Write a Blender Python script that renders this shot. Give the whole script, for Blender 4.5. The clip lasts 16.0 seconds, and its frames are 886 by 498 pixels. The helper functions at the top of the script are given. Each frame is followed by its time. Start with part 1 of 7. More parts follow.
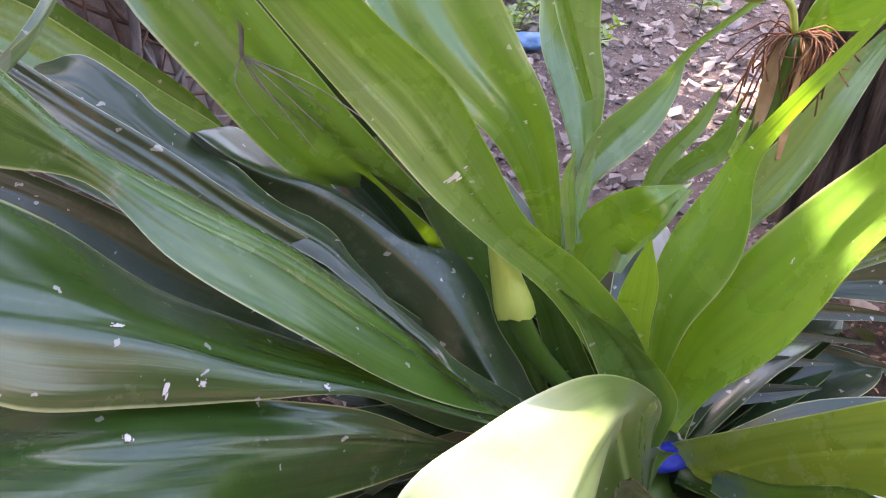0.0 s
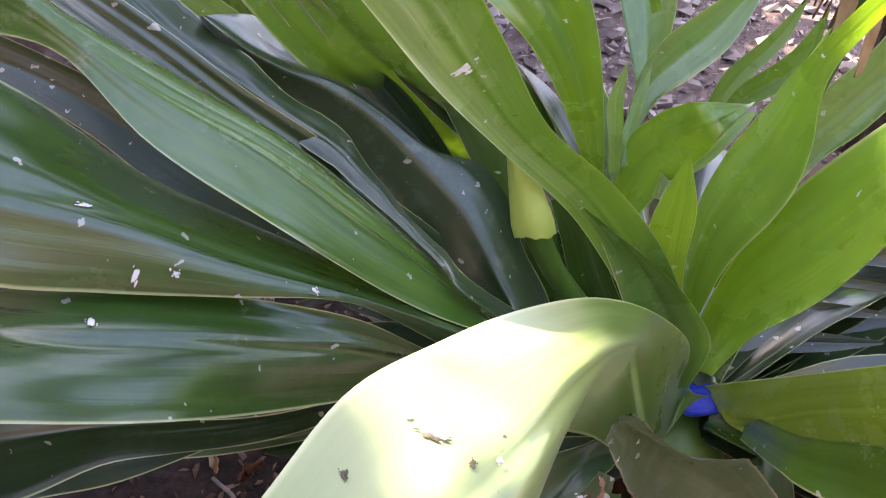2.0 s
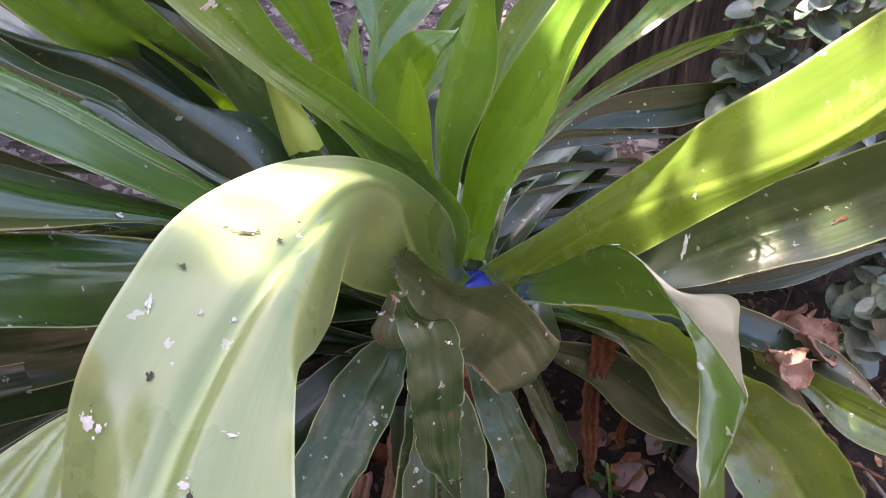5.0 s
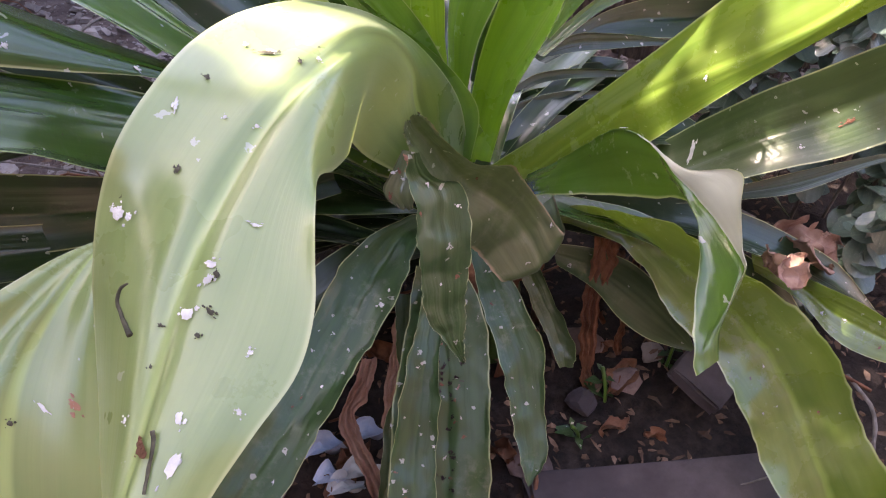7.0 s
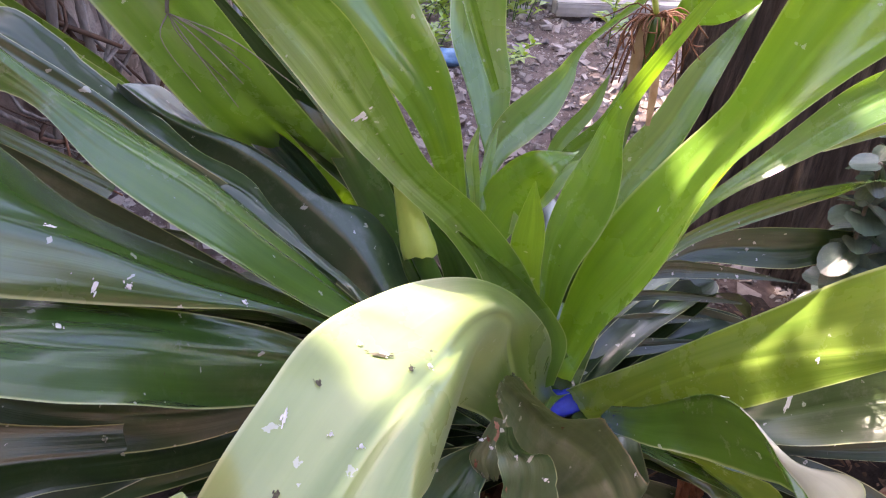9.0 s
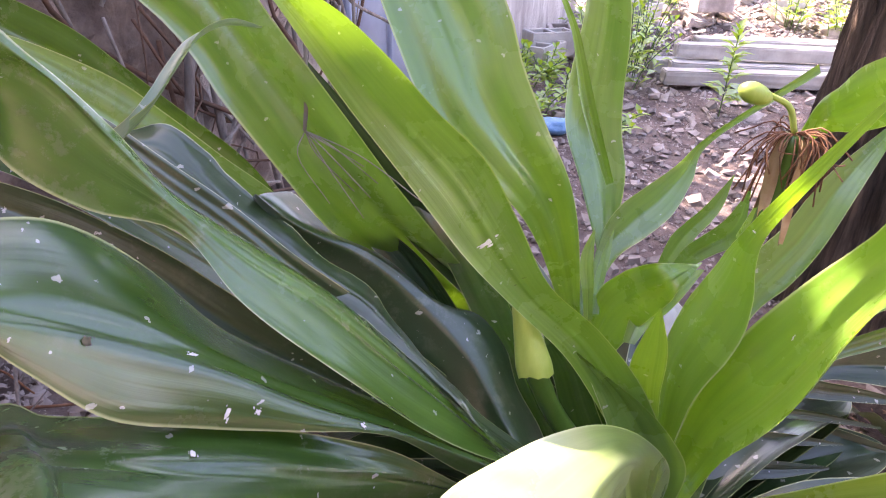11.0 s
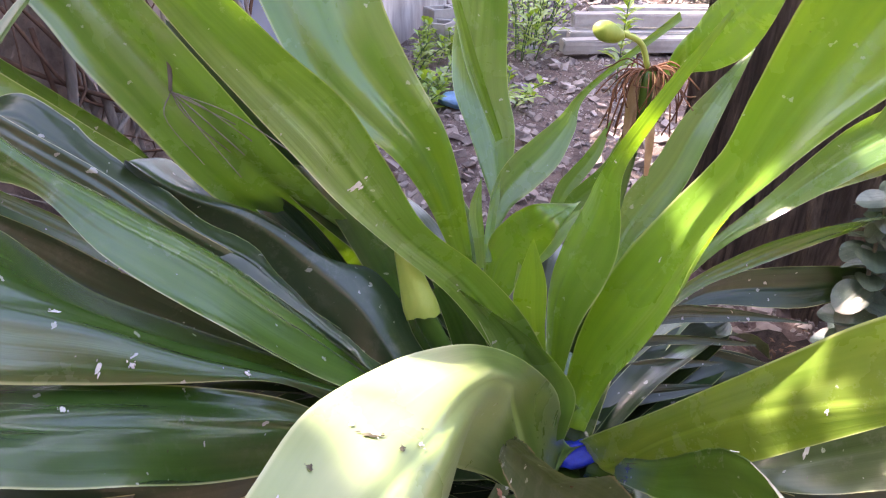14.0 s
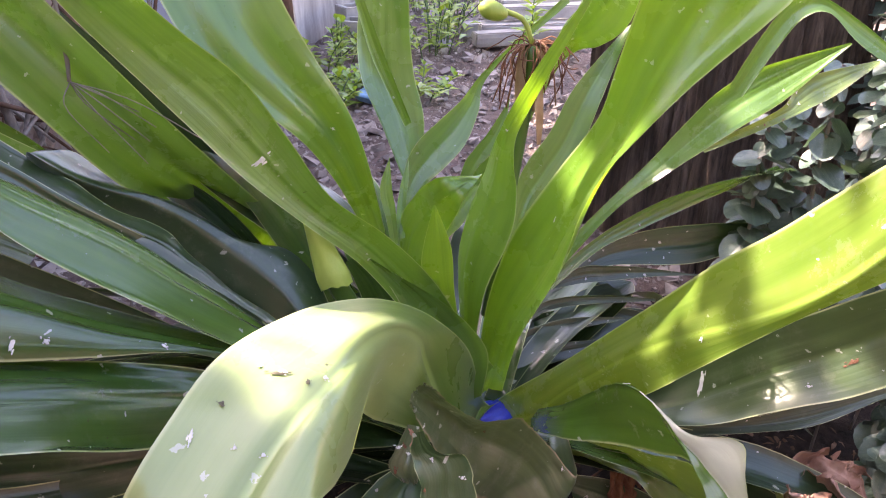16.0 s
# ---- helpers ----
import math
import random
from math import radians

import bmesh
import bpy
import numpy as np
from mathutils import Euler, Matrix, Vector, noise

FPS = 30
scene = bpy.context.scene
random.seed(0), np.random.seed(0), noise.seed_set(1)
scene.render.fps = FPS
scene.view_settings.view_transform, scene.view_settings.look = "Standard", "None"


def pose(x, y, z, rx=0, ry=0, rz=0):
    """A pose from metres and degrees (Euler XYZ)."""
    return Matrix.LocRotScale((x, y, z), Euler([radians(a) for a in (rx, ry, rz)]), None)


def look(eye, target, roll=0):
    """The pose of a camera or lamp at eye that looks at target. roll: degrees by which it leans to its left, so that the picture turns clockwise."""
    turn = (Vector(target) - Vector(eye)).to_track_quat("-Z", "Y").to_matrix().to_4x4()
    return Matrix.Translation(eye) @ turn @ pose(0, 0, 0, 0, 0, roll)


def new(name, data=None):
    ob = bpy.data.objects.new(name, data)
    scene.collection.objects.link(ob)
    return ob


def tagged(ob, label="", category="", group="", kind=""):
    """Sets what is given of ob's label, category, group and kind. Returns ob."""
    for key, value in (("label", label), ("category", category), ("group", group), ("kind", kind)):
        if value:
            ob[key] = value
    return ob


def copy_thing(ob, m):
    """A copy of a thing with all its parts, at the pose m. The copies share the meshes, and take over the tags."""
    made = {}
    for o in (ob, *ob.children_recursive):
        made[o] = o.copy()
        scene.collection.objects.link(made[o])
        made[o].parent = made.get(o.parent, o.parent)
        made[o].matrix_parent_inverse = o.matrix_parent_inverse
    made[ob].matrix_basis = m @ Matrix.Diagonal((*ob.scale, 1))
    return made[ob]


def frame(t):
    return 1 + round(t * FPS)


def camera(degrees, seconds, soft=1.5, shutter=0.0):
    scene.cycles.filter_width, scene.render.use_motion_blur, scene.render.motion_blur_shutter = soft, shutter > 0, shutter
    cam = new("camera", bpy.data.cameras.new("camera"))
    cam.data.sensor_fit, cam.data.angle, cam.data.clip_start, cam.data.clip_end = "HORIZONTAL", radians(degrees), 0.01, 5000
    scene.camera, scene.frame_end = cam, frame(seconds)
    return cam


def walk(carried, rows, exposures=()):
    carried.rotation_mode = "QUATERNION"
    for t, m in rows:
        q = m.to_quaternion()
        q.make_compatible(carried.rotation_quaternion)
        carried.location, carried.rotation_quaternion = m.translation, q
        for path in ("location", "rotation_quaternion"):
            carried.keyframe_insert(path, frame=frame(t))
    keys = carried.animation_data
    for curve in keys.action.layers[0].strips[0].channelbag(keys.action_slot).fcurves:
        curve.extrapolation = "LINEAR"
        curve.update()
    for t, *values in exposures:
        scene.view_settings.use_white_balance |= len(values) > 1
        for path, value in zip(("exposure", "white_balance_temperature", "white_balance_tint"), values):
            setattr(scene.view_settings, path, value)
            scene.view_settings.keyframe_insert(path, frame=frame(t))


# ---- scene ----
cam = camera(66.77, 16.0, soft=1.1)
PATH = [
    (0, -0.0055, -0.5133, 1.2395, 54.96, 0.12, 0.19),
    (0.5, 0.0132, -0.5032, 1.2198, 53.32, 0.22, -0.08),
    (1, 0.0425, -0.4921, 1.2037, 50.29, 0.96, 0.26),
    (1.5, 0.0503, -0.4878, 1.1956, 49.16, 0.66, 3.16),
    (2, 0.0534, -0.4804, 1.1886, 49.13, 0.82, 7.16),
    (2.5, 0.0901, -0.4879, 1.1794, 46.7, 3.99, 6.45),
    (3, 0.08, -0.526, 1.1785, 46.4, 3.41, -3.37),
    (3.5, 0.0752, -0.5714, 1.1793, 48.92, 1.85, -10.35),
    (4, 0.077, -0.6286, 1.1795, 50.13, 0.26, -13.56),
    (4.2, 0.0721, -0.6518, 1.1766, 50.28, 0.28, -14.2),
    (6.3, 0.0563, -0.6849, 1.1769, 49.58, -1.14, -13.25),
    (6.5, 0.0586, -0.6994, 1.169, 48.67, -1.22, -12.71),
    (7, 0.0361, -0.7339, 1.1219, 46, -1.37, -13.06),
    (7.5, -0.006, -0.7362, 1.1363, 48.89, -2.19, -9.77),
    (8, 0.001, -0.7248, 1.1368, 50.9, -4.86, -10.52),
    (8.5, 0.0395, -0.6793, 1.1795, 55.64, -3.54, -11.42),
    (9, 0.0153, -0.6385, 1.2076, 57.18, -3.2, -4.99),
    (9.2, 0.0115, -0.6309, 1.2258, 57.78, -2.57, -1.56),
    (11.3, -0.0267, -0.5879, 1.2804, 61.95, -1.07, 4.46),
    (11.5, -0.0334, -0.5857, 1.29, 62.5, -0.67, 5.81),
    (12, -0.0438, -0.5572, 1.3262, 64.09, 0.47, 8.67),
    (12.5, -0.0099, -0.4931, 1.3817, 66.15, 5.07, 4.72),
    (13, 0.0217, -0.4982, 1.381, 68.06, 4.55, 2.31),
    (13.5, 0.0304, -0.5744, 1.27, 63.36, -1.15, 0.63),
    (14, 0.0392, -0.6322, 1.2387, 60.21, -0.5, -4.6),
    (14.5, 0.0421, -0.6868, 1.2204, 60.19, -1.65, -8.79),
    (15, 0.0309, -0.7309, 1.2232, 61.4, -1.33, -11.74),
    (15.5, 0.0192, -0.7443, 1.2113, 60.56, -1.96, -13.9),
    (16, 0.0628, -0.7012, 1.2295, 60.17, -0.03, -11.52),
]
walk(cam, [(t, pose(*p)) for t, *p in PATH], [(0, 3.1, 7500, 27), (4, 2.95, 7500, 27), (8, 2.8, 7500, 27), (11.5, 3.2, 7500, 31), (12.5, 3.05, 7500, 27), (13, 2.8, 7500, 27), (13.5, 2.95, 7500, 27), (16, 2.9, 7500, 27)])

# ---- light ----
SUN_TO = Vector((-0.55, 0.42, 0.80)).normalized()
world = bpy.data.worlds.new("world")
scene.world = world
world.use_nodes = True
wn = world.node_tree.nodes
sky = wn.new("ShaderNodeTexSky")
sky.sky_type, sky.sun_disc = "NISHITA", False
sky.sun_elevation = math.asin(SUN_TO.z)
sky.sun_rotation = math.atan2(SUN_TO.x, SUN_TO.y)
sky.air_density, sky.dust_density, sky.ozone_density = 1.0, 3.0, 1.0
wn["Background"].inputs["Strength"].default_value = 0.15
world.node_tree.links.new(sky.outputs[0], wn["Background"].inputs["Color"])
sun_data = bpy.data.lights.new("sun", "SUN")
sun_data.energy, sun_data.angle, sun_data.color = 3.8, radians(0.45), (1.0, 0.95, 0.86)
sun = new("sun", sun_data)
sun.matrix_world = look(SUN_TO * 20, (0, 0, 0))

# ---- materials ----
def nodes_of(name):
    m = bpy.data.materials.new(name)
    m.use_nodes = True
    t = m.node_tree
    for n in list(t.nodes):
        t.nodes.remove(n)
    return m, t, t.nodes.new("ShaderNodeOutputMaterial")


def ramp(t, src, stops):
    n = t.nodes.new("ShaderNodeValToRGB")
    e = n.color_ramp.elements
    while len(e) > 1:
        e.remove(e[-1])
    e[0].position, e[0].color = stops[0][0], stops[0][1]
    for p, c in stops[1:]:
        k = e.new(p)
        k.color = c
    t.links.new(src, n.inputs[0])
    return n.outputs[0]


def grey(v):
    return (v, v, v, 1)


def math_node(t, op, a, b=None, clamp=False):
    n = t.nodes.new("ShaderNodeMath")
    n.operation, n.use_clamp = op, clamp
    for i, v in enumerate((a, b)):
        if v is None:
            continue
        if isinstance(v, (int, float)):
            n.inputs[i].default_value = v
        else:
            t.links.new(v, n.inputs[i])
    return n.outputs[0]


def mix(t, fac, a, b, kind="MIX"):
    n = t.nodes.new("ShaderNodeMixRGB")
    n.blend_type = kind
    for i, v in enumerate((fac, a, b)):
        if isinstance(v, (int, float)):
            n.inputs[i].default_value = v
        elif isinstance(v, tuple):
            n.inputs[i].default_value = v if len(v) == 4 else (*v, 1)
        else:
            t.links.new(v, n.inputs[i])
    return n.outputs[0]


def noise_tex(t, vec, scale, detail=4, rough=0.55):
    n = t.nodes.new("ShaderNodeTexNoise")
    n.inputs["Scale"].default_value, n.inputs["Detail"].default_value = scale, detail
    n.inputs["Roughness"].default_value = rough
    if vec is not None:
        t.links.new(vec, n.inputs["Vector"])
    return n.outputs["Fac"]


def stretched(t, vec, scale, offset=None):
    n = t.nodes.new("ShaderNodeMapping")
    n.inputs["Scale"].default_value = scale
    t.links.new(vec, n.inputs["Vector"])
    if offset is not None:
        t.links.new(offset, n.inputs["Location"])
    return n.outputs[0]


def bump(t, height, strength, dist):
    n = t.nodes.new("ShaderNodeBump")
    n.inputs["Strength"].default_value, n.inputs["Distance"].default_value = strength, dist
    t.links.new(height, n.inputs["Height"])
    return n.outputs[0]


def leaf_material(name, dark, light, glow, rough=0.36, through_light=0.3, dust=0.3, rib=0.5, spots=0.5, rib_wide=0.05, rim=(0.50, 0.55, 0.28, 1), rim_wide=0.018, pleated=6.0, gloss=0.55, base=None, relief=0.42):
    """Strap leaf: long veins along it, a paler rib and margin, dust and droppings; base is a darker green at its foot
    that stands in for shade.
    """
    m, t, out = nodes_of(name)
    uv = t.nodes.new("ShaderNodeUVMap").outputs[0]
    info = t.nodes.new("ShaderNodeObjectInfo").outputs["Random"]
    pos = t.nodes.new("ShaderNodeTexCoord").outputs["Object"]
    sep = t.nodes.new("ShaderNodeSeparateXYZ")
    t.links.new(uv, sep.inputs[0])
    across = math_node(t, "ABSOLUTE", math_node(t, "SUBTRACT", sep.outputs[0], 0.5))
    shift = t.nodes.new("ShaderNodeCombineXYZ")
    t.links.new(math_node(t, "MULTIPLY", info, 37.0), shift.inputs[0])
    t.links.new(math_node(t, "MULTIPLY", info, 11.0), shift.inputs[1])
    veins = noise_tex(t, stretched(t, uv, (60, 1.6, 1), shift.outputs[0]), 1.0, 3)
    bands = noise_tex(t, stretched(t, uv, (7, 2.2, 1), shift.outputs[0]), 1.0, 3)
    blotch = noise_tex(t, stretched(t, pos, (9, 9, 9), shift.outputs[0]), 1.0, 5)
    fac = math_node(t, "ADD", math_node(t, "MULTIPLY", bands, 0.65), math_node(t, "MULTIPLY", blotch, 0.45))
    col = mix(t, ramp(t, fac, [(0.38, grey(0)), (0.72, grey(1))]), dark, light)
    col = mix(t, math_node(t, "MULTIPLY", ramp(t, veins, [(0.35, grey(0)), (0.7, grey(1))]), 0.13), col, light)
    # trough shade put into the colour, reaching further up one half
    if base:
        side = math_node(t, "MULTIPLY", math_node(t, "MINIMUM", math_node(t, "MAXIMUM", math_node(t, "SUBTRACT", 0.47, sep.outputs[0]), 0.0), 0.12), 1.3)
        along = math_node(t, "ADD", math_node(t, "SUBTRACT", sep.outputs[1], side), math_node(t, "MULTIPLY", math_node(t, "SUBTRACT", bands, 0.5), 0.12))
        col = mix(t, ramp(t, along, [(base[1], grey(1)), (base[2], grey(0))]), col, base[0])
    ribf = ramp(t, across, [(0.0, grey(1)), (rib_wide * 0.4, grey(0.9)), (rib_wide, grey(0))])
    col = mix(t, math_node(t, "MULTIPLY", ribf, rib), col, (min(light[0] * 1.35, 1), min(light[1] * 1.4, 1), light[2] * 1.25, 1))
    edge = ramp(t, across, [(0.496 - rim_wide, grey(0)), (0.498 - rim_wide * 0.4, grey(0.75))])
    col = mix(t, edge, col, rim)
    grime = noise_tex(t, stretched(t, pos, (30, 30, 30), shift.outputs[0]), 1.0, 8, 0.75)
    big = noise_tex(t, stretched(t, pos, (5, 5, 5), shift.outputs[0]), 1.0, 2)
    gf = math_node(t, "MULTIPLY", ramp(t, grime, [(0.52, grey(0)), (0.72, grey(1))]), ramp(t, big, [(0.42, grey(0)), (0.62, grey(1))]))
    col = mix(t, math_node(t, "MULTIPLY", gf, dust), col, (0.33, 0.33, 0.25, 1))
    vor = t.nodes.new("ShaderNodeTexVoronoi")
    vor.inputs["Scale"].default_value = 1.0
    warp = t.nodes.new("ShaderNodeTexNoise")
    warp.inputs["Scale"].default_value, warp.inputs["Detail"].default_value = 140.0, 3.0
    t.links.new(pos, warp.inputs["Vector"])
    bent = mix(t, 0.012, pos, warp.outputs["Color"], "ADD")
    t.links.new(stretched(t, bent, (60, 60, 95), shift.outputs[0]), vor.inputs["Vector"])
    pick = t.nodes.new("ShaderNodeSeparateColor")
    t.links.new(vor.outputs["Color"], pick.inputs[0])
    reach = math_node(t, "ADD", 0.05, math_node(t, "MULTIPLY", math_node(t, "POWER", pick.outputs[2], 3.0), 0.24))
    dots = math_node(t, "LESS_THAN", math_node(t, "ADD", vor.outputs["Distance"], math_node(t, "MULTIPLY", math_node(t, "SUBTRACT", grime, 0.5), 0.35)), reach)
    dots = math_node(t, "MULTIPLY", dots, math_node(t, "GREATER_THAN", pick.outputs[0], 1.0 - 0.5 * spots))
    col = mix(t, math_node(t, "MULTIPLY", dots, 0.6), col, (0.62, 0.62, 0.56, 1))
    spec = math_node(t, "MULTIPLY", math_node(t, "LESS_THAN", vor.outputs["Distance"], 0.1), math_node(t, "LESS_THAN", pick.outputs[1], 0.10 * spots))
    col = mix(t, math_node(t, "MULTIPLY", spec, 0.9), col, (0.035, 0.025, 0.02, 1))
    b = t.nodes.new("ShaderNodeBsdfPrincipled")
    t.links.new(col, b.inputs["Base Color"])
    rr = math_node(t, "ADD", math_node(t, "MULTIPLY", blotch, 0.16), rough - 0.08)
    rr = math_node(t, "ADD", rr, math_node(t, "MULTIPLY", gf, 0.3 * dust))
    t.links.new(rr, b.inputs["Roughness"])
    b.inputs["Specular IOR Level"].default_value = 0.6
    b.inputs["Coat Weight"].default_value, b.inputs["Coat Roughness"].default_value = min(1.0, gloss * 1.5), 0.22
    b.inputs["Coat IOR"].default_value = 1.6
    b.inputs["Sheen Weight"].default_value, b.inputs["Sheen Roughness"].default_value = 0.16 * min(1.0, gloss * 1.5), 0.3
    hgt = math_node(t, "ADD", math_node(t, "MULTIPLY", veins, 0.45), math_node(t, "MULTIPLY", bands, 0.4 + 2.2 * min(1.0, pleated / 6.0)))
    pleats = noise_tex(t, stretched(t, uv, (4.5, 0.8, 1), shift.outputs[0]), 1.0, 2)
    hgt = math_node(t, "ADD", hgt, math_node(t, "MULTIPLY", pleats, pleated))
    nb = bump(t, hgt, relief, 0.0012)
    t.links.new(nb, b.inputs["Normal"])
    tr = t.nodes.new("ShaderNodeBsdfTranslucent")
    gl = mix(t, ramp(t, fac, [(0.35, grey(0)), (0.75, grey(1))]), glow, (min(glow[0] * 1.35, 1), min(glow[1] * 1.2, 1), glow[2], 1))
    gl = mix(t, math_node(t, "MULTIPLY", gf, dust), gl, (0.1, 0.1, 0.06, 1))
    t.links.new(gl, tr.inputs["Color"])
    ms = t.nodes.new("ShaderNodeMixShader")
    ms.inputs[0].default_value = through_light
    t.links.new(b.outputs[0], ms.inputs[1])
    t.links.new(tr.outputs[0], ms.inputs[2])
    t.links.new(ms.outputs[0], out.inputs[0])
    return m


def plain(name, c1, c2, scale=20, rough=0.8, bump_size=0.004, bump_scale=None, metal=0.0, stretch=(1, 1, 1), spec=0.3, c3=None, vary=0.0):
    """A rough surface of two or three tones at two scales, with relief."""
    m, t, out = nodes_of(name)
    pos = stretched(t, t.nodes.new("ShaderNodeTexCoord").outputs["Object"], stretch)
    n1 = noise_tex(t, pos, scale, 6, 0.65)
    n2 = noise_tex(t, pos, scale * 0.23, 3)
    col = mix(t, ramp(t, n1, [(0.35, grey(0)), (0.68, grey(1))]), c1, c2)
    col = mix(t, ramp(t, n2, [(0.45, grey(0)), (0.66, grey(0.75))]), col, c3 or tuple(v * 0.55 for v in c1[:3]))
    if vary:
        info = t.nodes.new("ShaderNodeObjectInfo").outputs["Random"]
        isl = t.nodes.new("ShaderNodeNewGeometry").outputs["Random Per Island"]
        r = math_node(t, "FRACT", math_node(t, "ADD", info, isl))
        col = mix(t, math_node(t, "MULTIPLY", r, vary), col, tuple(v * 0.3 for v in c1[:3]), "MIX")
    b = t.nodes.new("ShaderNodeBsdfPrincipled")
    t.links.new(col, b.inputs["Base Color"])
    b.inputs["Roughness"].default_value, b.inputs["Metallic"].default_value = rough, metal
    b.inputs["Specular IOR Level"].default_value = spec
    n3 = noise_tex(t, pos, bump_scale or scale * 2.5, 8, 0.7)
    t.links.new(bump(t, n3, 0.8, bump_size), b.inputs["Normal"])
    t.links.new(b.outputs[0], out.inputs[0])
    return m


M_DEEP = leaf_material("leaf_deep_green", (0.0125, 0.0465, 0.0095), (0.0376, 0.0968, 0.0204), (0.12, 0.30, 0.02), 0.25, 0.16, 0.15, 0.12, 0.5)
# near-black green: deep shade between the leaves is put into this colour
M_DARK = leaf_material("leaf_dusty_shade_dark", (0.0070, 0.0235, 0.0085), (0.0190, 0.0460, 0.0180), (0.09, 0.17, 0.02), 0.32, 0.10, 0.14, 0.2, 0.7, gloss=0.32)
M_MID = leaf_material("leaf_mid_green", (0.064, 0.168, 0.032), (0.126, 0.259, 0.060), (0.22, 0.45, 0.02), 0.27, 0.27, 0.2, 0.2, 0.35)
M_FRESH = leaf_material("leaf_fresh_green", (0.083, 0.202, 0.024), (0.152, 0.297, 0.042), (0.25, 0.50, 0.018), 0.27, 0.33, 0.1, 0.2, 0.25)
M_PALE = leaf_material("leaf_pale_green", (0.21, 0.30, 0.105), (0.305, 0.39, 0.16), (0.40, 0.52, 0.15), 0.29, 0.18, 0.12, 0.95, 0.25, 0.035, pleated=1.5)
# base holds the painted shade of the trough at this leaf's foot
M_BENT = leaf_material("leaf_bent_pale_shaded_foot", (0.21, 0.30, 0.105), (0.305, 0.39, 0.16), (0.40, 0.52, 0.15), 0.29, 0.18, 0.12, 0.6, 0.25, 0.035, pleated=1.5, base=((0.062, 0.135, 0.022, 1), 0.33, 0.42))
M_LIME = leaf_material("leaf_lime_green", (0.075, 0.140, 0.022), (0.150, 0.225, 0.05), (0.34, 0.48, 0.04), 0.27, 0.25, 0.3, 0.9, 0.5, 0.045)
M_GREY = leaf_material("leaf_grey_green", (0.024, 0.052, 0.016), (0.056, 0.096, 0.034), (0.16, 0.24, 0.04), 0.42, 0.15, 0.4, 0.3, 0.6, gloss=0.25)
# the paler tone carries the sun's glare on the keeled leaf
M_LIMEF = leaf_material("leaf_sun_tinted_green", (0.068, 0.135, 0.017), (0.145, 0.212, 0.042), (0.36, 0.52, 0.03), 0.27, 0.24, 0.3, 0.8, 0.5, 0.04)
# leaf_mid_green with shade put into darker colours
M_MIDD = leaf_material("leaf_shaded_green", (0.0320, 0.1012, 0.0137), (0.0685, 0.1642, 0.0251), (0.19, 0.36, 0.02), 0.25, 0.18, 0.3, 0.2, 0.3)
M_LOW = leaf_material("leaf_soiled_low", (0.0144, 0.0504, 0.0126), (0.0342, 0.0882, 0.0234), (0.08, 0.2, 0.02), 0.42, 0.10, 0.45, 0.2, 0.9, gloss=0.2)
M_TORN = leaf_material("leaf_torn_grey_green", (0.036, 0.064, 0.024), (0.085, 0.122, 0.052), (0.16, 0.24, 0.04), 0.42, 0.15, 0.45, 0.3, 0.6, rim=(0.40, 0.30, 0.20, 1), rim_wide=0.03)
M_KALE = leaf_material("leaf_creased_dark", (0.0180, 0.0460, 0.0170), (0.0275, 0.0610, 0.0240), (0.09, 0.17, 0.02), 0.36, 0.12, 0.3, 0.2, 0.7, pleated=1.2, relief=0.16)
M_UNDER = leaf_material("leaf_pale_underside", (0.46, 0.48, 0.38), (0.56, 0.58, 0.48), (0.3, 0.34, 0.12), 0.5, 0.12, 0.1, 0.1, 0.2, pleated=1.0)
M_SAGE = leaf_material("leaf_sage", (0.09, 0.16, 0.09), (0.16, 0.24, 0.14), (0.2, 0.34, 0.1), 0.4, 0.25, 0.2, 0.1, 0.1)
M_DEAD = plain("leaf_dry_brown", (0.17, 0.066, 0.035), (0.36, 0.17, 0.095), 40, 0.6, 0.003, c3=(0.08, 0.032, 0.02), vary=0.5)
M_TAN = plain("leaf_dry_tan", (0.34, 0.19, 0.145), (0.54, 0.36, 0.285), 40, 0.75, 0.003, c3=(0.20, 0.10, 0.075), vary=0.3)
M_STRAW = plain("leaf_dry_straw", (0.46, 0.29, 0.16), (0.66, 0.48, 0.30), 40, 0.7, 0.002, vary=0.4)
M_TWIG = plain("twig_grey", (0.19, 0.165, 0.15), (0.36, 0.32, 0.30), 60, 0.88, 0.004, stretch=(1, 1, 0.3))
M_SOIL = plain("soil", (0.105, 0.075, 0.068), (0.215, 0.162, 0.150), 22, 0.95, 0.02, 60, c3=(0.075, 0.053, 0.048))
M_STONE = plain("rubble_stone", (0.30, 0.25, 0.235), (0.56, 0.50, 0.475), 14, 0.9, 0.006, vary=0.5)
M_CONCRETE = plain("weathered_concrete", (0.36, 0.345, 0.33), (0.52, 0.50, 0.48), 8, 0.9, 0.004, c3=(0.24, 0.22, 0.21), vary=0.3)
M_PLASTER = plain("flaking_plaster", (0.52, 0.43, 0.39), (0.76, 0.69, 0.65), 7, 0.92, 0.05, 18, stretch=(1, 1, 0.6), c3=(0.33, 0.245, 0.215))
M_LOWWALL = plain("crumbling_brown_masonry", (0.14, 0.10, 0.085), (0.32, 0.24, 0.20), 9, 0.95, 0.03, 26, c3=(0.05, 0.035, 0.03))
M_GREYWALL = plain("stained_grey_wall", (0.48, 0.43, 0.42), (0.70, 0.65, 0.63), 5, 0.9, 0.015, 30, stretch=(3, 3, 0.6), c3=(0.29, 0.24, 0.23))
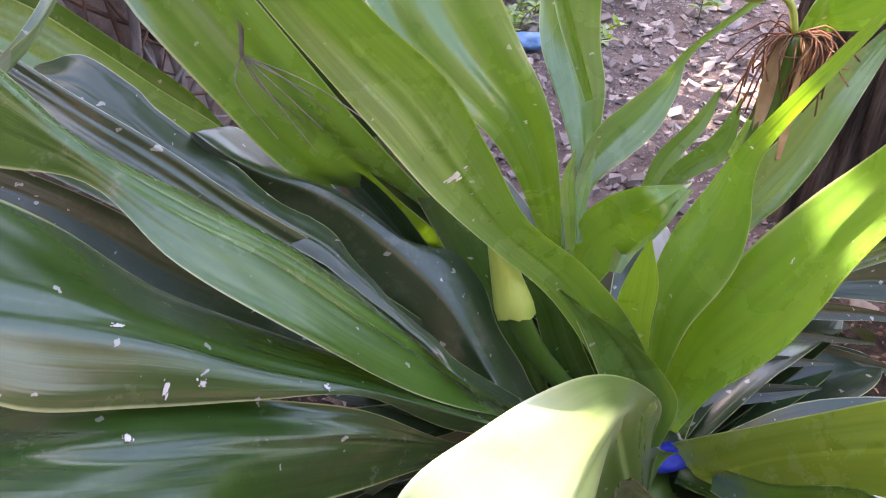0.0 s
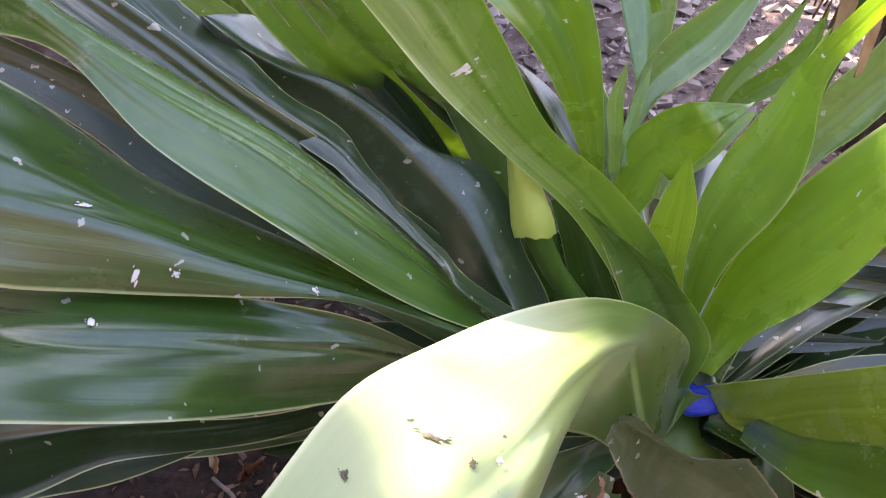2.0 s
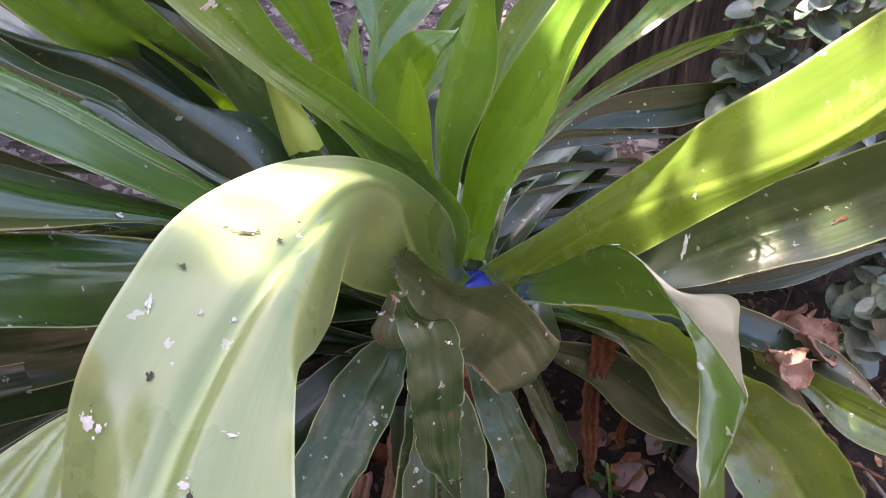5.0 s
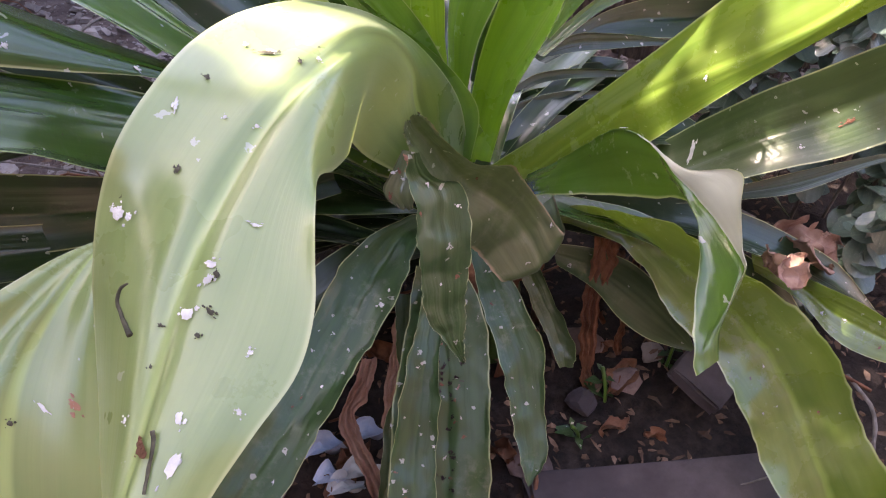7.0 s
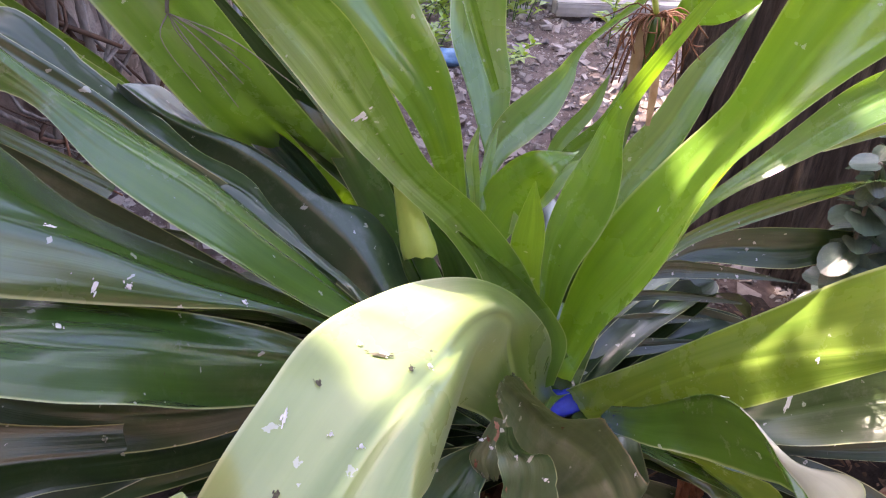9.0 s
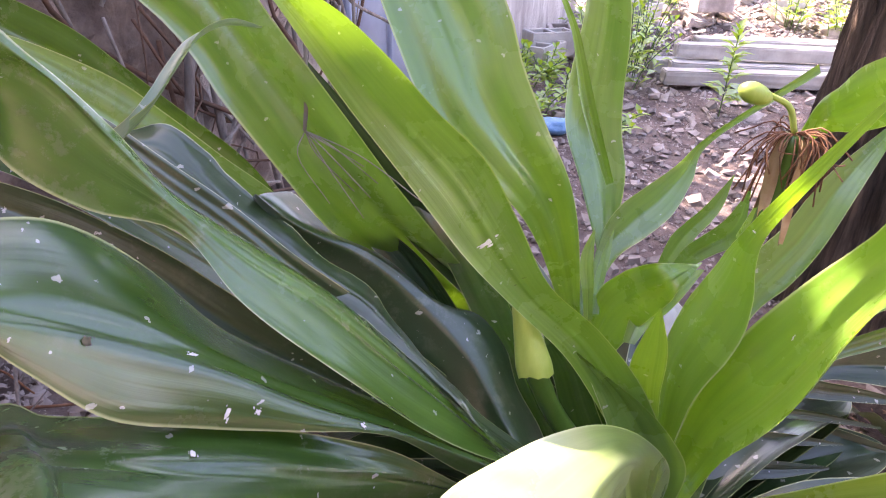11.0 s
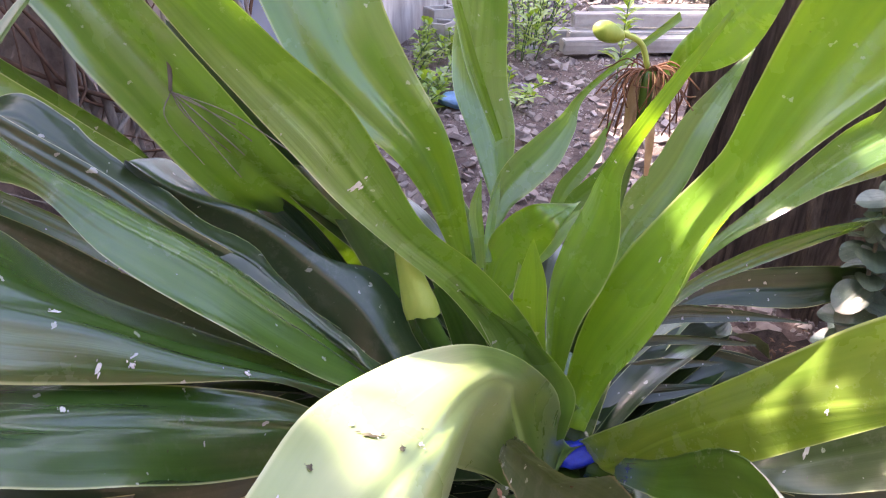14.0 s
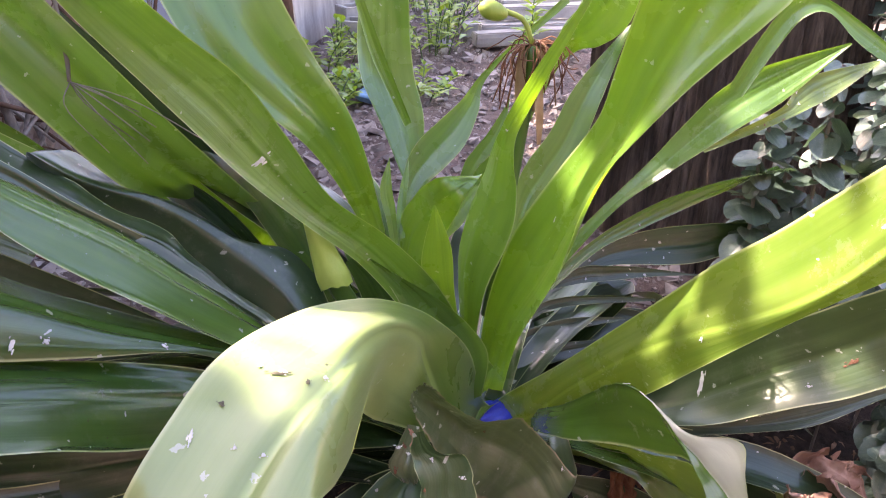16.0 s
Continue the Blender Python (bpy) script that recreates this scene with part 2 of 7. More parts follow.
M_BLOCK = plain("cream_breeze_block", (0.50, 0.38, 0.25), (0.64, 0.52, 0.37), 12, 0.9, 0.004, c3=(0.33, 0.22, 0.13))
M_GATE = plain("pale_blue_paint", (0.38, 0.47, 0.66), (0.50, 0.58, 0.76), 3, 0.45, 0.001, spec=0.5, c3=(0.62, 0.68, 0.80))
M_RUST = plain("rusty_iron", (0.09, 0.05, 0.035), (0.18, 0.10, 0.07), 25, 0.8, 0.002)
M_BARK = plain("furrowed_bark", (0.085, 0.062, 0.050), (0.30, 0.215, 0.165), 18, 0.92, 0.06, 30, stretch=(2.6, 2.6, 0.3), c3=(0.035, 0.027, 0.023))
M_BAG = plain("blue_plastic", (0.005, 0.02, 0.48), (0.02, 0.07, 0.75), 30, 0.3, 0.004, 40, spec=0.6, c3=(0.01, 0.04, 0.6))
M_BAGFAR = plain("light_blue_plastic", (0.10, 0.32, 0.65), (0.32, 0.56, 0.85), 20, 0.4, 0.004, spec=0.5)
M_WHITE = plain("white_plastic", (0.55, 0.58, 0.62), (0.75, 0.78, 0.82), 30, 0.4, 0.003)
M_TILE = plain("purple_brown_stone", (0.07, 0.055, 0.06), (0.12, 0.10, 0.105), 14, 0.8, 0.004)
M_SPRIG = leaf_material("round_leaf_grey_green", (0.060, 0.110, 0.092), (0.12, 0.175, 0.15), (0.10, 0.20, 0.07), 0.38, 0.15, 0.5, 0.3, 0.3)
M_WEED = leaf_material("weed_leaf", (0.11, 0.22, 0.03), (0.20, 0.34, 0.05), (0.4, 0.6, 0.03), 0.5, 0.35, 0.1, 0.3, 0.0)
M_BUD = plain("bud_green", (0.25, 0.36, 0.05), (0.40, 0.48, 0.12), 25, 0.4, 0.001, stretch=(1, 1, 0.3), spec=0.5, c3=(0.30, 0.42, 0.08))
M_CROWN = leaf_material("tree_leaf", (0.03, 0.07, 0.015), (0.06, 0.12, 0.02), (0.10, 0.2, 0.01), 0.5, 0.15, 0.1, 0.2, 0.0)
M_STALK = plain("green_stalk", (0.045, 0.115, 0.016), (0.085, 0.17, 0.03), 30, 0.35, 0.0006, stretch=(1, 1, 0.3), spec=0.5, c3=(0.06, 0.13, 0.03))
# litter colour, also used for the shade sheet behind the blocks
M_DIRT_SHADE = plain("dark_litter_and_hole_shade", (0.020, 0.015, 0.014), (0.060, 0.043, 0.037), 45, 0.95, 0.012, 90, c3=(0.012, 0.009, 0.009))


# ---- mesh helpers ----
def finish(name, bm, material, smooth=True):
    me = bpy.data.meshes.new(name)
    if smooth:
        for f in bm.faces:
            f.smooth = True
    bm.to_mesh(me)
    bm.free()
    me.materials.append(material)
    return new(name, me)


def part(name, bm, material, parent, label="", smooth=True):
    ob = finish(name, bm, material, smooth)
    ob.parent = parent
    if label:
        tagged(ob, label)
    return ob


def thing(name, loc, label, category, group="", kind=""):
    ob = new(name)
    ob.location = loc
    bpy.context.view_layer.update()
    ob.empty_display_size = 0.05
    return tagged(ob, label, category, group, kind)


def spline(rows, n):
    """Points spread along a Catmull-Rom curve through rows of any width."""
    p = np.array(rows, float)
    p = np.vstack([2 * p[0] - p[1], p, 2 * p[-1] - p[-2]])
    out = []
    for u in np.linspace(0, len(p) - 3 - 1e-6, n):
        i = int(u)
        t = u - i
        a, b, c, d = p[i:i + 4]
        out.append(0.5 * (2 * b + (c - a) * t + (2 * a - 5 * b + 4 * c - d) * t * t + (3 * b - a - 3 * c + d) * t ** 3))
    return np.array(out)


def blade(rows, cup=0.10, wave=0.0, ragged=0.0, n=44, m=18, seed=0, curl_l=0.0, pleat=0.0, folds=3, torn=0.0, roll=1.0):
    """A strap leaf: rows of a place on its rib and the half width across it, or of the ways from the rib to either margin."""
    rng = random.Random(seed)
    ph, ph2 = rng.uniform(0, 6.3), rng.uniform(0, 6.3)
    margin = (rng.choice([-1, 1, 1]), rng.choice([-1, 1, 1]))
    s = spline(rows, n)
    c, h = s[:, :3], s[:, 3:6]
    keel = np.zeros_like(h)
    if s.shape[1] == 9:
        h, keel = (s[:, 6:] - s[:, 3:6]) / 2, (s[:, 6:] + s[:, 3:6]) / 2
        cup = 0.0
    tan = np.gradient(c, axis=0)
    nor = np.cross(h, tan)
    size = np.linalg.norm(nor, axis=1, keepdims=True)
    nor = nor / np.maximum(size, 1e-9)
    if nor[n // 2][2] < 0:
        nor = -nor
    length = np.r_[0, np.cumsum(np.linalg.norm(np.diff(c, axis=0), axis=1))]
    bm = bmesh.new()
    layer = bm.loops.layers.uv.new("UVMap")
    grid, tex = [], []
    for i in range(n):
        w = 2 * np.linalg.norm(h[i])
        line, tl = [], []
        for j in range(m + 1):
            u = -1 + 2 * j / m
            lift = cup * w * (u * u - 0.45) - 0.032 * w * math.exp(-(u / 0.1) ** 2)
            lift += wave * w * abs(u) ** 2.5 * math.sin(length[i] * 34 + ph + (1.3 if u > 0 else 0))
            lift += 0.012 * w * math.sin(length[i] * 21 + 4 * u + ph2)
            lift += roll * 0.028 * w * max(0, (abs(u) - 0.86) / 0.14) * margin[u > 0] * (0.7 + 0.6 * math.sin(length[i] * 13 + ph))
            lift += curl_l * w * max(0, -u) ** 4
            lift += pleat * w * math.cos(u * math.pi * folds + ph * 0.3 + length[i] * 2) * (1 - u ** 4)
            uu = u
            if ragged and abs(u) > 0.9:
                uu = u * (1 - ragged * rng.random())
            if torn and i > n * 0.8 and abs(u) > 0.8:
                uu = u * (1 - 0.35 * torn * rng.random())
            bow = (math.sqrt(uu * uu + 0.04) - 0.2) / 0.8198
            q = c[i] + h[i] * uu + keel[i] * bow + nor[i] * lift
            if torn and i >= n - 2:
                q = q - tan[i] * (rng.uniform(0, 5) * torn * (1 + math.sin(7 * u + ph)))
            line.append(bm.verts.new(q))
            tl.append((0.5 + 0.5 * u, length[i]))
        grid.append(line)
        tex.append(tl)
    for i in range(n - 1):
        for j in range(m):
            ids = ((i, j), (i, j + 1), (i + 1, j + 1), (i + 1, j))
            f = bm.faces.new([grid[a][b] for a, b in ids])
            for lp, (a, b) in zip(f.loops, ids):
                lp[layer].uv = tex[a][b]
    return bm


def crumple(bm, amount, scale, seed):
    """Pushes the points of a thin sheet about, as dry leaves shrivel."""
    for v in bm.verts:
        p = v.co * scale + Vector((seed * 3.1, seed * 1.7, 0))
        v.co += Vector((noise.noise(p), noise.noise(p + Vector((9, 0, 0))), noise.noise(p + Vector((0, 9, 0))))) * amount
        q = p * 2.7
        v.co += Vector((noise.noise(q), noise.noise(q + Vector((9, 0, 0))), noise.noise(q + Vector((0, 9, 0))))) * amount * 0.4
    return bm


def tube(points, radii, sides=8, bm=None, jitter=0.0, seed=0):
    """A tapering round stem through points."""
    rng = random.Random(seed)
    own = bm is None
    bm = bm or bmesh.new()
    pts = [Vector(p) for p in points]
    rings = []
    for i, p in enumerate(pts):
        d = (pts[min(i + 1, len(pts) - 1)] - pts[max(i - 1, 0)]).normalized()
        a = d.orthogonal().normalized() if i == 0 else (rings_a - d * rings_a.dot(d)).normalized()
        rings_a = a
        b = d.cross(a)
        r = radii[i] if isinstance(radii, (list, tuple)) else radii
        rings.append([bm.verts.new(p + (a * math.cos(k * math.tau / sides) + b * math.sin(k * math.tau / sides)) * r * (1 + jitter * rng.uniform(-1, 1))) for k in range(sides)])
    for x, y in zip(rings, rings[1:]):
        for k in range(sides):
            bm.faces.new((x[k], x[(k + 1) % sides], y[(k + 1) % sides], y[k]))
    bm.faces.new(rings[0][::-1])
    bm.faces.new(rings[-1])
    return bm


def curve_pts(points, n=16):
    return [tuple(p) for p in spline(points, n)]


def box(bm, size, m, bevel=0.0, rough=0.0, seed=0, cuts=0):
    """A block with worn edges, added to bm."""
    tmp = bmesh.new()
    bmesh.ops.create_cube(tmp, size=1)
    bmesh.ops.scale(tmp, vec=size, verts=tmp.verts)
    if cuts:
        bmesh.ops.subdivide_edges(tmp, edges=tmp.edges, cuts=cuts, use_grid_fill=True)
    if bevel:
        bmesh.ops.bevel(tmp, geom=tmp.edges[:] if not cuts else [e for e in tmp.edges if e.calc_face_angle(0) > 0.5], offset=bevel, segments=2, affect="EDGES")
    rng = random.Random(seed)
    if rough:
        for v in tmp.verts:
            v.co += Vector((rng.uniform(-1, 1), rng.uniform(-1, 1), rng.uniform(-1, 1))) * rough
    tmp.transform(m)
    me = bpy.data.meshes.new("tmp")
    tmp.to_mesh(me)
    tmp.free()
    bm.from_mesh(me)
    bpy.data.meshes.remove(me)
    return bm


def stone_mesh(size, seed, flat=0.6):
    rng = random.Random(seed)
    bm = bmesh.new()
    bmesh.ops.create_icosphere(bm, subdivisions=2, radius=1)
    cuts = [(Vector((rng.uniform(-1, 1), rng.uniform(-1, 1), rng.uniform(-1, 1))).normalized(), rng.uniform(0.45, 0.85)) for _ in range(7)]
    for v in bm.verts:
        for nrm, d in cuts:
            over = v.co.dot(nrm) - d
            if over > 0:
                v.co -= nrm * over
        v.co += Vector((rng.uniform(-1, 1), rng.uniform(-1, 1), rng.uniform(-1, 1))) * 0.03
    bmesh.ops.scale(bm, vec=(size * rng.uniform(0.8, 1.4), size * rng.uniform(0.7, 1.1), size * flat), verts=bm.verts)
    return bm


# ---- ground ----
def ground_height(x, y):
    far = max(0.0, y - 6.2)
    z = 0.035 * noise.noise(Vector((x * 1.3, y * 1.3, 0))) + 0.02 * noise.noise(Vector((x * 5, y * 5, 3)))
    pile = min(1.6, far * 0.26) * (1 / (1 + math.exp(-(x - 1.2) * 1.6)))
    return z - 0.03 + pile * (0.8 + 0.4 * noise.noise(Vector((x * 0.7, y * 0.7, 7))))


def make_ground():
    bm = bmesh.new()
    xs = np.concatenate([[-400, -60, -14, -8], np.arange(-5, 8.01, 0.14), [10, 14, 22, 60, 400]])
    ys = np.concatenate([[-400, -60, -12, -5], np.arange(-2.5, 12.01, 0.14), [14, 20, 60, 400]])
    grid = [[bm.verts.new((x, y, ground_height(x, y) if -6 < x < 9 and -4 < y < 13 else (0.0 if y < 12 else -0.5))) for x in xs] for y in ys]
    for a, b in zip(grid, grid[1:]):
        for j in range(len(xs) - 1):
            bm.faces.new((a[j], a[j + 1], b[j + 1], b[j]))
    tagged(finish("ground", bm, M_SOIL), "stony pinkish-brown bare soil strewn with rubble", "ground", kind="structure")


make_ground()


def make_gravel():
    """Small stones lying all over the yard."""
    rng = random.Random(5)
    base = []
    for k in range(6):
        bm = bmesh.new()
        bmesh.ops.create_cube(bm, size=1.5)
        bmesh.ops.triangulate(bm, faces=bm.faces)
        for v in bm.verts:
            v.co = v.co * rng.uniform(0.5, 1.1)
            v.co.y *= rng.uniform(0.6, 1.0)
            v.co.z *= 0.5
            v.co.x *= 1.0 + 0.12 * k
        base.append((np.array([v.co[:] for v in bm.verts]), [[v.index for v in f.verts] for f in bm.faces]))
        bm.free()
    verts, faces = [], []
    off = 0
    for k in range(34000):
        y = 0.6 + 8.8 * rng.random() ** 1.3
        x = rng.uniform(-0.9 + 0.38 * (y - 2.2), 1.2 + 0.75 * y)
        r = 0.003 + 0.008 * rng.random() + 0.045 * rng.random() ** 12 + (0.03 * rng.random() ** 2 if y > 5.5 else 0)
        v, f = base[k % 6]
        q = Euler((rng.uniform(-0.6, 0.6), rng.uniform(-0.6, 0.6), rng.uniform(0, 6.3))).to_matrix()
        w = (v * r) @ np.array(q).T + np.array([x, y, ground_height(x, y) + r * 0.25])
        verts.extend(w.tolist())
        faces.extend([[i + off for i in t] for t in f])
        off += len(v)
    me = bpy.data.meshes.new("gravel")
    me.from_pydata(verts, [], faces)
    me.materials.append(M_STONE)
    tagged(new("gravel", me), "pale pinkish-grey gravel and stone chips on bare soil", "gravel", kind="stuff")


make_gravel()

# ---- boundary wall along the yard ----
WALL0, WALLD = Vector((-0.97, 2.27, 0)), Vector((0.379, 0.925, 0)).normalized()
WALLN = Vector((WALLD.y, -WALLD.x, 0))
WALL_TURN = math.atan2(WALLD.y, WALLD.x)


def on_wall(s, z, out=0.0):
    return WALL0 + WALLD * s + WALLN * out + Vector((0, 0, z))


def wall_matrix(s, z, out=0.0):
    return Matrix.Translation(on_wall(s, z, out)) @ Matrix.Rotation(WALL_TURN, 4, "Z")


def rough_panel(name, s0, s1, z0, z1, thick, material, label, amount, step=0.07):
    """An uneven masonry panel with thickness, front face displaced."""
    bm = bmesh.new()
    ns, nz = max(2, int((s1 - s0) / step)), max(2, int((z1 - z0) / step))
    front = [[bm.verts.new(on_wall(s0 + (s1 - s0) * i / ns, z0 + (z1 - z0) * j / nz, amount * (noise.noise(Vector((i * 0.35, j * 0.35, s0))) + 0.6 * noise.noise(Vector((i * 1.1, j * 1.1, 9)))))) for i in range(ns + 1)] for j in range(nz + 1)]
    back = [[bm.verts.new(on_wall(s0 + (s1 - s0) * i / ns, z0 + (z1 - z0) * j / nz, -thick)) for i in (0, ns)] for j in (0, nz)]
    for a, b in zip(front, front[1:]):
        for i in range(ns):
            bm.faces.new((a[i], a[i + 1], b[i + 1], b[i]))
    bm.faces.new((back[0][0], back[1][0], back[1][1], back[0][1]))
    bm.faces.new([front[j][0] for j in range(nz + 1)] + [back[1][0], back[0][0]])
    bm.faces.new([back[0][1], back[1][1]] + [front[j][ns] for j in range(nz, -1, -1)])
    bm.faces.new(front[nz] + [back[1][1], back[1][0]])
    return tagged(finish(name, bm, material, smooth=False), label, "wall", kind="structure")


rough_panel("wall_plaster", -0.30, 0.62, -0.1, 1.6, 0.2, M_PLASTER, "flaking pinkish-brown plastered wall", 0.05, 0.035)
rough_panel("wall_low", -4.0, -0.32, -0.1, 1.02, 0.2, M_LOWWALL, "low crumbling brown masonry wall under cream blocks", 0.05)
rough_panel("wall_grey", 2.62, 5.3, -0.1, 1.9, 0.2, M_GREYWALL, "stained grey plastered wall beside a gate", 0.012)


def make_lattice():
    """Cream pierced blocks above the low wall: each block a frame round square holes."""
    top = thing("wall_lattice", on_wall(-2.1, 1.03), "cream pierced breeze-block screen with dark square holes", "wall", kind="structure")
    inv = Matrix.Translation(on_wall(-2.1, 1.03)).inverted()
    cell, bar = 0.128, 0.032
    bm = bmesh.new()
    n = 3
    side = n * cell
    for k in range(n + 1):
        box(bm, (side, 0.07, bar), Matrix.Translation((0, 0, k * cell - side / 2)), 0.004, 0.001, k)
        box(bm, (bar, 0.066, side), Matrix.Translation((k * cell - side / 2, 0, 0)), 0.004, 0.001, k + 9)
    me = bpy.data.meshes.new("block")
    bm.to_mesh(me)
    bm.free()
    me.materials.append(M_BLOCK)
    for i in range(7):
        for j in range(2):
            ob = new("block", me)
            ob.parent = top
            ob.matrix_local = inv @ wall_matrix(-0.34 - side / 2 - i * (side + 0.03), 1.05 + side / 2 + j * (side + 0.03), -0.03)


make_lattice()


def make_gate():
    g = thing("metal_gate", on_wall(1.5, 0), "pale blue painted sheet-metal gate, closed, in a rusty frame", "gate")
    inv = Matrix.Translation(on_wall(1.5, 0)).inverted()
    bm = box(bmesh.new(), (1.62, 0.03, 2.1), inv @ wall_matrix(1.47, 1.07, -0.06), 0.004)
    part("sheet", bm, M_GATE, g, "pale blue painted sheet")
    for k in range(4):
        bm = box(bmesh.new(), (0.035, 0.03, 2.1), inv @ wall_matrix(0.80 + k * 0.44, 1.07, -0.03), 0.004)
        part("rib", bm, M_GATE, g)
    bm = box(bmesh.new(), (0.13, 0.14, 2.3), inv @ wall_matrix(2.44, 1.15, -0.03), 0.008, 0.002, 3)
    part("post", bm, M_RUST, g, "dark rusty brown post")
    bm = box(bmesh.new(), (0.07, 0.10, 2.3), inv @ wall_matrix(0.645, 1.15, -0.03), 0.008)
    part("post", bm, M_RUST, g)
    bm = tube(curve_pts([inv @ on_wall(2.05, 0.86, 0.0), inv @ on_wall(2.1, 0.9, 0.05), inv @ on_wall(2.2, 0.9, 0.05), inv @ on_wall(2.25, 0.86, 0.0)], 10), 0.010)
    part("handle", bm, M_RUST, g)


make_gate()

# plain walls that close the yard
bm = box(bmesh.new(), (0.2, 24, 2.0), Matrix.Translation((9.0, 6, 0.9)))
tagged(finish("wall_east", bm, M_GREYWALL, False), "plain far grey yard wall", "wall", kind="structure")
bm = box(bmesh.new(), (26, 0.2, 4.0), Matrix.Translation((2, 15.0, 1.6)))
tagged(finish("wall_north", bm, M_GREYWALL, False), "pale far yard wall behind rubble", "wall", kind="structure")
# added behind the camera, unseen, kept dark to cut low sky light
bm = box(bmesh.new(), (9, 0.2, 3.2), Matrix.Translation((0.5, -2.4, 1.4)))
tagged(finish("wall_south", bm, M_LOWWALL, False), "plain brown wall added out of view to block sky light", "wall", kind="structure")
# dark-coloured sheet added so the block holes read as shade
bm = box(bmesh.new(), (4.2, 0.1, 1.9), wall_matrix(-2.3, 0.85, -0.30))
tagged(finish("shade_sheet_behind_blocks", bm, M_DIRT_SHADE, False), "dark sheet standing in for shade behind the pierced blocks", "wall", kind="structure")


# ---- trunk and its unseen crown ----
def make_tree():
    base = Vector((1.60, 1.52, 0))
    tree = thing("tree", base, "rough-barked old tree with dark furrowed trunk beside the lily", "tree")
    bm = bmesh.new()
    n, m = 110, 280
    rings = []
    for i in range(n + 1):
        z = -0.15 + 3.8 * i / n
        r0 = 0.43 + 0.08 * math.exp(-max(z, 0) * 3.0) - 0.012 * z
        ring = []
        for k in range(m):
            a = k * math.tau / m
            furrow = 0.7 * abs(noise.noise(Vector((math.cos(a) * 7, math.sin(a) * 7, z * 0.8)))) + 0.6 * abs(noise.noise(Vector((math.cos(a) * 19, math.sin(a) * 19, z * 2.2 + 5))))
            r = r0 * (0.90 + 0.30 * furrow)
            ring.append(bm.verts.new((r * math.cos(a) - 0.05 * z, r * math.sin(a) + 0.03 * z, z)))
        rings.append(ring)
    for x, y in zip(rings, rings[1:]):
        for k in range(m):
            bm.faces.new((x[k], x[(k + 1) % m], y[(k + 1) % m], y[k]))
    bm.faces.new(rings[-1])
    part("trunk", bm, M_BARK, tree)
    rng = random.Random(11)
    gaps = [(Vector(g), r) for g, r in SUN_FLECKS]

    def clear(p, more):
        return all((p - g - SUN_TO * (p - g).dot(SUN_TO)).length > r + more for g, r in gaps)

    limbs = 0
    while limbs < 4:
        p0 = Vector((-0.26, 0.1, rng.uniform(2.9, 3.3)))
        p1 = p0 + Vector((rng.uniform(-1.5, -1.0), rng.uniform(-0.5, 0.9), rng.uniform(0.3, 0.6)))
        p2 = p1 + Vector((rng.uniform(-1.8, -1.0), rng.uniform(-0.4, 0.9), rng.uniform(0.0, 0.3)))
        pts = curve_pts([p0, p1, p2], 8)
        if not all(clear(base + Vector(q), 0.12) for q in curve_pts([p0, p1, p2], 60)):
            continue
        limbs += 1
        part("limb", tube(pts, [0.11, 0.10, 0.09, 0.08, 0.07, 0.05, 0.04, 0.02], 7), M_BARK, tree)
    # crown lobes out of view, set along the sun to shade lily and yard
    verts, faces = [], []
    made = 0
    while made < 25400:
        lobe = made % 13 < 7
        p = Vector((rng.gauss(0, 1), rng.gauss(0, 1), rng.gauss(0, 0.6)))
        if p.length > 1.7:
            continue
        # extra clump added to block stray sun on the bent leaf
        if made >= 25000:
            p = Vector((-0.02, -0.395, 0.862)) + SUN_TO * (4.0 + 0.2 * p.z) + p * 0.09
        # extra lobe added over the far yard for its shade
        elif made >= 19000:
            p = Vector((-2.0 + p.x * 1.3, 6.3 + p.y * 0.8, 4.0 + p.z * 0.5))
        elif lobe:
            p = Vector((-2.9 + p.x * 1.3, 0.6 + p.y * 1.0, 3.85 + p.z * 0.45))
        else:
            p = Vector((-2.9 + p.x * 1.5, 3.3 + p.y * 1.1, 4.0 + p.z * 0.5))
        size = rng.uniform(0.10, 0.19)
        if not clear(p, size * 0.35):
            made += 1
            continue
        q = Euler((rng.uniform(-0.7, 0.7), rng.uniform(-0.7, 0.7), rng.uniform(0, 6.3))).to_matrix()
        shape = [(-0.5, 0, 0), (-0.15, -0.24, 0.04), (0.25, -0.2, 0.03), (0.6, 0, -0.05), (0.25, 0.2, 0.03), (-0.15, 0.24, 0.04)]
        k = len(verts)
        verts += [tuple(p - base + q @ Vector(s) * size) for s in shape]
        faces.append(tuple(range(k, k + 6)))
        made += 1
    me = bpy.data.meshes.new("crown")
    me.from_pydata(verts, [], faces)
    me.uv_layers.new(name="UVMap")
    me.materials.append(M_CROWN)
    crown = new("crown", me)
    crown.parent = tree
    tagged(crown, "dense green leafy crown, unseen overhead, shaped to shade lily and yard", kind="stuff")


# sun lines along which crown leaves are left out, to light chosen spots
SUN_FLECKS = [((0.528, -0.183, 0.871), 0.01), ((0.548, -0.216, 0.921), 0.055), ((0.567, -0.247, 0.971), 0.055), ((0.397, 0.007, 0.835), 0.01), ((0.415, 0.003, 0.887), 0.01), ((0.42, 0.123, 0.858), 0.01), ((0.08, -0.204, 0.874), 0.01), ((0.042, -0.256, 0.893), 0.012), ((0.007, -0.292, 0.891), 0.01), ((0.86, 0.3, 0.95), 0.03), ((1.16, 1.35, 1.45), 0.18), ((1.14, 1.35, 1.75), 0.25)]
make_tree()

# ---- the lily ----
CROWN = (0.31, 0.12, 0.0)
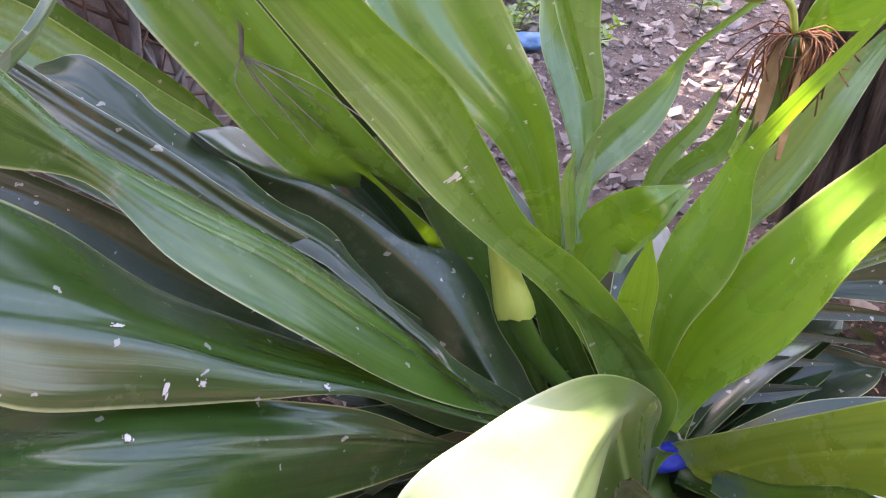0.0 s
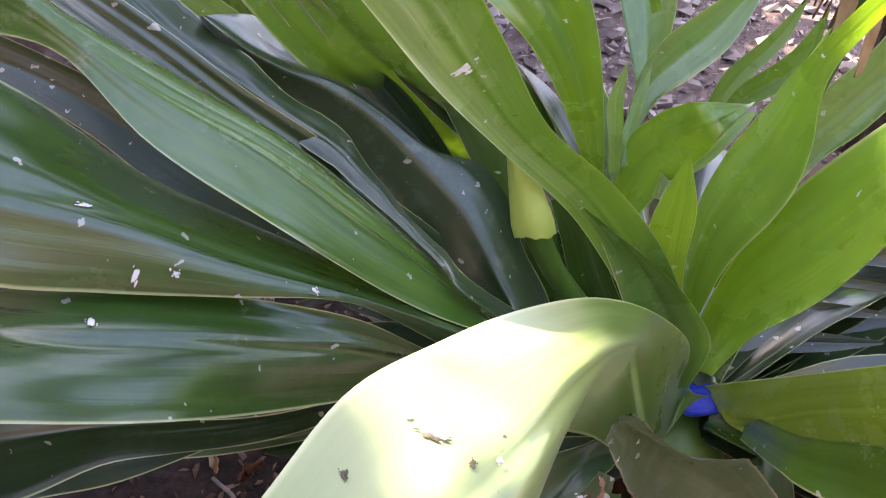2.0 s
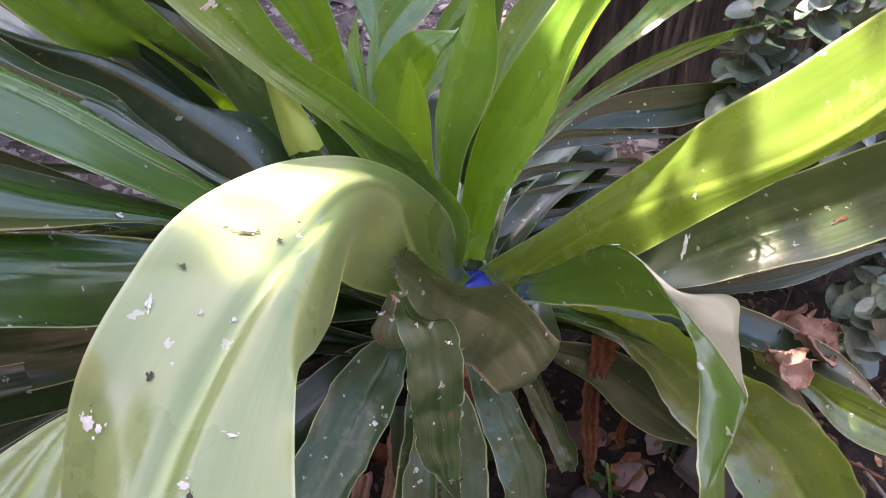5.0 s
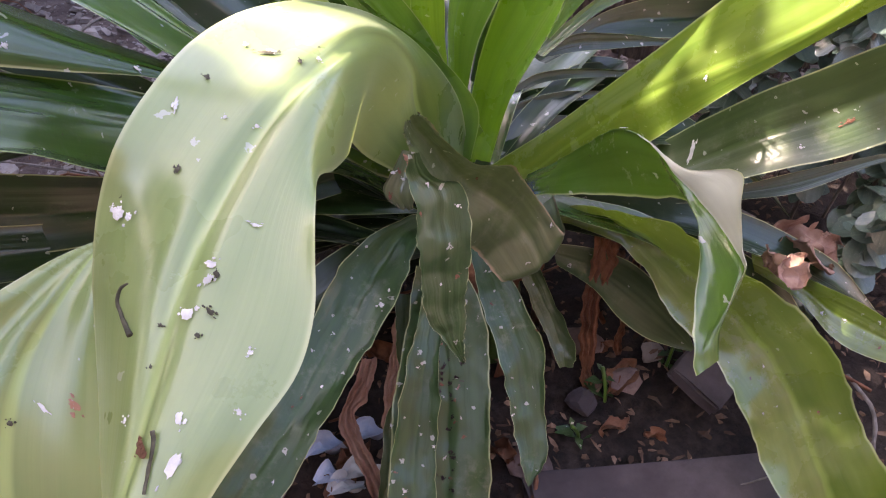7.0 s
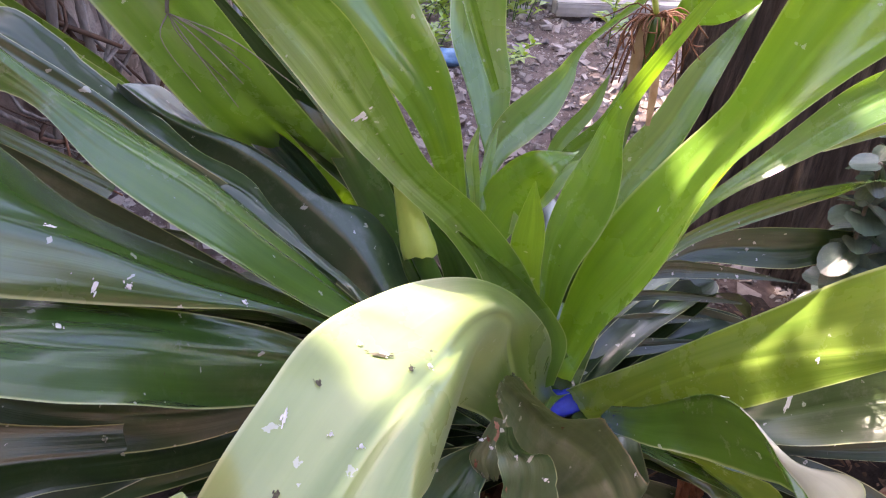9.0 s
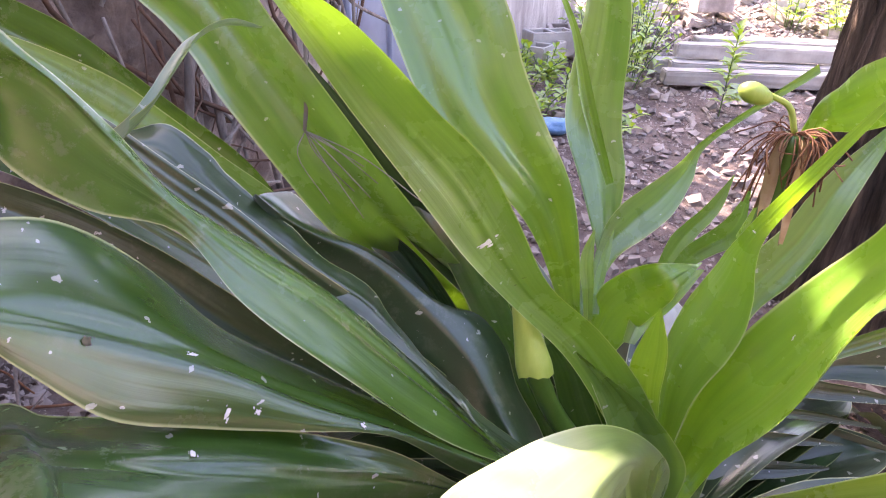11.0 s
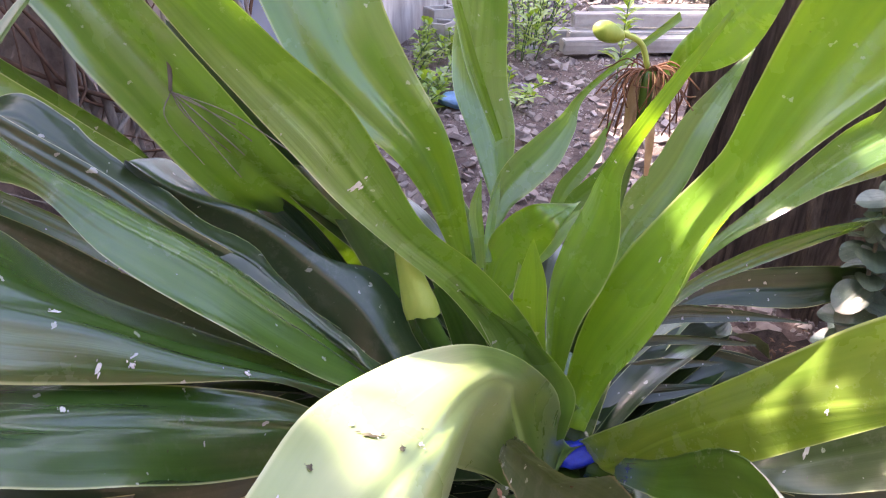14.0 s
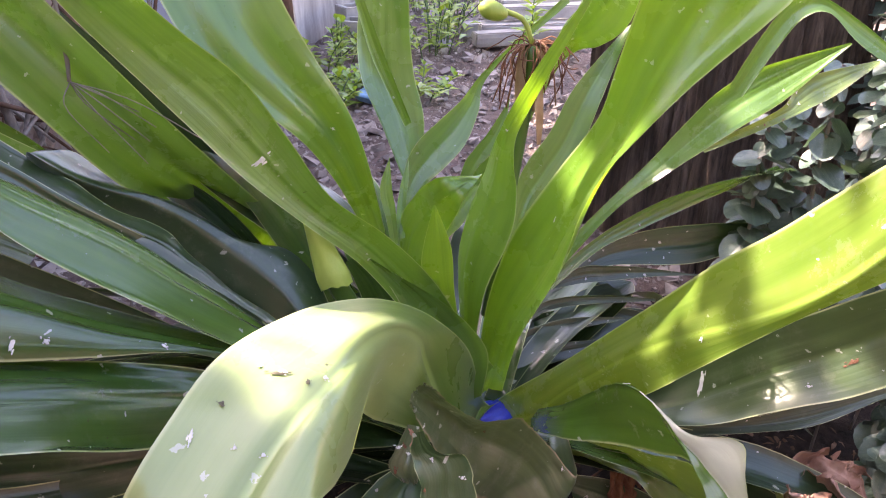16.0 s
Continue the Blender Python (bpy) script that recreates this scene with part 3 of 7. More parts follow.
lily = thing("crinum_lily", CROWN, "large green crinum lily with broad strap leaves in bare soil", "plant")
lily_behind = thing("crinum_lily", (0.32, 0.62, 0.0), "smaller crinum lily with upright green leaves behind the large one", "plant")
leaf_seed = 0


def rel(p, plant=lily):
    return tuple(Vector(p) - Vector(plant.location))


def leaf(rows, material, plant=lily, label="", flap=None, dry=0.0, **shape):
    global leaf_seed
    leaf_seed += 1
    base = Vector(plant.location)
    rows = [(r[0] - base.x, r[1] - base.y, r[2] - base.z, *r[3:]) for r in rows]
    bm = blade(rows, seed=leaf_seed, **shape)
    ob = part("leaf", crumple(bm, dry, 38, leaf_seed) if dry else bm, material, plant, label)
    if flap:
        other, lo, hi = flap
        ob.data.materials.append(other)
        count, wide = len(ob.data.polygons), shape.get("m", 18)
        for f in ob.data.polygons:
            if lo < f.index / count < hi and f.index % wide >= wide // 2:
                f.material_index = len(ob.data.materials) - 1
    return ob


M_SCRAP = plain("pale_blue_plastic", (0.35, 0.45, 0.65), (0.55, 0.62, 0.75), 40, 0.35, 0.002, spec=0.5)
M_PINK = plain("pinkish_stone", (0.14, 0.095, 0.09), (0.25, 0.18, 0.165), 30, 0.9, 0.004)
M_PINKSPOT = plain("dead_leaf_patch", (0.42, 0.19, 0.12), (0.55, 0.30, 0.20), 80, 0.7, 0.0005)
M_DROP = plain("dried_dropping", (0.62, 0.62, 0.58), (0.78, 0.78, 0.75), 150, 0.8, 0.0005, c3=(0.45, 0.44, 0.40))
M_MARK = plain("dark_mark", (0.05, 0.045, 0.03), (0.16, 0.15, 0.10), 150, 0.8, 0.0005)

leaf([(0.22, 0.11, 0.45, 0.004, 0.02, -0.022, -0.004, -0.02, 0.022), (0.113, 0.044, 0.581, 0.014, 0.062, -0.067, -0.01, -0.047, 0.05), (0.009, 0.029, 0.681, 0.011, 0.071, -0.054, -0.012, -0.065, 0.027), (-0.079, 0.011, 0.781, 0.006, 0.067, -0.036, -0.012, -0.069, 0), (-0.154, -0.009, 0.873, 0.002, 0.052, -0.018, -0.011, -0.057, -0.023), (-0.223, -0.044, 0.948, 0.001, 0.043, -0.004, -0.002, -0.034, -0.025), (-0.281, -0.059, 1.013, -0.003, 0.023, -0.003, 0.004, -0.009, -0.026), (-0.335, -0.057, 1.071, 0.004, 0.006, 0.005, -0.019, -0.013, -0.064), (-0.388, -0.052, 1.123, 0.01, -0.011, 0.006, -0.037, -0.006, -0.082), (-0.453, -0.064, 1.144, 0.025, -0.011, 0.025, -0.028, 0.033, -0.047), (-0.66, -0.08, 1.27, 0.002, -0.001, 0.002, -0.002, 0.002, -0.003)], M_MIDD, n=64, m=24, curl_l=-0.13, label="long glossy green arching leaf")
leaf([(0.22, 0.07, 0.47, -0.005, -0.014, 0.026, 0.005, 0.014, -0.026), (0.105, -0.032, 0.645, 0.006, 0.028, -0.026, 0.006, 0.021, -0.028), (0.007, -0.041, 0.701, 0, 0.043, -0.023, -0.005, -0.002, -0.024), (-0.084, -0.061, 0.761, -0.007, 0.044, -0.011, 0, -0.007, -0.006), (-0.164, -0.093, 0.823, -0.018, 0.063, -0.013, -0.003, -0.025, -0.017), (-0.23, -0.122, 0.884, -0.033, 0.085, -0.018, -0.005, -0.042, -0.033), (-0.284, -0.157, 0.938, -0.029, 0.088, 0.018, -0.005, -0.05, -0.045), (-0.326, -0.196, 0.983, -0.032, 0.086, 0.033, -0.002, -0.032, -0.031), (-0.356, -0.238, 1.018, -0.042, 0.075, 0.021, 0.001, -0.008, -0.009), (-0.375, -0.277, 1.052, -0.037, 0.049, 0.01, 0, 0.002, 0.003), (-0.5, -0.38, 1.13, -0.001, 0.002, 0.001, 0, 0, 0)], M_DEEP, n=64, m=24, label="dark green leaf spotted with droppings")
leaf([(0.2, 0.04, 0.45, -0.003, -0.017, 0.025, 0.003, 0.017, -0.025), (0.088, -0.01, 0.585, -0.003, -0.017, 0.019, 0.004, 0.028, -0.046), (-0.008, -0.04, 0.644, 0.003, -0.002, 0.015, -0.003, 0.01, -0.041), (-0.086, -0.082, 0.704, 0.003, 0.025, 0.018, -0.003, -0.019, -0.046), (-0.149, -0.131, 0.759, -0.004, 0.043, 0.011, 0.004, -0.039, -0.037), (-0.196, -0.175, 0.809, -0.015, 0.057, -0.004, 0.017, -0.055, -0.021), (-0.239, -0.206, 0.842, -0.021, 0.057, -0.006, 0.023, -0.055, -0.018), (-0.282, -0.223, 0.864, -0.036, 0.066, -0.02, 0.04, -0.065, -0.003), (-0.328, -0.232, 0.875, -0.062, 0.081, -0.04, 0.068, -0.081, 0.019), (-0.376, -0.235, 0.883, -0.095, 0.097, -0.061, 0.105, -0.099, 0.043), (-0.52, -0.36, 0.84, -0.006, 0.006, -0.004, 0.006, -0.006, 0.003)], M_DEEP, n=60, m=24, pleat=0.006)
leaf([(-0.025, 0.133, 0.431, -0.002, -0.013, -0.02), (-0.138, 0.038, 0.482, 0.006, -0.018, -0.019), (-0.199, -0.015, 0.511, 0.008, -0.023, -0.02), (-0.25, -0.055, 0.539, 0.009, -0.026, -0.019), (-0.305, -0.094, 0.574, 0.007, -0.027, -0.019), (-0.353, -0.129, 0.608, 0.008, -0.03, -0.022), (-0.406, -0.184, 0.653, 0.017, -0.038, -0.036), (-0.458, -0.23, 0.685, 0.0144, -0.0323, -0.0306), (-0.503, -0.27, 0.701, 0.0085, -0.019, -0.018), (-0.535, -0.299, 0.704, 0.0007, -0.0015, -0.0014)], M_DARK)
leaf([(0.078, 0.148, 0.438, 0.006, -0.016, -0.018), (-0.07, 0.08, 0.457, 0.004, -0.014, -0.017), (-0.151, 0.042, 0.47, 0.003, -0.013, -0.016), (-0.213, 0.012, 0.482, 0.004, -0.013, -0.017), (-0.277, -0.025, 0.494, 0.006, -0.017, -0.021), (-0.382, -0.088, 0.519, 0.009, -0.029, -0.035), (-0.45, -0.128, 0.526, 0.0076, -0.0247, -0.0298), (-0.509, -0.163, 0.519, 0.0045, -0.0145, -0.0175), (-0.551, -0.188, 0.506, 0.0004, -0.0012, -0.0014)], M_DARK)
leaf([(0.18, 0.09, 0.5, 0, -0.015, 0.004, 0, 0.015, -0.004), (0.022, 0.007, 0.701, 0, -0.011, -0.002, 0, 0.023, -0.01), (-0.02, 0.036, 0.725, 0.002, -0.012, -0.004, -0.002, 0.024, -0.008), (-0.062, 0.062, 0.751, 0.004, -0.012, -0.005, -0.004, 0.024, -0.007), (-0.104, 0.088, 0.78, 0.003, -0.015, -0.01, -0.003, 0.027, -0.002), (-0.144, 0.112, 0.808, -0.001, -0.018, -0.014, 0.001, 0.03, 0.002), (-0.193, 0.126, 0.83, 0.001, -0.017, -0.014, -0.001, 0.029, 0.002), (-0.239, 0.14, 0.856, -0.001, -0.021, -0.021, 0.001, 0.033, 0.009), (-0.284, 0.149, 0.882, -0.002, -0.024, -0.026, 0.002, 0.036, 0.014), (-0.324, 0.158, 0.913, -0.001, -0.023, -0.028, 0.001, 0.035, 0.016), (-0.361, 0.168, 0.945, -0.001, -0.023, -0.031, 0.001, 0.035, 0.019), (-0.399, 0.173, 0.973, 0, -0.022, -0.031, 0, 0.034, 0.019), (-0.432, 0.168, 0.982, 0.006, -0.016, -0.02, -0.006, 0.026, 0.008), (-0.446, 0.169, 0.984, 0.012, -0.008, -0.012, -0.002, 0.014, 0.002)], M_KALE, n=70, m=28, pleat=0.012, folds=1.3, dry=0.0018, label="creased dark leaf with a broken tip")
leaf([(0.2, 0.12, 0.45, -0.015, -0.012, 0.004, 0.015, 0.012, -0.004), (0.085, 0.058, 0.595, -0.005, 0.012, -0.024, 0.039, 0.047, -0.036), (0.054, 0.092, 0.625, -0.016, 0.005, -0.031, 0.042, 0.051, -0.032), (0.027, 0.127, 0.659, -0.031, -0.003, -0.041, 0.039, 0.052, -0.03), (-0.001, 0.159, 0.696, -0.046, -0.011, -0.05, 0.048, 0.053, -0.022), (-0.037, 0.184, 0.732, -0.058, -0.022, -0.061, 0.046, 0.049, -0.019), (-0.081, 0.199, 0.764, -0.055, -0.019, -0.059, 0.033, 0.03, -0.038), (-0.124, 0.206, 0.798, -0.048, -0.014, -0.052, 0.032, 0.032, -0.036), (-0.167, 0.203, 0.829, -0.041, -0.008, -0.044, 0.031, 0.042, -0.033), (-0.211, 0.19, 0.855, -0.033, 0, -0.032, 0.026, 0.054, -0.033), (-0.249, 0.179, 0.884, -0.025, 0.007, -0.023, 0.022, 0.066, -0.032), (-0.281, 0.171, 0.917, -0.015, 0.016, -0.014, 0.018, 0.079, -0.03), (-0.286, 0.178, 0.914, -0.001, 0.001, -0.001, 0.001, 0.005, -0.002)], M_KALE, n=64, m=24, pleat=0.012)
leaf([(0.3, 0.12, 0.5, -0.014, 0.002, -0.021, 0.014, -0.002, 0.021), (0.248, 0.095, 0.582, -0.021, -0.004, -0.02, 0.016, -0.01, 0.034), (0.192, 0.095, 0.685, -0.024, -0.006, -0.019, 0.019, -0.008, 0.032), (0.129, 0.083, 0.778, -0.021, -0.009, -0.013, 0.017, -0.006, 0.025), (0.06, 0.059, 0.857, -0.019, -0.014, -0.008, 0.017, -0.003, 0.019), (0.01, 0.036, 0.938, -0.026, -0.02, -0.013, 0.025, 0.003, 0.023), (-0.031, 0.017, 1.01, -0.028, -0.02, -0.017, 0.028, 0.002, 0.025), (-0.075, 0.002, 1.066, -0.023, -0.011, -0.017, 0.025, -0.008, 0.024), (-0.113, -0.013, 1.118, -0.021, -0.002, -0.017, 0.024, -0.017, 0.022), (-0.149, -0.021, 1.163, -0.015, -0.003, -0.011, 0.019, -0.016, 0.016), (-0.188, -0.019, 1.198, -0.006, -0.004, -0.003, 0.011, -0.015, 0.006), (-0.227, -0.013, 1.232, -0.001, -0.003, 0, 0.008, -0.016, 0.002), (-0.243, -0.011, 1.246, 0, 0, 0, 0, -0.001, 0)], M_MID, n=64, m=24, pleat=0.012, folds=1.6)
leaf([(0.184, 0.392, 0.552, 0.008, -0.022, -0.003), (0.137, 0.316, 0.737, 0.022, -0.004, 0.005), (0.109, 0.269, 0.836, 0.029, 0.01, 0.011), (0.078, 0.236, 0.91, 0.035, 0.019, 0.016), (0.033, 0.217, 0.975, 0.044, 0.022, 0.022), (-0.014, 0.225, 1.04, 0.056, 0.02, 0.029), (-0.063, 0.277, 1.14, 0.063, 0.011, 0.028), (-0.206, 0.401, 1.369, 0.046, -0.002, -0.002), (-0.261, 0.451, 1.451, 0.0391, -0.0017, -0.0017), (-0.309, 0.495, 1.503, 0.023, -0.001, -0.001), (-0.343, 0.527, 1.529, 0.0018, -0.0001, -0.0001)], M_MID, cup=0.10, pleat=0.045, folds=2)
leaf([(0.092, 0.416, 0.487, 0.029, -0.009, 0.019), (-0.036, 0.306, 0.701, 0.051, -0.018, 0.017), (-0.108, 0.243, 0.812, 0.058, -0.016, 0.022), (-0.165, 0.208, 0.899, 0.056, -0.013, 0.03), (-0.221, 0.202, 0.984, 0.051, -0.013, 0.038), (-0.288, 0.221, 1.066, 0.042, -0.015, 0.048), (-0.377, 0.266, 1.157, 0.032, -0.013, 0.055), (-0.573, 0.323, 1.284, 0.02, 0.003, 0.052), (-0.649, 0.35, 1.332, 0.017, 0.0026, 0.0442), (-0.716, 0.374, 1.358, 0.01, 0.0015, 0.026), (-0.764, 0.391, 1.368, 0.0008, 0.0001, 0.0021)], M_MID, cup=0.08, pleat=0.035, folds=2)
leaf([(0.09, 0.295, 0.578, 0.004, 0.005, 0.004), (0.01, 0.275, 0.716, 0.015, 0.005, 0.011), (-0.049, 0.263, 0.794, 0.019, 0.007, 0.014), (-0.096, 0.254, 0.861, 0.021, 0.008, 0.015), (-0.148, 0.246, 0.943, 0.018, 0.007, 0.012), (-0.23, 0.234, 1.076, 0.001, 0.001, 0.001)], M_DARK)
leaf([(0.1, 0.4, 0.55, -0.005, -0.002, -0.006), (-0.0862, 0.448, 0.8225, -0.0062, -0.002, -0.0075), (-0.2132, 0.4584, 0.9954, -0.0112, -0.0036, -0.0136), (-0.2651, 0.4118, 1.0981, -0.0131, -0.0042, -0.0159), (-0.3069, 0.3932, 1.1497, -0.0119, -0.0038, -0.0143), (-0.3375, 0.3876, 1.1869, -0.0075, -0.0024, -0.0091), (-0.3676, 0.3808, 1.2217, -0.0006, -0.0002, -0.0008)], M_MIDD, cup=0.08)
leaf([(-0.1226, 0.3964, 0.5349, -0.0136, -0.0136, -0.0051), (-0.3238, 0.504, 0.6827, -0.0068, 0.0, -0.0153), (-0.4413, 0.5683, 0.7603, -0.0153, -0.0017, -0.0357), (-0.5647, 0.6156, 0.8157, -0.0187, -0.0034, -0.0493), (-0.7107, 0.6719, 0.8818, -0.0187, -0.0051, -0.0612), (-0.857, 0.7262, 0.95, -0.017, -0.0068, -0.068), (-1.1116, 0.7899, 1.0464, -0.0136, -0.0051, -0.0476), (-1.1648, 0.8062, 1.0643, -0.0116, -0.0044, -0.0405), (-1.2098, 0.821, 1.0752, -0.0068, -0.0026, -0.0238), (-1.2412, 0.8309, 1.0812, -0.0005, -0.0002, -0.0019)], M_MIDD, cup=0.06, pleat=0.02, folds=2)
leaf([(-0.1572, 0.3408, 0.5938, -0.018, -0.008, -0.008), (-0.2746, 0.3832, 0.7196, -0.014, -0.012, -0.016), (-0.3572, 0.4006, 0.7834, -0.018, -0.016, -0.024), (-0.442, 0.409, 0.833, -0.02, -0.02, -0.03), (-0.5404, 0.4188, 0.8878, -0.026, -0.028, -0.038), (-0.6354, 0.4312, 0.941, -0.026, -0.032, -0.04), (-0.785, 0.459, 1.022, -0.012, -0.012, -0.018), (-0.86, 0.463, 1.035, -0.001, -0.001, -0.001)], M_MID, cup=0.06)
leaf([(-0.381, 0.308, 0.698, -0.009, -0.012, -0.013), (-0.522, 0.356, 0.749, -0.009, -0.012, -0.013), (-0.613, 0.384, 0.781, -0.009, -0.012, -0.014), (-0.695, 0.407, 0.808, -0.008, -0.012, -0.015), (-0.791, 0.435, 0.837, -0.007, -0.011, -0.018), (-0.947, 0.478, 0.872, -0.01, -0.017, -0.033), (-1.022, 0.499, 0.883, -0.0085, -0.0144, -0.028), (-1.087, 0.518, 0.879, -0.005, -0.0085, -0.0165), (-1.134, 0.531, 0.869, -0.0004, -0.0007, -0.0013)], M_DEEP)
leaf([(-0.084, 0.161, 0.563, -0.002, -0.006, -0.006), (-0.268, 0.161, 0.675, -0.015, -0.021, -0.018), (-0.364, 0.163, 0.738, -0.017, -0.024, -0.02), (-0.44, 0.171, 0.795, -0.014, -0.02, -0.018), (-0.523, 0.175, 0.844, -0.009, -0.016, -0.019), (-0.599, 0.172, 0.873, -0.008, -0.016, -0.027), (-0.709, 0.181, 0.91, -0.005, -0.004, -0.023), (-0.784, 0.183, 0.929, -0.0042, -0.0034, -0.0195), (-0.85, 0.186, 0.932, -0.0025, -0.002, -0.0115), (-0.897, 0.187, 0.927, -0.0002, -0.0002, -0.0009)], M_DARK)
leaf([(0.319, 0.175, 0.403, 0.028, 0.011, -0.014), (0.332, 0.135, 0.586, 0.017, -0.032, -0.014), (0.356, 0.102, 0.692, 0.008, -0.058, -0.015), (0.376, 0.089, 0.749, 0.001, -0.066, -0.016), (0.396, 0.08, 0.805, -0.007, -0.066, -0.015), (0.41, 0.073, 0.848, -0.012, -0.063, -0.012), (0.428, 0.061, 0.897, -0.012, -0.055, -0.01), (0.445, 0.046, 0.942, -0.002, -0.048, -0.009), (0.468, 0.024, 1.018, 0.024, -0.039, -0.013), (0.51, -0.015, 1.134, 0.061, -0.032, -0.023), (0.541, -0.044, 1.215, 0.0518, -0.0272, -0.0195), (0.568, -0.069, 1.269, 0.0305, -0.016, -0.0115), (0.587, -0.087, 1.298, 0.0024, -0.0013, -0.0009)], M_FRESH, cup=0.14, pleat=0.015)
leaf([(0.46, 0.277, 0.591, 0.01, -0.008, -0.004), (0.567, 0.286, 0.703, 0.003, -0.01, -0.004), (0.636, 0.281, 0.767, 0.005, -0.015, -0.009), (0.69, 0.271, 0.824, 0.009, -0.02, -0.016), (0.742, 0.255, 0.881, 0.012, -0.024, -0.022), (0.791, 0.23, 0.927, 0.012, -0.02, -0.021), (0.868, 0.183, 0.996, 0.001, -0.001, -0.001)], M_MID)
leaf([(0.386, 0.318, 0.803, 0.009, 0.018, -0.023), (0.505, 0.458, 0.915, 0.009, 0.014, -0.024), (0.548, 0.49, 0.953, 0.013, 0.002, -0.027), (0.563, 0.459, 0.976, 0.021, -0.011, -0.032), (0.555, 0.367, 1.03, 0.028, -0.02, -0.03), (0.495, 0.148, 1.137, 0.006, -0.007, -0.014), (0.486, 0.106, 1.154, 0.0051, -0.0059, -0.0119), (0.478, 0.07, 1.161, 0.003, -0.0035, -0.007), (0.472, 0.043, 1.161, 0.0002, -0.0003, -0.0006)], M_FRESH, plant=lily_behind)
leaf([(0.377, 0.279, 0.61, 0.009, -0.003, 0.001), (0.418, 0.317, 0.708, 0.018, -0.012, -0.013), (0.452, 0.33, 0.757, 0.026, -0.016, -0.016), (0.493, 0.344, 0.81, 0.024, -0.014, -0.013), (0.538, 0.368, 0.887, 0.02, -0.012, -0.009), (0.616, 0.403, 0.99, 0.002, -0.005, 0.005)], M_MID, plant=lily_behind)
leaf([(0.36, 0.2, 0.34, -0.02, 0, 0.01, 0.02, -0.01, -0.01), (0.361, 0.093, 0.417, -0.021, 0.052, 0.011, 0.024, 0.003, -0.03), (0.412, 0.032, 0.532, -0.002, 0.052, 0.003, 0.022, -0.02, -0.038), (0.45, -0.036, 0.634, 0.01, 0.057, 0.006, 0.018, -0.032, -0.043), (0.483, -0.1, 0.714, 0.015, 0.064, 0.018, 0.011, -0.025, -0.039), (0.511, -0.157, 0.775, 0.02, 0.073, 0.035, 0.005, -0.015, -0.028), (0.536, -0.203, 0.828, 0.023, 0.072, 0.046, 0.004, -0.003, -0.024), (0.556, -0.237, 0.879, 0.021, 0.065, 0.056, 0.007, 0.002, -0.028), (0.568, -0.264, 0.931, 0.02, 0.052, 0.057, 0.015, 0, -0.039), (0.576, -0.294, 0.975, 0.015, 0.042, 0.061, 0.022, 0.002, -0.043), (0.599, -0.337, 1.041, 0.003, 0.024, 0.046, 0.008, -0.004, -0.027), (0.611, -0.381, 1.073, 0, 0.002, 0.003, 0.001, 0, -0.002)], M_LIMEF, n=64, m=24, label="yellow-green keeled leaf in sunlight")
leaf([(0.431, 0.137, 0.376, -0.022, -0.047, 0.031), (0.567, 0.086, 0.415, -0.024, -0.056, 0.009), (0.629, 0.06, 0.445, -0.02, -0.06, -0.008), (0.67, 0.038, 0.479, -0.014, -0.06, -0.02), (0.704, 0.011, 0.52, -0.007, -0.056, -0.028), (0.742, -0.013, 0.556, 0.003, -0.052, -0.036), (0.79, -0.037, 0.59, 0.015, -0.045, -0.045), (0.862, -0.075, 0.654, 0.025, -0.033, -0.053), (0.934, -0.112, 0.703, 0.0213, -0.028, -0.045), (0.997, -0.145, 0.729, 0.0125, -0.0165, -0.0265), (1.042, -0.168, 0.738, 0.001, -0.0013, -0.0021)], M_GREY, cup=0.1)
leaf([(0.438, 0.104, 0.38, -0.001, -0.006, -0.006), (0.578, 0.053, 0.394, -0.002, -0.008, -0.008), (0.666, 0.024, 0.407, -0.001, -0.009, -0.008), (0.74, 0.002, 0.421, 0, -0.01, -0.008), (0.822, -0.015, 0.442, 0.001, -0.014, -0.01), (0.938, -0.023, 0.474, 0.001, -0.006, -0.005), (0.984, -0.029, 0.482, 0.0008, -0.0051, -0.0042), (1.024, -0.034, 0.48, 0.0005, -0.003, -0.0025), (1.053, -0.038, 0.475, 0, -0.0002, -0.0002)], M_DARK)
leaf([(0.246, 0.111, 0.614, 0.007, -0.004, 0.002), (0.228, 0.104, 0.681, 0.016, -0.003, 0.003), (0.22, 0.096, 0.716, 0.021, -0.002, 0.003), (0.216, 0.089, 0.747, 0.022, -0.002, 0.002), (0.214, 0.082, 0.784, 0.017, -0.001, 0.001), (0.209, 0.07, 0.845, 0.001, 0, 0)], M_FRESH, cup=0.15)
leaf([(0.273, 0.138, 0.55, 0.006, -0.02, 0.005), (0.28, 0.165, 0.67, 0.01, -0.048, 0), (0.299, 0.165, 0.748, 0.014, -0.056, -0.003), (0.312, 0.161, 0.792, 0.015, -0.05, -0.004), (0.32, 0.156, 0.835, 0.013, -0.036, -0.004), (0.321, 0.152, 0.867, 0.011, -0.022, -0.004), (0.326, 0.145, 0.904, 0.009, -0.008, -0.005), (0.339, 0.137, 0.941, 0.011, 0.001, -0.007), (0.37, 0.125, 1.006, 0.01, 0.004, -0.007), (0.421, 0.112, 1.101, 0.002, -0.001, -0.002)], M_FRESH, cup=0.12)
leaf([(0.21, 0.353, 0.578, 0.016, -0.037, 0.006), (0.225, 0.341, 0.653, 0.022, -0.035, -0.019), (0.243, 0.304, 0.711, 0.021, -0.024, -0.026), (0.255, 0.266, 0.753, 0.02, -0.014, -0.026), (0.275, 0.25, 0.781, 0.015, -0.006, -0.02), (0.334, 0.304, 0.778, -0.001, -0.006, 0.005)], M_FRESH)
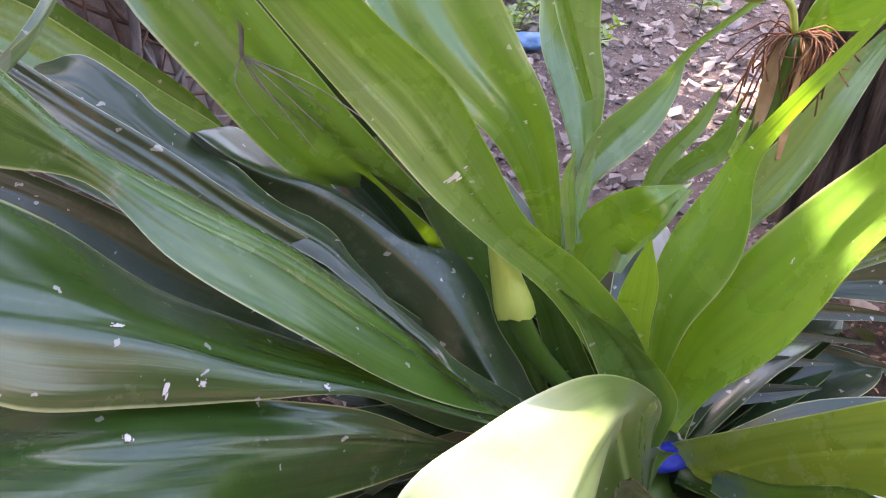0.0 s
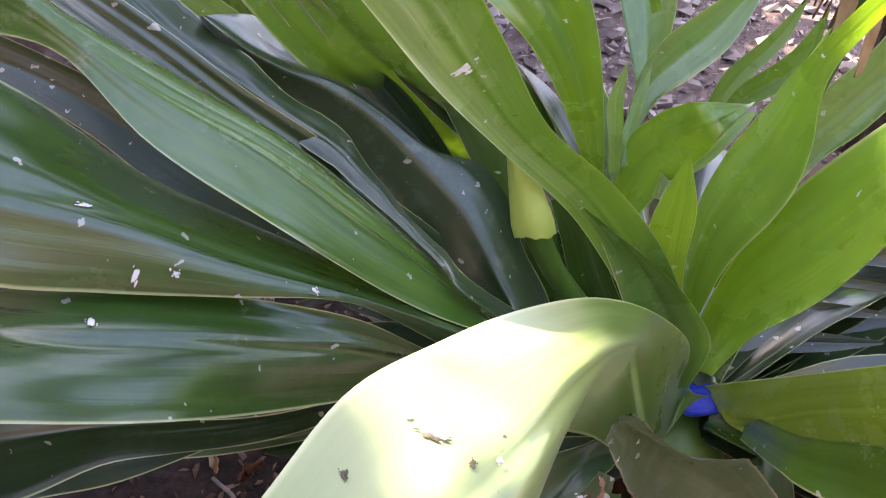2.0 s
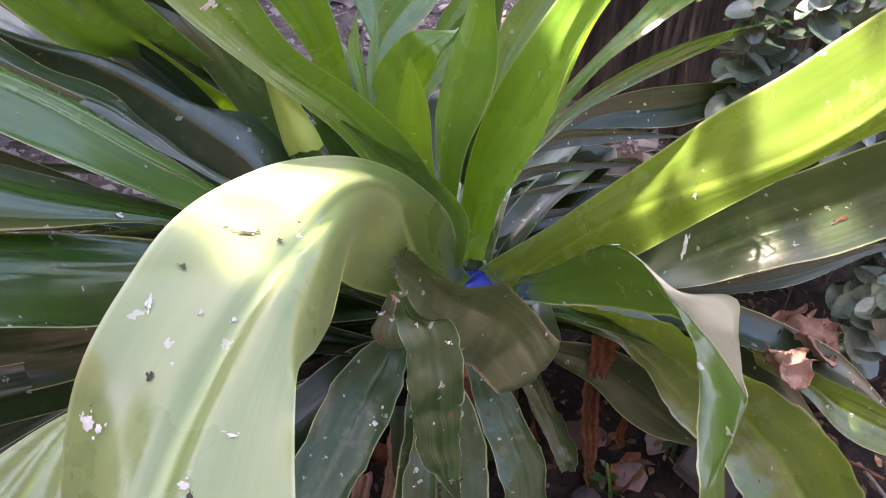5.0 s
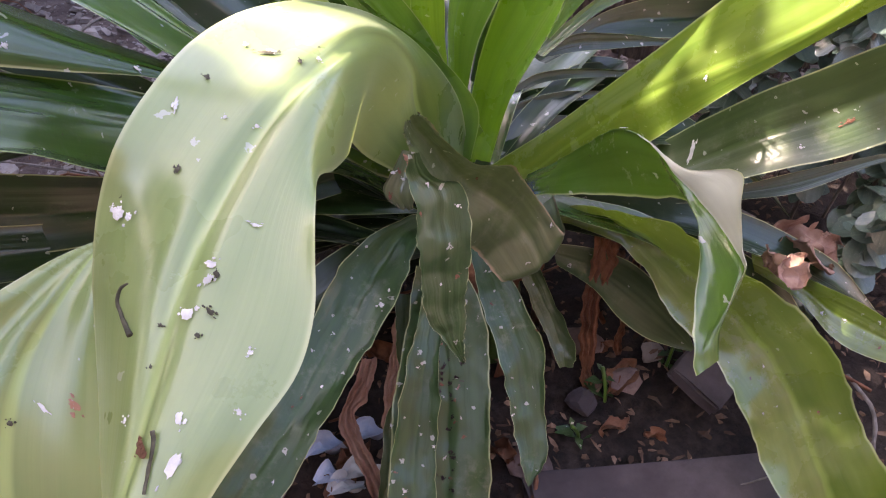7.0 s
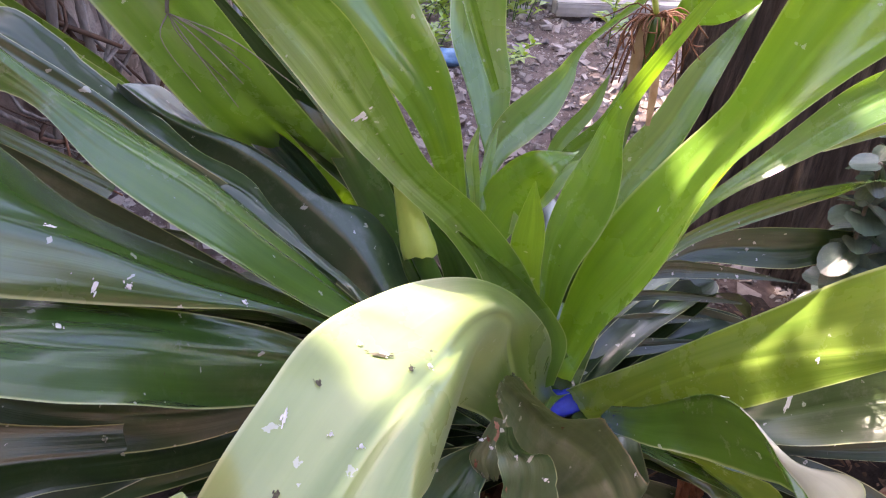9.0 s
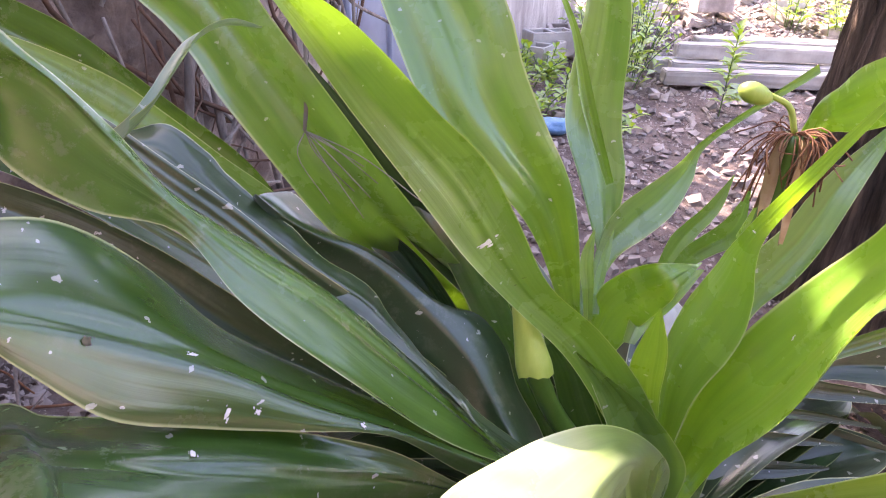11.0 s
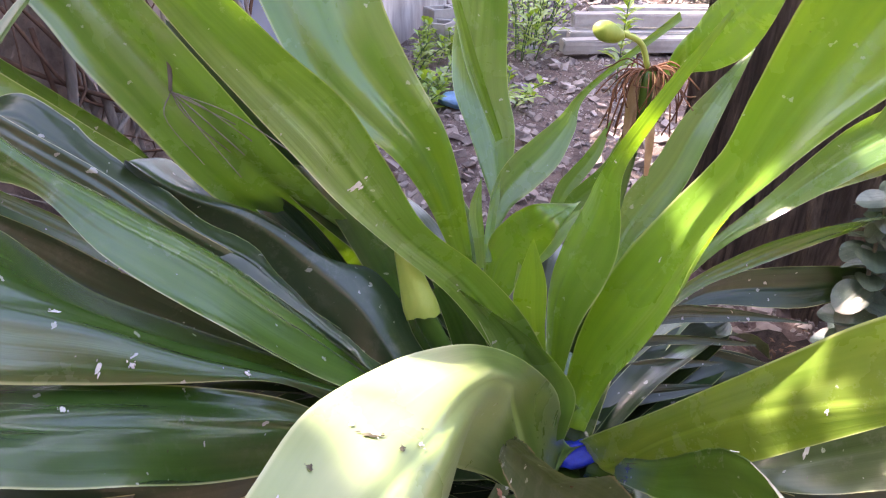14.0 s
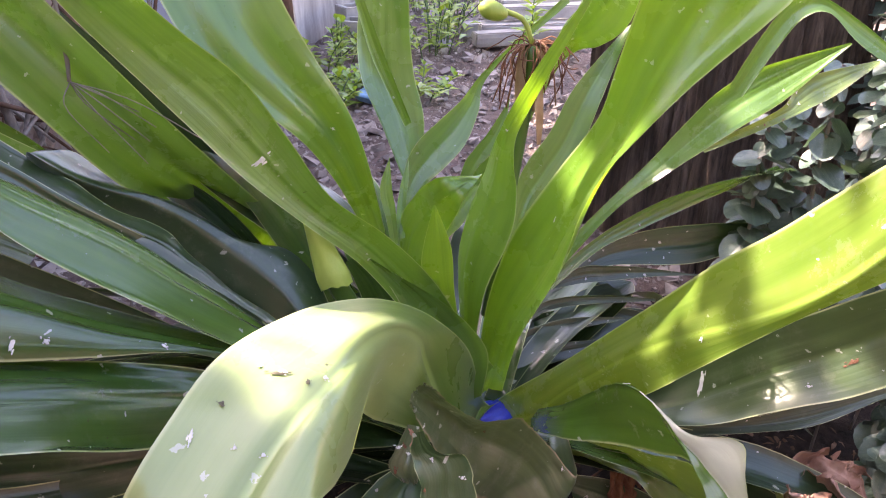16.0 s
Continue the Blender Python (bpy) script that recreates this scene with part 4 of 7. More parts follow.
leaf([(0.245, 0.285, 0.637, 0.009, -0.003, 0), (0.263, 0.306, 0.672, 0.013, -0.009, -0.007), (0.284, 0.314, 0.691, 0.013, -0.011, -0.01), (0.303, 0.321, 0.707, 0.011, -0.01, -0.01), (0.323, 0.33, 0.726, 0.009, -0.009, -0.008), (0.354, 0.341, 0.746, 0.002, -0.002, 0)], M_FRESH)
leaf([(0.218, 0.516, 0.54, 0.006, 0.008, 0.002), (0.256, 0.583, 0.643, 0.016, -0.008, -0.018), (0.302, 0.612, 0.69, 0.027, -0.015, -0.024), (0.353, 0.635, 0.729, 0.028, -0.014, -0.021), (0.401, 0.663, 0.779, 0.016, -0.007, -0.014), (0.446, 0.685, 0.847, 0.002, 0, -0.008), (0.606, 0.672, 0.99, 0.003, -0.002, -0.008)], M_MID, plant=lily_behind)
leaf([(0.349, 0.528, 0.63, 0.009, -0.004, -0.002), (0.376, 0.54, 0.686, 0.014, -0.009, -0.007), (0.397, 0.545, 0.717, 0.012, -0.008, -0.007), (0.417, 0.547, 0.742, 0.011, -0.007, -0.006), (0.436, 0.552, 0.772, 0.009, -0.005, -0.004), (0.457, 0.563, 0.82, 0.001, 0, 0.001)], M_MID, plant=lily_behind)
leaf([(0.354, 0.481, 0.643, 0.009, -0.005, -0.004), (0.383, 0.483, 0.692, 0.013, -0.008, -0.009), (0.408, 0.478, 0.719, 0.013, -0.01, -0.011), (0.428, 0.472, 0.739, 0.014, -0.012, -0.012), (0.444, 0.471, 0.769, 0.011, -0.011, -0.008), (0.457, 0.481, 0.835, -0.001, -0.002, 0.003)], M_MID, plant=lily_behind)
leaf([(0.286, 0.736, 0.569, 0.021, 0.014, 0), (0.273, 0.808, 0.699, 0.053, 0.011, 0), (0.249, 0.853, 0.79, 0.063, 0.006, -0.001), (0.245, 0.88, 0.875, 0.062, 0.002, -0.001), (0.252, 0.897, 0.962, 0.056, -0.002, 0), (0.254, 0.91, 1.053, 0.047, -0.004, 0.003), (0.237, 0.925, 1.161, 0.035, -0.006, 0.006), (0.19, 0.952, 1.339, 0.025, -0.007, 0.012), (0.177, 0.961, 1.391, 0.0213, -0.0059, 0.0102), (0.166, 0.968, 1.427, 0.0125, -0.0035, 0.006), (0.158, 0.973, 1.446, 0.001, -0.0003, 0.0005)], M_MID, plant=lily_behind)
leaf([(0.275, 0.73, 0.722, 0.008, 0.001, 0.004), (0.221, 0.763, 0.863, 0.013, 0, 0.004), (0.196, 0.782, 0.949, 0.011, 0, 0.003), (0.174, 0.798, 1.022, 0.007, 0, 0.002), (0.133, 0.818, 1.104, 0.004, 0, 0.002), (0.061, 0.851, 1.242, 0.001, 0, 0.001)], M_FRESH, plant=lily_behind)
leaf([(0.29, 0.09, 0.46, 0.03, 0, 0.01, -0.03, -0.01, -0.01), (0.224, -0.04, 0.536, 0.084, 0.179, -0.109, -0.035, -0.013, 0.012), (0.181, -0.049, 0.675, 0.071, 0.087, -0.053, -0.045, -0.042, -0.051), (0.162, -0.097, 0.756, 0.022, 0.049, -0.003, -0.06, -0.03, -0.08), (0.132, -0.159, 0.822, -0.012, 0.043, 0.011, -0.053, -0.011, -0.089), (0.102, -0.224, 0.866, -0.043, 0.042, 0.015, -0.032, -0.049, -0.076), (0.074, -0.278, 0.886, -0.064, 0.044, 0.014, -0.02, -0.065, -0.059), (0.043, -0.316, 0.886, -0.072, 0.048, 0.01, -0.001, -0.063, -0.036), (0.013, -0.351, 0.876, -0.067, 0.023, 0.02, 0.024, -0.062, -0.024), (-0.014, -0.393, 0.862, -0.061, 0.029, 0.02, 0.047, -0.049, -0.02), (-0.035, -0.431, 0.85, -0.06, 0.057, -0.004, 0.063, -0.043, -0.026), (-0.052, -0.465, 0.833, -0.052, 0.066, -0.017, 0.067, -0.038, -0.023), (-0.065, -0.5, 0.816, -0.041, 0.07, -0.026, 0.054, -0.029, -0.017), (-0.074, -0.527, 0.802, -0.032, 0.063, -0.033, 0.042, -0.021, -0.014), (-0.082, -0.55, 0.79, -0.023, 0.05, -0.034, 0.032, -0.016, -0.012), (-0.088, -0.575, 0.777, -0.012, 0.036, -0.025, 0.013, -0.009, -0.006)], M_BENT, n=90, m=30, roll=0.15, label="pale green bent-over leaf with insect marks")
leaf([(-0.1397, -0.2652, 0.7218, 0.0033, -0.0022, -0.0022), (-0.1532, -0.2933, 0.7243, 0.0198, -0.0033, -0.0077), (-0.1703, -0.3275, 0.7188, 0.0407, -0.0055, -0.0132), (-0.1913, -0.3579, 0.702, 0.0627, -0.0099, -0.022), (-0.2051, -0.393, 0.6814, 0.0759, -0.011, -0.0286), (-0.2153, -0.4263, 0.6501, 0.0847, -0.0143, -0.0209), (-0.2188, -0.4638, 0.6064, 0.0792, -0.0088, -0.0176), (-0.2142, -0.5004, 0.5601, 0.0528, -0.0044, -0.0099), (-0.2147, -0.5241, 0.535, 0.0033, -0.0011, 0.0)], M_PALE, cup=0.02, pleat=0.024, folds=3, m=28, n=50)
leaf([(0.45, 0.262, 0.564, 0.006, -0.012, 0), (0.548, 0.29, 0.623, 0.005, -0.007, -0.006), (0.616, 0.299, 0.654, 0.005, -0.005, -0.013), (0.683, 0.305, 0.68, 0.004, -0.001, -0.018), (0.762, 0.313, 0.702, 0.001, 0.007, -0.021), (0.839, 0.327, 0.71, -0.006, 0.018, -0.022), (0.958, 0.372, 0.704, -0.02, 0.034, -0.017)], M_MIDD, pleat=0.03)
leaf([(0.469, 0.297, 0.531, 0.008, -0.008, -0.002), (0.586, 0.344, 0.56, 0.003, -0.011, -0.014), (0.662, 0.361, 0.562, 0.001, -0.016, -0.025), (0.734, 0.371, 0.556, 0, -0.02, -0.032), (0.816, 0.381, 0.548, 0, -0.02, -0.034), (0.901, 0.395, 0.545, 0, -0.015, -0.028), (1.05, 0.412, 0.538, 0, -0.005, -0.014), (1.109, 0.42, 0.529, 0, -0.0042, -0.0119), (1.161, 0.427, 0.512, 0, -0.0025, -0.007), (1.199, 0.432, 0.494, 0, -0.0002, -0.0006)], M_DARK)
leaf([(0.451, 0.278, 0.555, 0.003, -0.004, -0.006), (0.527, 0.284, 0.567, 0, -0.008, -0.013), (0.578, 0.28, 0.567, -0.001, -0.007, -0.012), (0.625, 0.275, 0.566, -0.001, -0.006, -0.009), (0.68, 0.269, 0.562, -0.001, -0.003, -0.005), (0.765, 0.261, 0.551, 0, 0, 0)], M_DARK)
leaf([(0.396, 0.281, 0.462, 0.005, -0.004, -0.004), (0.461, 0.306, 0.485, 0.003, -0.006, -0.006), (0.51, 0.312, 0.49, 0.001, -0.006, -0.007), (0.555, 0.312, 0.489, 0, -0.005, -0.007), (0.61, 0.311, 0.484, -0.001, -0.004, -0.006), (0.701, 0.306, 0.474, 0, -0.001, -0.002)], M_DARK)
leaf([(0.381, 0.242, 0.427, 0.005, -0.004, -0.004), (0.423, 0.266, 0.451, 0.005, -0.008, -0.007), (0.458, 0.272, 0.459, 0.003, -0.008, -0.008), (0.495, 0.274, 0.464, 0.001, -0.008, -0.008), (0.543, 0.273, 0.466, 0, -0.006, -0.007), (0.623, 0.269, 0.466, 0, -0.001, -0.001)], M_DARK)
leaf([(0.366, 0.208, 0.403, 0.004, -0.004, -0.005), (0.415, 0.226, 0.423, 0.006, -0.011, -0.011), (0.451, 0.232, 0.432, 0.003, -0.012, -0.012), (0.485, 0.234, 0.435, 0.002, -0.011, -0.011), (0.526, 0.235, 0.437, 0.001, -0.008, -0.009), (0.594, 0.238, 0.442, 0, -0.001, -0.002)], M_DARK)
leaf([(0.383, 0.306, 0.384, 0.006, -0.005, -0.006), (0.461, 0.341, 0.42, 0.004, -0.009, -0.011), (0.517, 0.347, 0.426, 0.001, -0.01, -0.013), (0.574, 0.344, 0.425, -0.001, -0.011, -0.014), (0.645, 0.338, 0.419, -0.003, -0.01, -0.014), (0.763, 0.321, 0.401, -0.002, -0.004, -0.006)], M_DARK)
leaf([(0.252, 0.151, 0.434, 0.019, -0.008, 0.011), (0.203, 0.153, 0.508, 0.024, 0.002, 0.012), (0.18, 0.157, 0.556, 0.025, 0.005, 0.011), (0.163, 0.162, 0.599, 0.026, 0.006, 0.01), (0.144, 0.167, 0.648, 0.025, 0.006, 0.01), (0.126, 0.171, 0.693, 0.021, 0.004, 0.008), (0.091, 0.176, 0.762, 0.008, 0, 0.004)], M_DEEP, cup=0.15)
leaf([(0.188, 0.34, 0.64, 0.007, 0, 0.001), (0.186, 0.362, 0.677, 0.009, 0, 0.001), (0.184, 0.376, 0.699, 0.011, -0.001, 0.001), (0.182, 0.387, 0.718, 0.011, -0.001, 0.001), (0.184, 0.399, 0.739, 0.009, -0.001, 0), (0.194, 0.419, 0.774, 0, 0, 0)], M_FRESH)
leaf([(0.2, 0.359, 0.64, 0.008, -0.001, 0), (0.206, 0.386, 0.669, 0.008, -0.001, -0.001), (0.211, 0.402, 0.688, 0.008, -0.002, -0.001), (0.216, 0.416, 0.704, 0.007, -0.002, -0.001), (0.223, 0.432, 0.724, 0.006, -0.001, -0.001), (0.234, 0.457, 0.753, 0, 0, 0)], M_FRESH)
leaf([(0.74, 0.309, 0.788, 0.003, -0.003, -0.005), (0.835, 0.293, 0.834, 0.003, -0.003, -0.008), (0.88, 0.291, 0.856, 0.005, -0.007, -0.009), (0.907, 0.297, 0.874, 0.009, -0.013, -0.013), (0.947, 0.298, 0.896, 0.009, -0.016, -0.015), (1.031, 0.287, 0.934, -0.002, -0.004, -0.002)], M_LIME)
leaf([(0.662, 0.142, 0.947, 0.008, -0.006, -0.007), (0.696, 0.139, 1.017, 0.007, -0.007, -0.011), (0.723, 0.132, 1.059, 0.005, -0.007, -0.011), (0.753, 0.118, 1.065, 0.003, -0.006, -0.009), (0.782, 0.084, 1.037, -0.003, -0.006, -0.012), (0.814, 0.05, 1.01, -0.004, -0.004, -0.009), (0.854, 0.028, 0.987, -0.001, -0.001, -0.002)], M_MID)
leaf([(0.375, 0.085, 0.44, -0.01, -0.02, -0.02, 0.002, 0.002, 0.004), (0.382, -0.019, 0.547, -0.012, -0.041, -0.022, 0.004, 0, 0.003), (0.401, -0.064, 0.607, 0.007, -0.045, -0.049, 0.006, 0.004, 0), (0.412, -0.112, 0.658, 0.029, -0.058, -0.061, 0.007, 0.001, 0.002), (0.426, -0.157, 0.67, 0.027, -0.065, -0.035, 0.003, 0.001, 0.004), (0.43, -0.206, 0.668, 0.016, -0.053, -0.027, 0.013, -0.01, 0.009), (0.445, -0.25, 0.658, -0.011, -0.04, -0.024, 0.027, -0.014, 0.046), (0.454, -0.293, 0.649, -0.032, -0.027, -0.034, 0.008, -0.002, 0.036), (0.456, -0.326, 0.642, -0.048, -0.025, -0.054, 0, 0.001, 0.012), (0.45, -0.346, 0.631, -0.05, -0.031, -0.059, 0, 0, 0.008), (0.423, -0.373, 0.597, -0.027, -0.017, -0.037, 0.001, 0, 0.004), (0.415, -0.397, 0.569, -0.019, -0.002, -0.017, 0.001, -0.001, 0.001)], M_MIDD, n=70, m=24, flap=(M_UNDER, 0.33, 0.8), dry=0.002, label="dark green leaf folded over to its pale underside")
leaf([(0.418, 0.068, 0.368, 0.001, -0.007, -0.007), (0.497, 0.014, 0.392, 0.014, -0.013, -0.024), (0.534, -0.036, 0.395, 0.008, -0.015, -0.042), (0.577, -0.09, 0.374, 0.001, -0.016, -0.067), (0.626, -0.136, 0.347, -0.014, -0.01, -0.072), (0.672, -0.186, 0.309, -0.033, -0.012, -0.064), (0.708, -0.25, 0.269, -0.055, -0.016, -0.059), (0.729, -0.311, 0.22, -0.065, -0.008, -0.046), (0.746, -0.376, 0.166, -0.069, -0.007, -0.039), (0.772, -0.445, 0.104, -0.06, -0.01, -0.04), (0.836, -0.506, 0.037, -0.01, -0.002, -0.012)], M_LIME, wave=0.09, cup=0.14, n=60, dry=0.005)
leaf([(0.444, 0.051, 0.287, 0, -0.014, -0.014), (0.511, 0.025, 0.263, -0.001, -0.018, -0.033), (0.564, -0.012, 0.233, -0.013, -0.021, -0.046), (0.61, -0.055, 0.201, -0.018, -0.013, -0.039), (0.647, -0.088, 0.17, -0.012, -0.002, -0.02), (0.669, -0.111, 0.154, -0.003, -0.001, -0.002)], M_GREY)
leaf([(0.761, -0.062, 0.312, 0, -0.011, -0.01), (0.822, -0.111, 0.293, 0.005, -0.022, -0.021), (0.85, -0.171, 0.284, 0.003, -0.033, -0.032), (0.886, -0.214, 0.279, -0.006, -0.028, -0.03), (0.928, -0.259, 0.273, -0.004, -0.019, -0.02), (0.968, -0.295, 0.261, 0, -0.002, -0.002)], M_LIME)
leaf([(0.202, 0.032, 0.421, 0.004, -0.014, -0.013), (0.16, -0.01, 0.44, 0.017, -0.017, -0.013), (0.112, -0.06, 0.428, 0.034, -0.027, -0.012), (0.064, -0.123, 0.41, 0.03, -0.032, -0.018), (0.018, -0.184, 0.395, 0.024, -0.033, -0.019), (-0.028, -0.252, 0.387, 0.027, -0.029, -0.015), (-0.074, -0.307, 0.371, 0.025, -0.027, -0.021), (-0.123, -0.359, 0.349, 0.018, -0.023, -0.018), (-0.156, -0.392, 0.335, 0.003, -0.002, -0.001)], M_LOW, cup=0.14, ragged=0.035, wave=0.04, dry=0.004)
leaf([(0.203, -0.057, 0.404, 0.012, -0.003, 0), (0.173, -0.129, 0.353, 0.017, -0.01, -0.005), (0.148, -0.197, 0.307, 0.025, -0.009, -0.002), (0.126, -0.258, 0.255, 0.032, -0.007, 0.001), (0.109, -0.32, 0.217, 0.032, -0.008, 0.001), (0.083, -0.379, 0.165, 0.008, -0.002, 0)], M_LOW, cup=0.14, ragged=0.035, wave=0.04, dry=0.004)
leaf([(0.201, -0.049, 0.395, -0.029, 0.004, 0.014, 0.04, -0.012, 0.016), (0.198, -0.113, 0.339, -0.051, 0.01, 0.014, 0.063, -0.021, 0.015), (0.186, -0.192, 0.28, -0.073, 0.016, 0.015, 0.063, -0.016, 0.018), (0.171, -0.267, 0.223, -0.079, 0.018, 0.015, 0.063, -0.008, 0.022), (0.153, -0.353, 0.159, -0.077, 0.019, 0.014, 0.06, -0.006, 0.02), (0.137, -0.425, 0.111, -0.047, 0.007, 0.011, 0.038, -0.006, 0.015)], M_LOW, n=50, m=20, ragged=0.02, wave=0.03, dry=0.003, label="broad soiled hanging leaf with litter in its channel")
leaf([(0.289, 0.005, 0.417, 0.021, -0.008, -0.003), (0.282, -0.042, 0.396, 0.021, -0.005, 0.001), (0.295, -0.116, 0.355, 0.031, -0.003, 0.005), (0.307, -0.176, 0.312, 0.032, 0, 0.008), (0.3, -0.242, 0.258, 0.024, -0.006, 0.001), (0.296, -0.292, 0.221, 0.018, -0.003, 0.002), (0.283, -0.319, 0.205, 0.002, 0, 0.001)], M_LOW, cup=0.14, ragged=0.035, wave=0.04, dry=0.004)
leaf([(0.361, 0.018, 0.348, 0.018, -0.004, 0), (0.379, -0.019, 0.301, 0.018, -0.004, 0), (0.4, -0.058, 0.253, 0.021, -0.005, 0.001), (0.414, -0.102, 0.212, 0.02, -0.005, 0), (0.416, -0.122, 0.192, 0.012, -0.002, 0.001)], M_GREY, cup=0.14, ragged=0.035, wave=0.04, dry=0.004)
leaf([(0.155, -0.049, 0.356, 0.015, -0.003, 0), (0.144, -0.103, 0.314, 0.015, -0.003, 0), (0.137, -0.138, 0.277, 0.01, -0.002, 0), (0.108, -0.192, 0.215, 0.015, -0.003, 0), (0.086, -0.252, 0.178, 0.011, -0.003, 0), (0.067, -0.296, 0.13, 0.005, -0.001, 0)], M_GREY, cup=0.14, ragged=0.035, wave=0.04, dry=0.004)
leaf([(0.4, 0.06, 0.4, 0.03, 0.01, 0.01, -0.03, -0.01, -0.02), (0.36, -0.088, 0.413, 0.035, 0.019, 0.039, -0.062, -0.016, -0.006), (0.325, -0.076, 0.483, 0.027, 0.011, 0.028, -0.072, -0.026, -0.019), (0.279, -0.085, 0.545, 0.035, 0.008, 0.029, -0.056, -0.04, -0.027), (0.238, -0.096, 0.587, 0.047, 0.003, 0.028, -0.039, -0.041, -0.022), (0.204, -0.109, 0.632, 0.033, -0.007, 0.006, -0.028, -0.039, -0.018), (0.176, -0.124, 0.679, 0.024, -0.01, -0.002, -0.02, -0.033, -0.009), (0.155, -0.14, 0.715, 0.02, -0.005, 0.002, -0.018, -0.024, 0.003), (0.146, -0.15, 0.738, 0.01, 0.001, 0.008, -0.012, -0.024, 0.005)], M_TORN, torn=0.5, ragged=0.03, n=80, m=24, wave=0.02, dry=0.002, label="torn grey-green leaf with a ragged brown end")
leaf([(0.136, -0.219, 0.743, 0.005, 0, 0.001), (0.142, -0.226, 0.719, 0.014, 0.002, -0.005), (0.158, -0.229, 0.696, 0.029, 0.015, -0.006), (0.159, -0.252, 0.658, 0.031, 0.008, -0.013), (0.156, -0.271, 0.617, 0.028, 0.002, -0.012), (0.156, -0.29, 0.576, 0.023, -0.001, -0.009), (0.163, -0.301, 0.549, 0.012, -0.003, -0.004), (0.169, -0.313, 0.527, 0.003, -0.001, 0)], M_LOW, torn=0.6, ragged=0.10, cup=0.08, wave=0.04, n=60, dry=0.003)
leaf([(0.135, -0.198, 0.73, 0.006, -0.002, -0.001), (0.127, -0.212, 0.712, 0.011, -0.005, -0.003), (0.12, -0.223, 0.697, 0.015, -0.006, -0.002), (0.126, -0.231, 0.681, 0.006, -0.002, 0)], M_TORN, torn=0.8, ragged=0.1)
leaf([(0.524, 0.024, 0.338, 0.02, -0.008, -0.003), (0.525, 0.018, 0.274, 0.022, -0.005, 0.001), (0.511, 0.006, 0.201, 0.016, -0.004, 0), (0.51, -0.02, 0.117, 0.016, -0.004, 0), (0.506, -0.065, 0.013, 0.009, -0.002, 0)], M_DEAD, wave=0.1, pleat=0.2, folds=3, dry=0.006, n=70, m=16, label="reddish-brown dead leaf hanging down")
leaf([(0.595, 0.025, 0.27, 0.009, -0.005, -0.002), (0.598, 0.01, 0.199, 0.012, 0.001, 0.004), (0.587, -0.004, 0.124, 0.006, -0.003, -0.002), (0.587, -0.01, 0.06, 0.008, -0.003, -0.001), (0.585, -0.02, 0.05, 0.004, -0.001, 0)], M_DEAD, pleat=0.2, folds=2, dry=0.006, n=50, label="reddish-brown dead leaf hanging down")
leaf([(0.088, -0.093, 0.267, 0.012, -0.003, 0), (0.068, -0.12, 0.22, 0.011, -0.006, -0.003), (0.041, -0.133, 0.185, 0.014, -0.003, 0), (0.049, -0.162, 0.144, 0.014, 0, 0.004), (0.071, -0.201, 0.096, 0.016, -0.001, 0.004), (0.077, -0.227, 0.057, 0.014, -0.003, 0)], M_TAN, pleat=0.15, dry=0.006, n=50, label="dry straw-coloured hanging leaf")
leaf([(0.155, -0.054, 0.308, 0.017, -0.004, 0), (0.131, -0.093, 0.248, 0.011, -0.003, 0), (0.106, -0.146, 0.175, 0.011, -0.003, 0), (0.106, -0.204, 0.116, 0.01, -0.002, 0), (0.103, -0.249, 0.071, 0.007, -0.002, 0)], M_TAN, pleat=0.1, dry=0.006, n=50)
leaf([(-0.329, -0.042, 1.067, 0.0144, 0.0054, 0.0090), (-0.312, -0.026, 1.082, 0.0112, 0.0042, 0.0070), (-0.301, -0.003, 1.100, 0.0088, 0.0033, 0.0055), (-0.297, 0.032, 1.116, 0.0088, 0.0033, 0.0055), (-0.294, 0.080, 1.130, 0.0080, 0.0030, 0.0050), (-0.283, 0.137, 1.132, 0.0056, 0.0021, 0.0035), (-0.265, 0.192, 1.118, 0.0016, 0.0006, 0.0010)], M_SAGE, cup=0.25, label="thin pale bent leaf strip")
leaf([(0.134, 0.137, 0.494, 0.01, -0.002, 0), (0.106, 0.165, 0.57, 0.022, -0.006, 0.001), (0.034, 0.216, 0.705, 0.036, -0.014, -0.008), (-0.04, 0.257, 0.842, 0.035, 0.003, 0.001), (-0.115, 0.283, 0.935, 0.031, 0.007, 0.005), (-0.188, 0.292, 0.977, 0.004, 0, 0.002)], M_DEEP, cup=0.12)
leaf([(0.147, 0.199, 0.443, 0.011, -0.003, 0), (0.119, 0.248, 0.514, 0.02, -0.004, 0.003), (0.05, 0.361, 0.675, 0.024, -0.021, -0.025), (-0.006, 0.408, 0.771, 0.022, -0.017, -0.019), (-0.058, 0.435, 0.834, 0.004, 0, 0.001)], M_MIDD, cup=0.15)
leaf([(0.13, 0.158, 0.466, 0.005, -0.001, 0), (0.055, 0.171, 0.556, 0.026, -0.013, -0.011), (-0.033, 0.216, 0.694, 0.038, -0.014, -0.006), (-0.123, 0.248, 0.81, 0.033, -0.008, 0.001), (-0.223, 0.283, 0.865, 0.004, -0.001, 0.001)], M_DARK, cup=0.12)
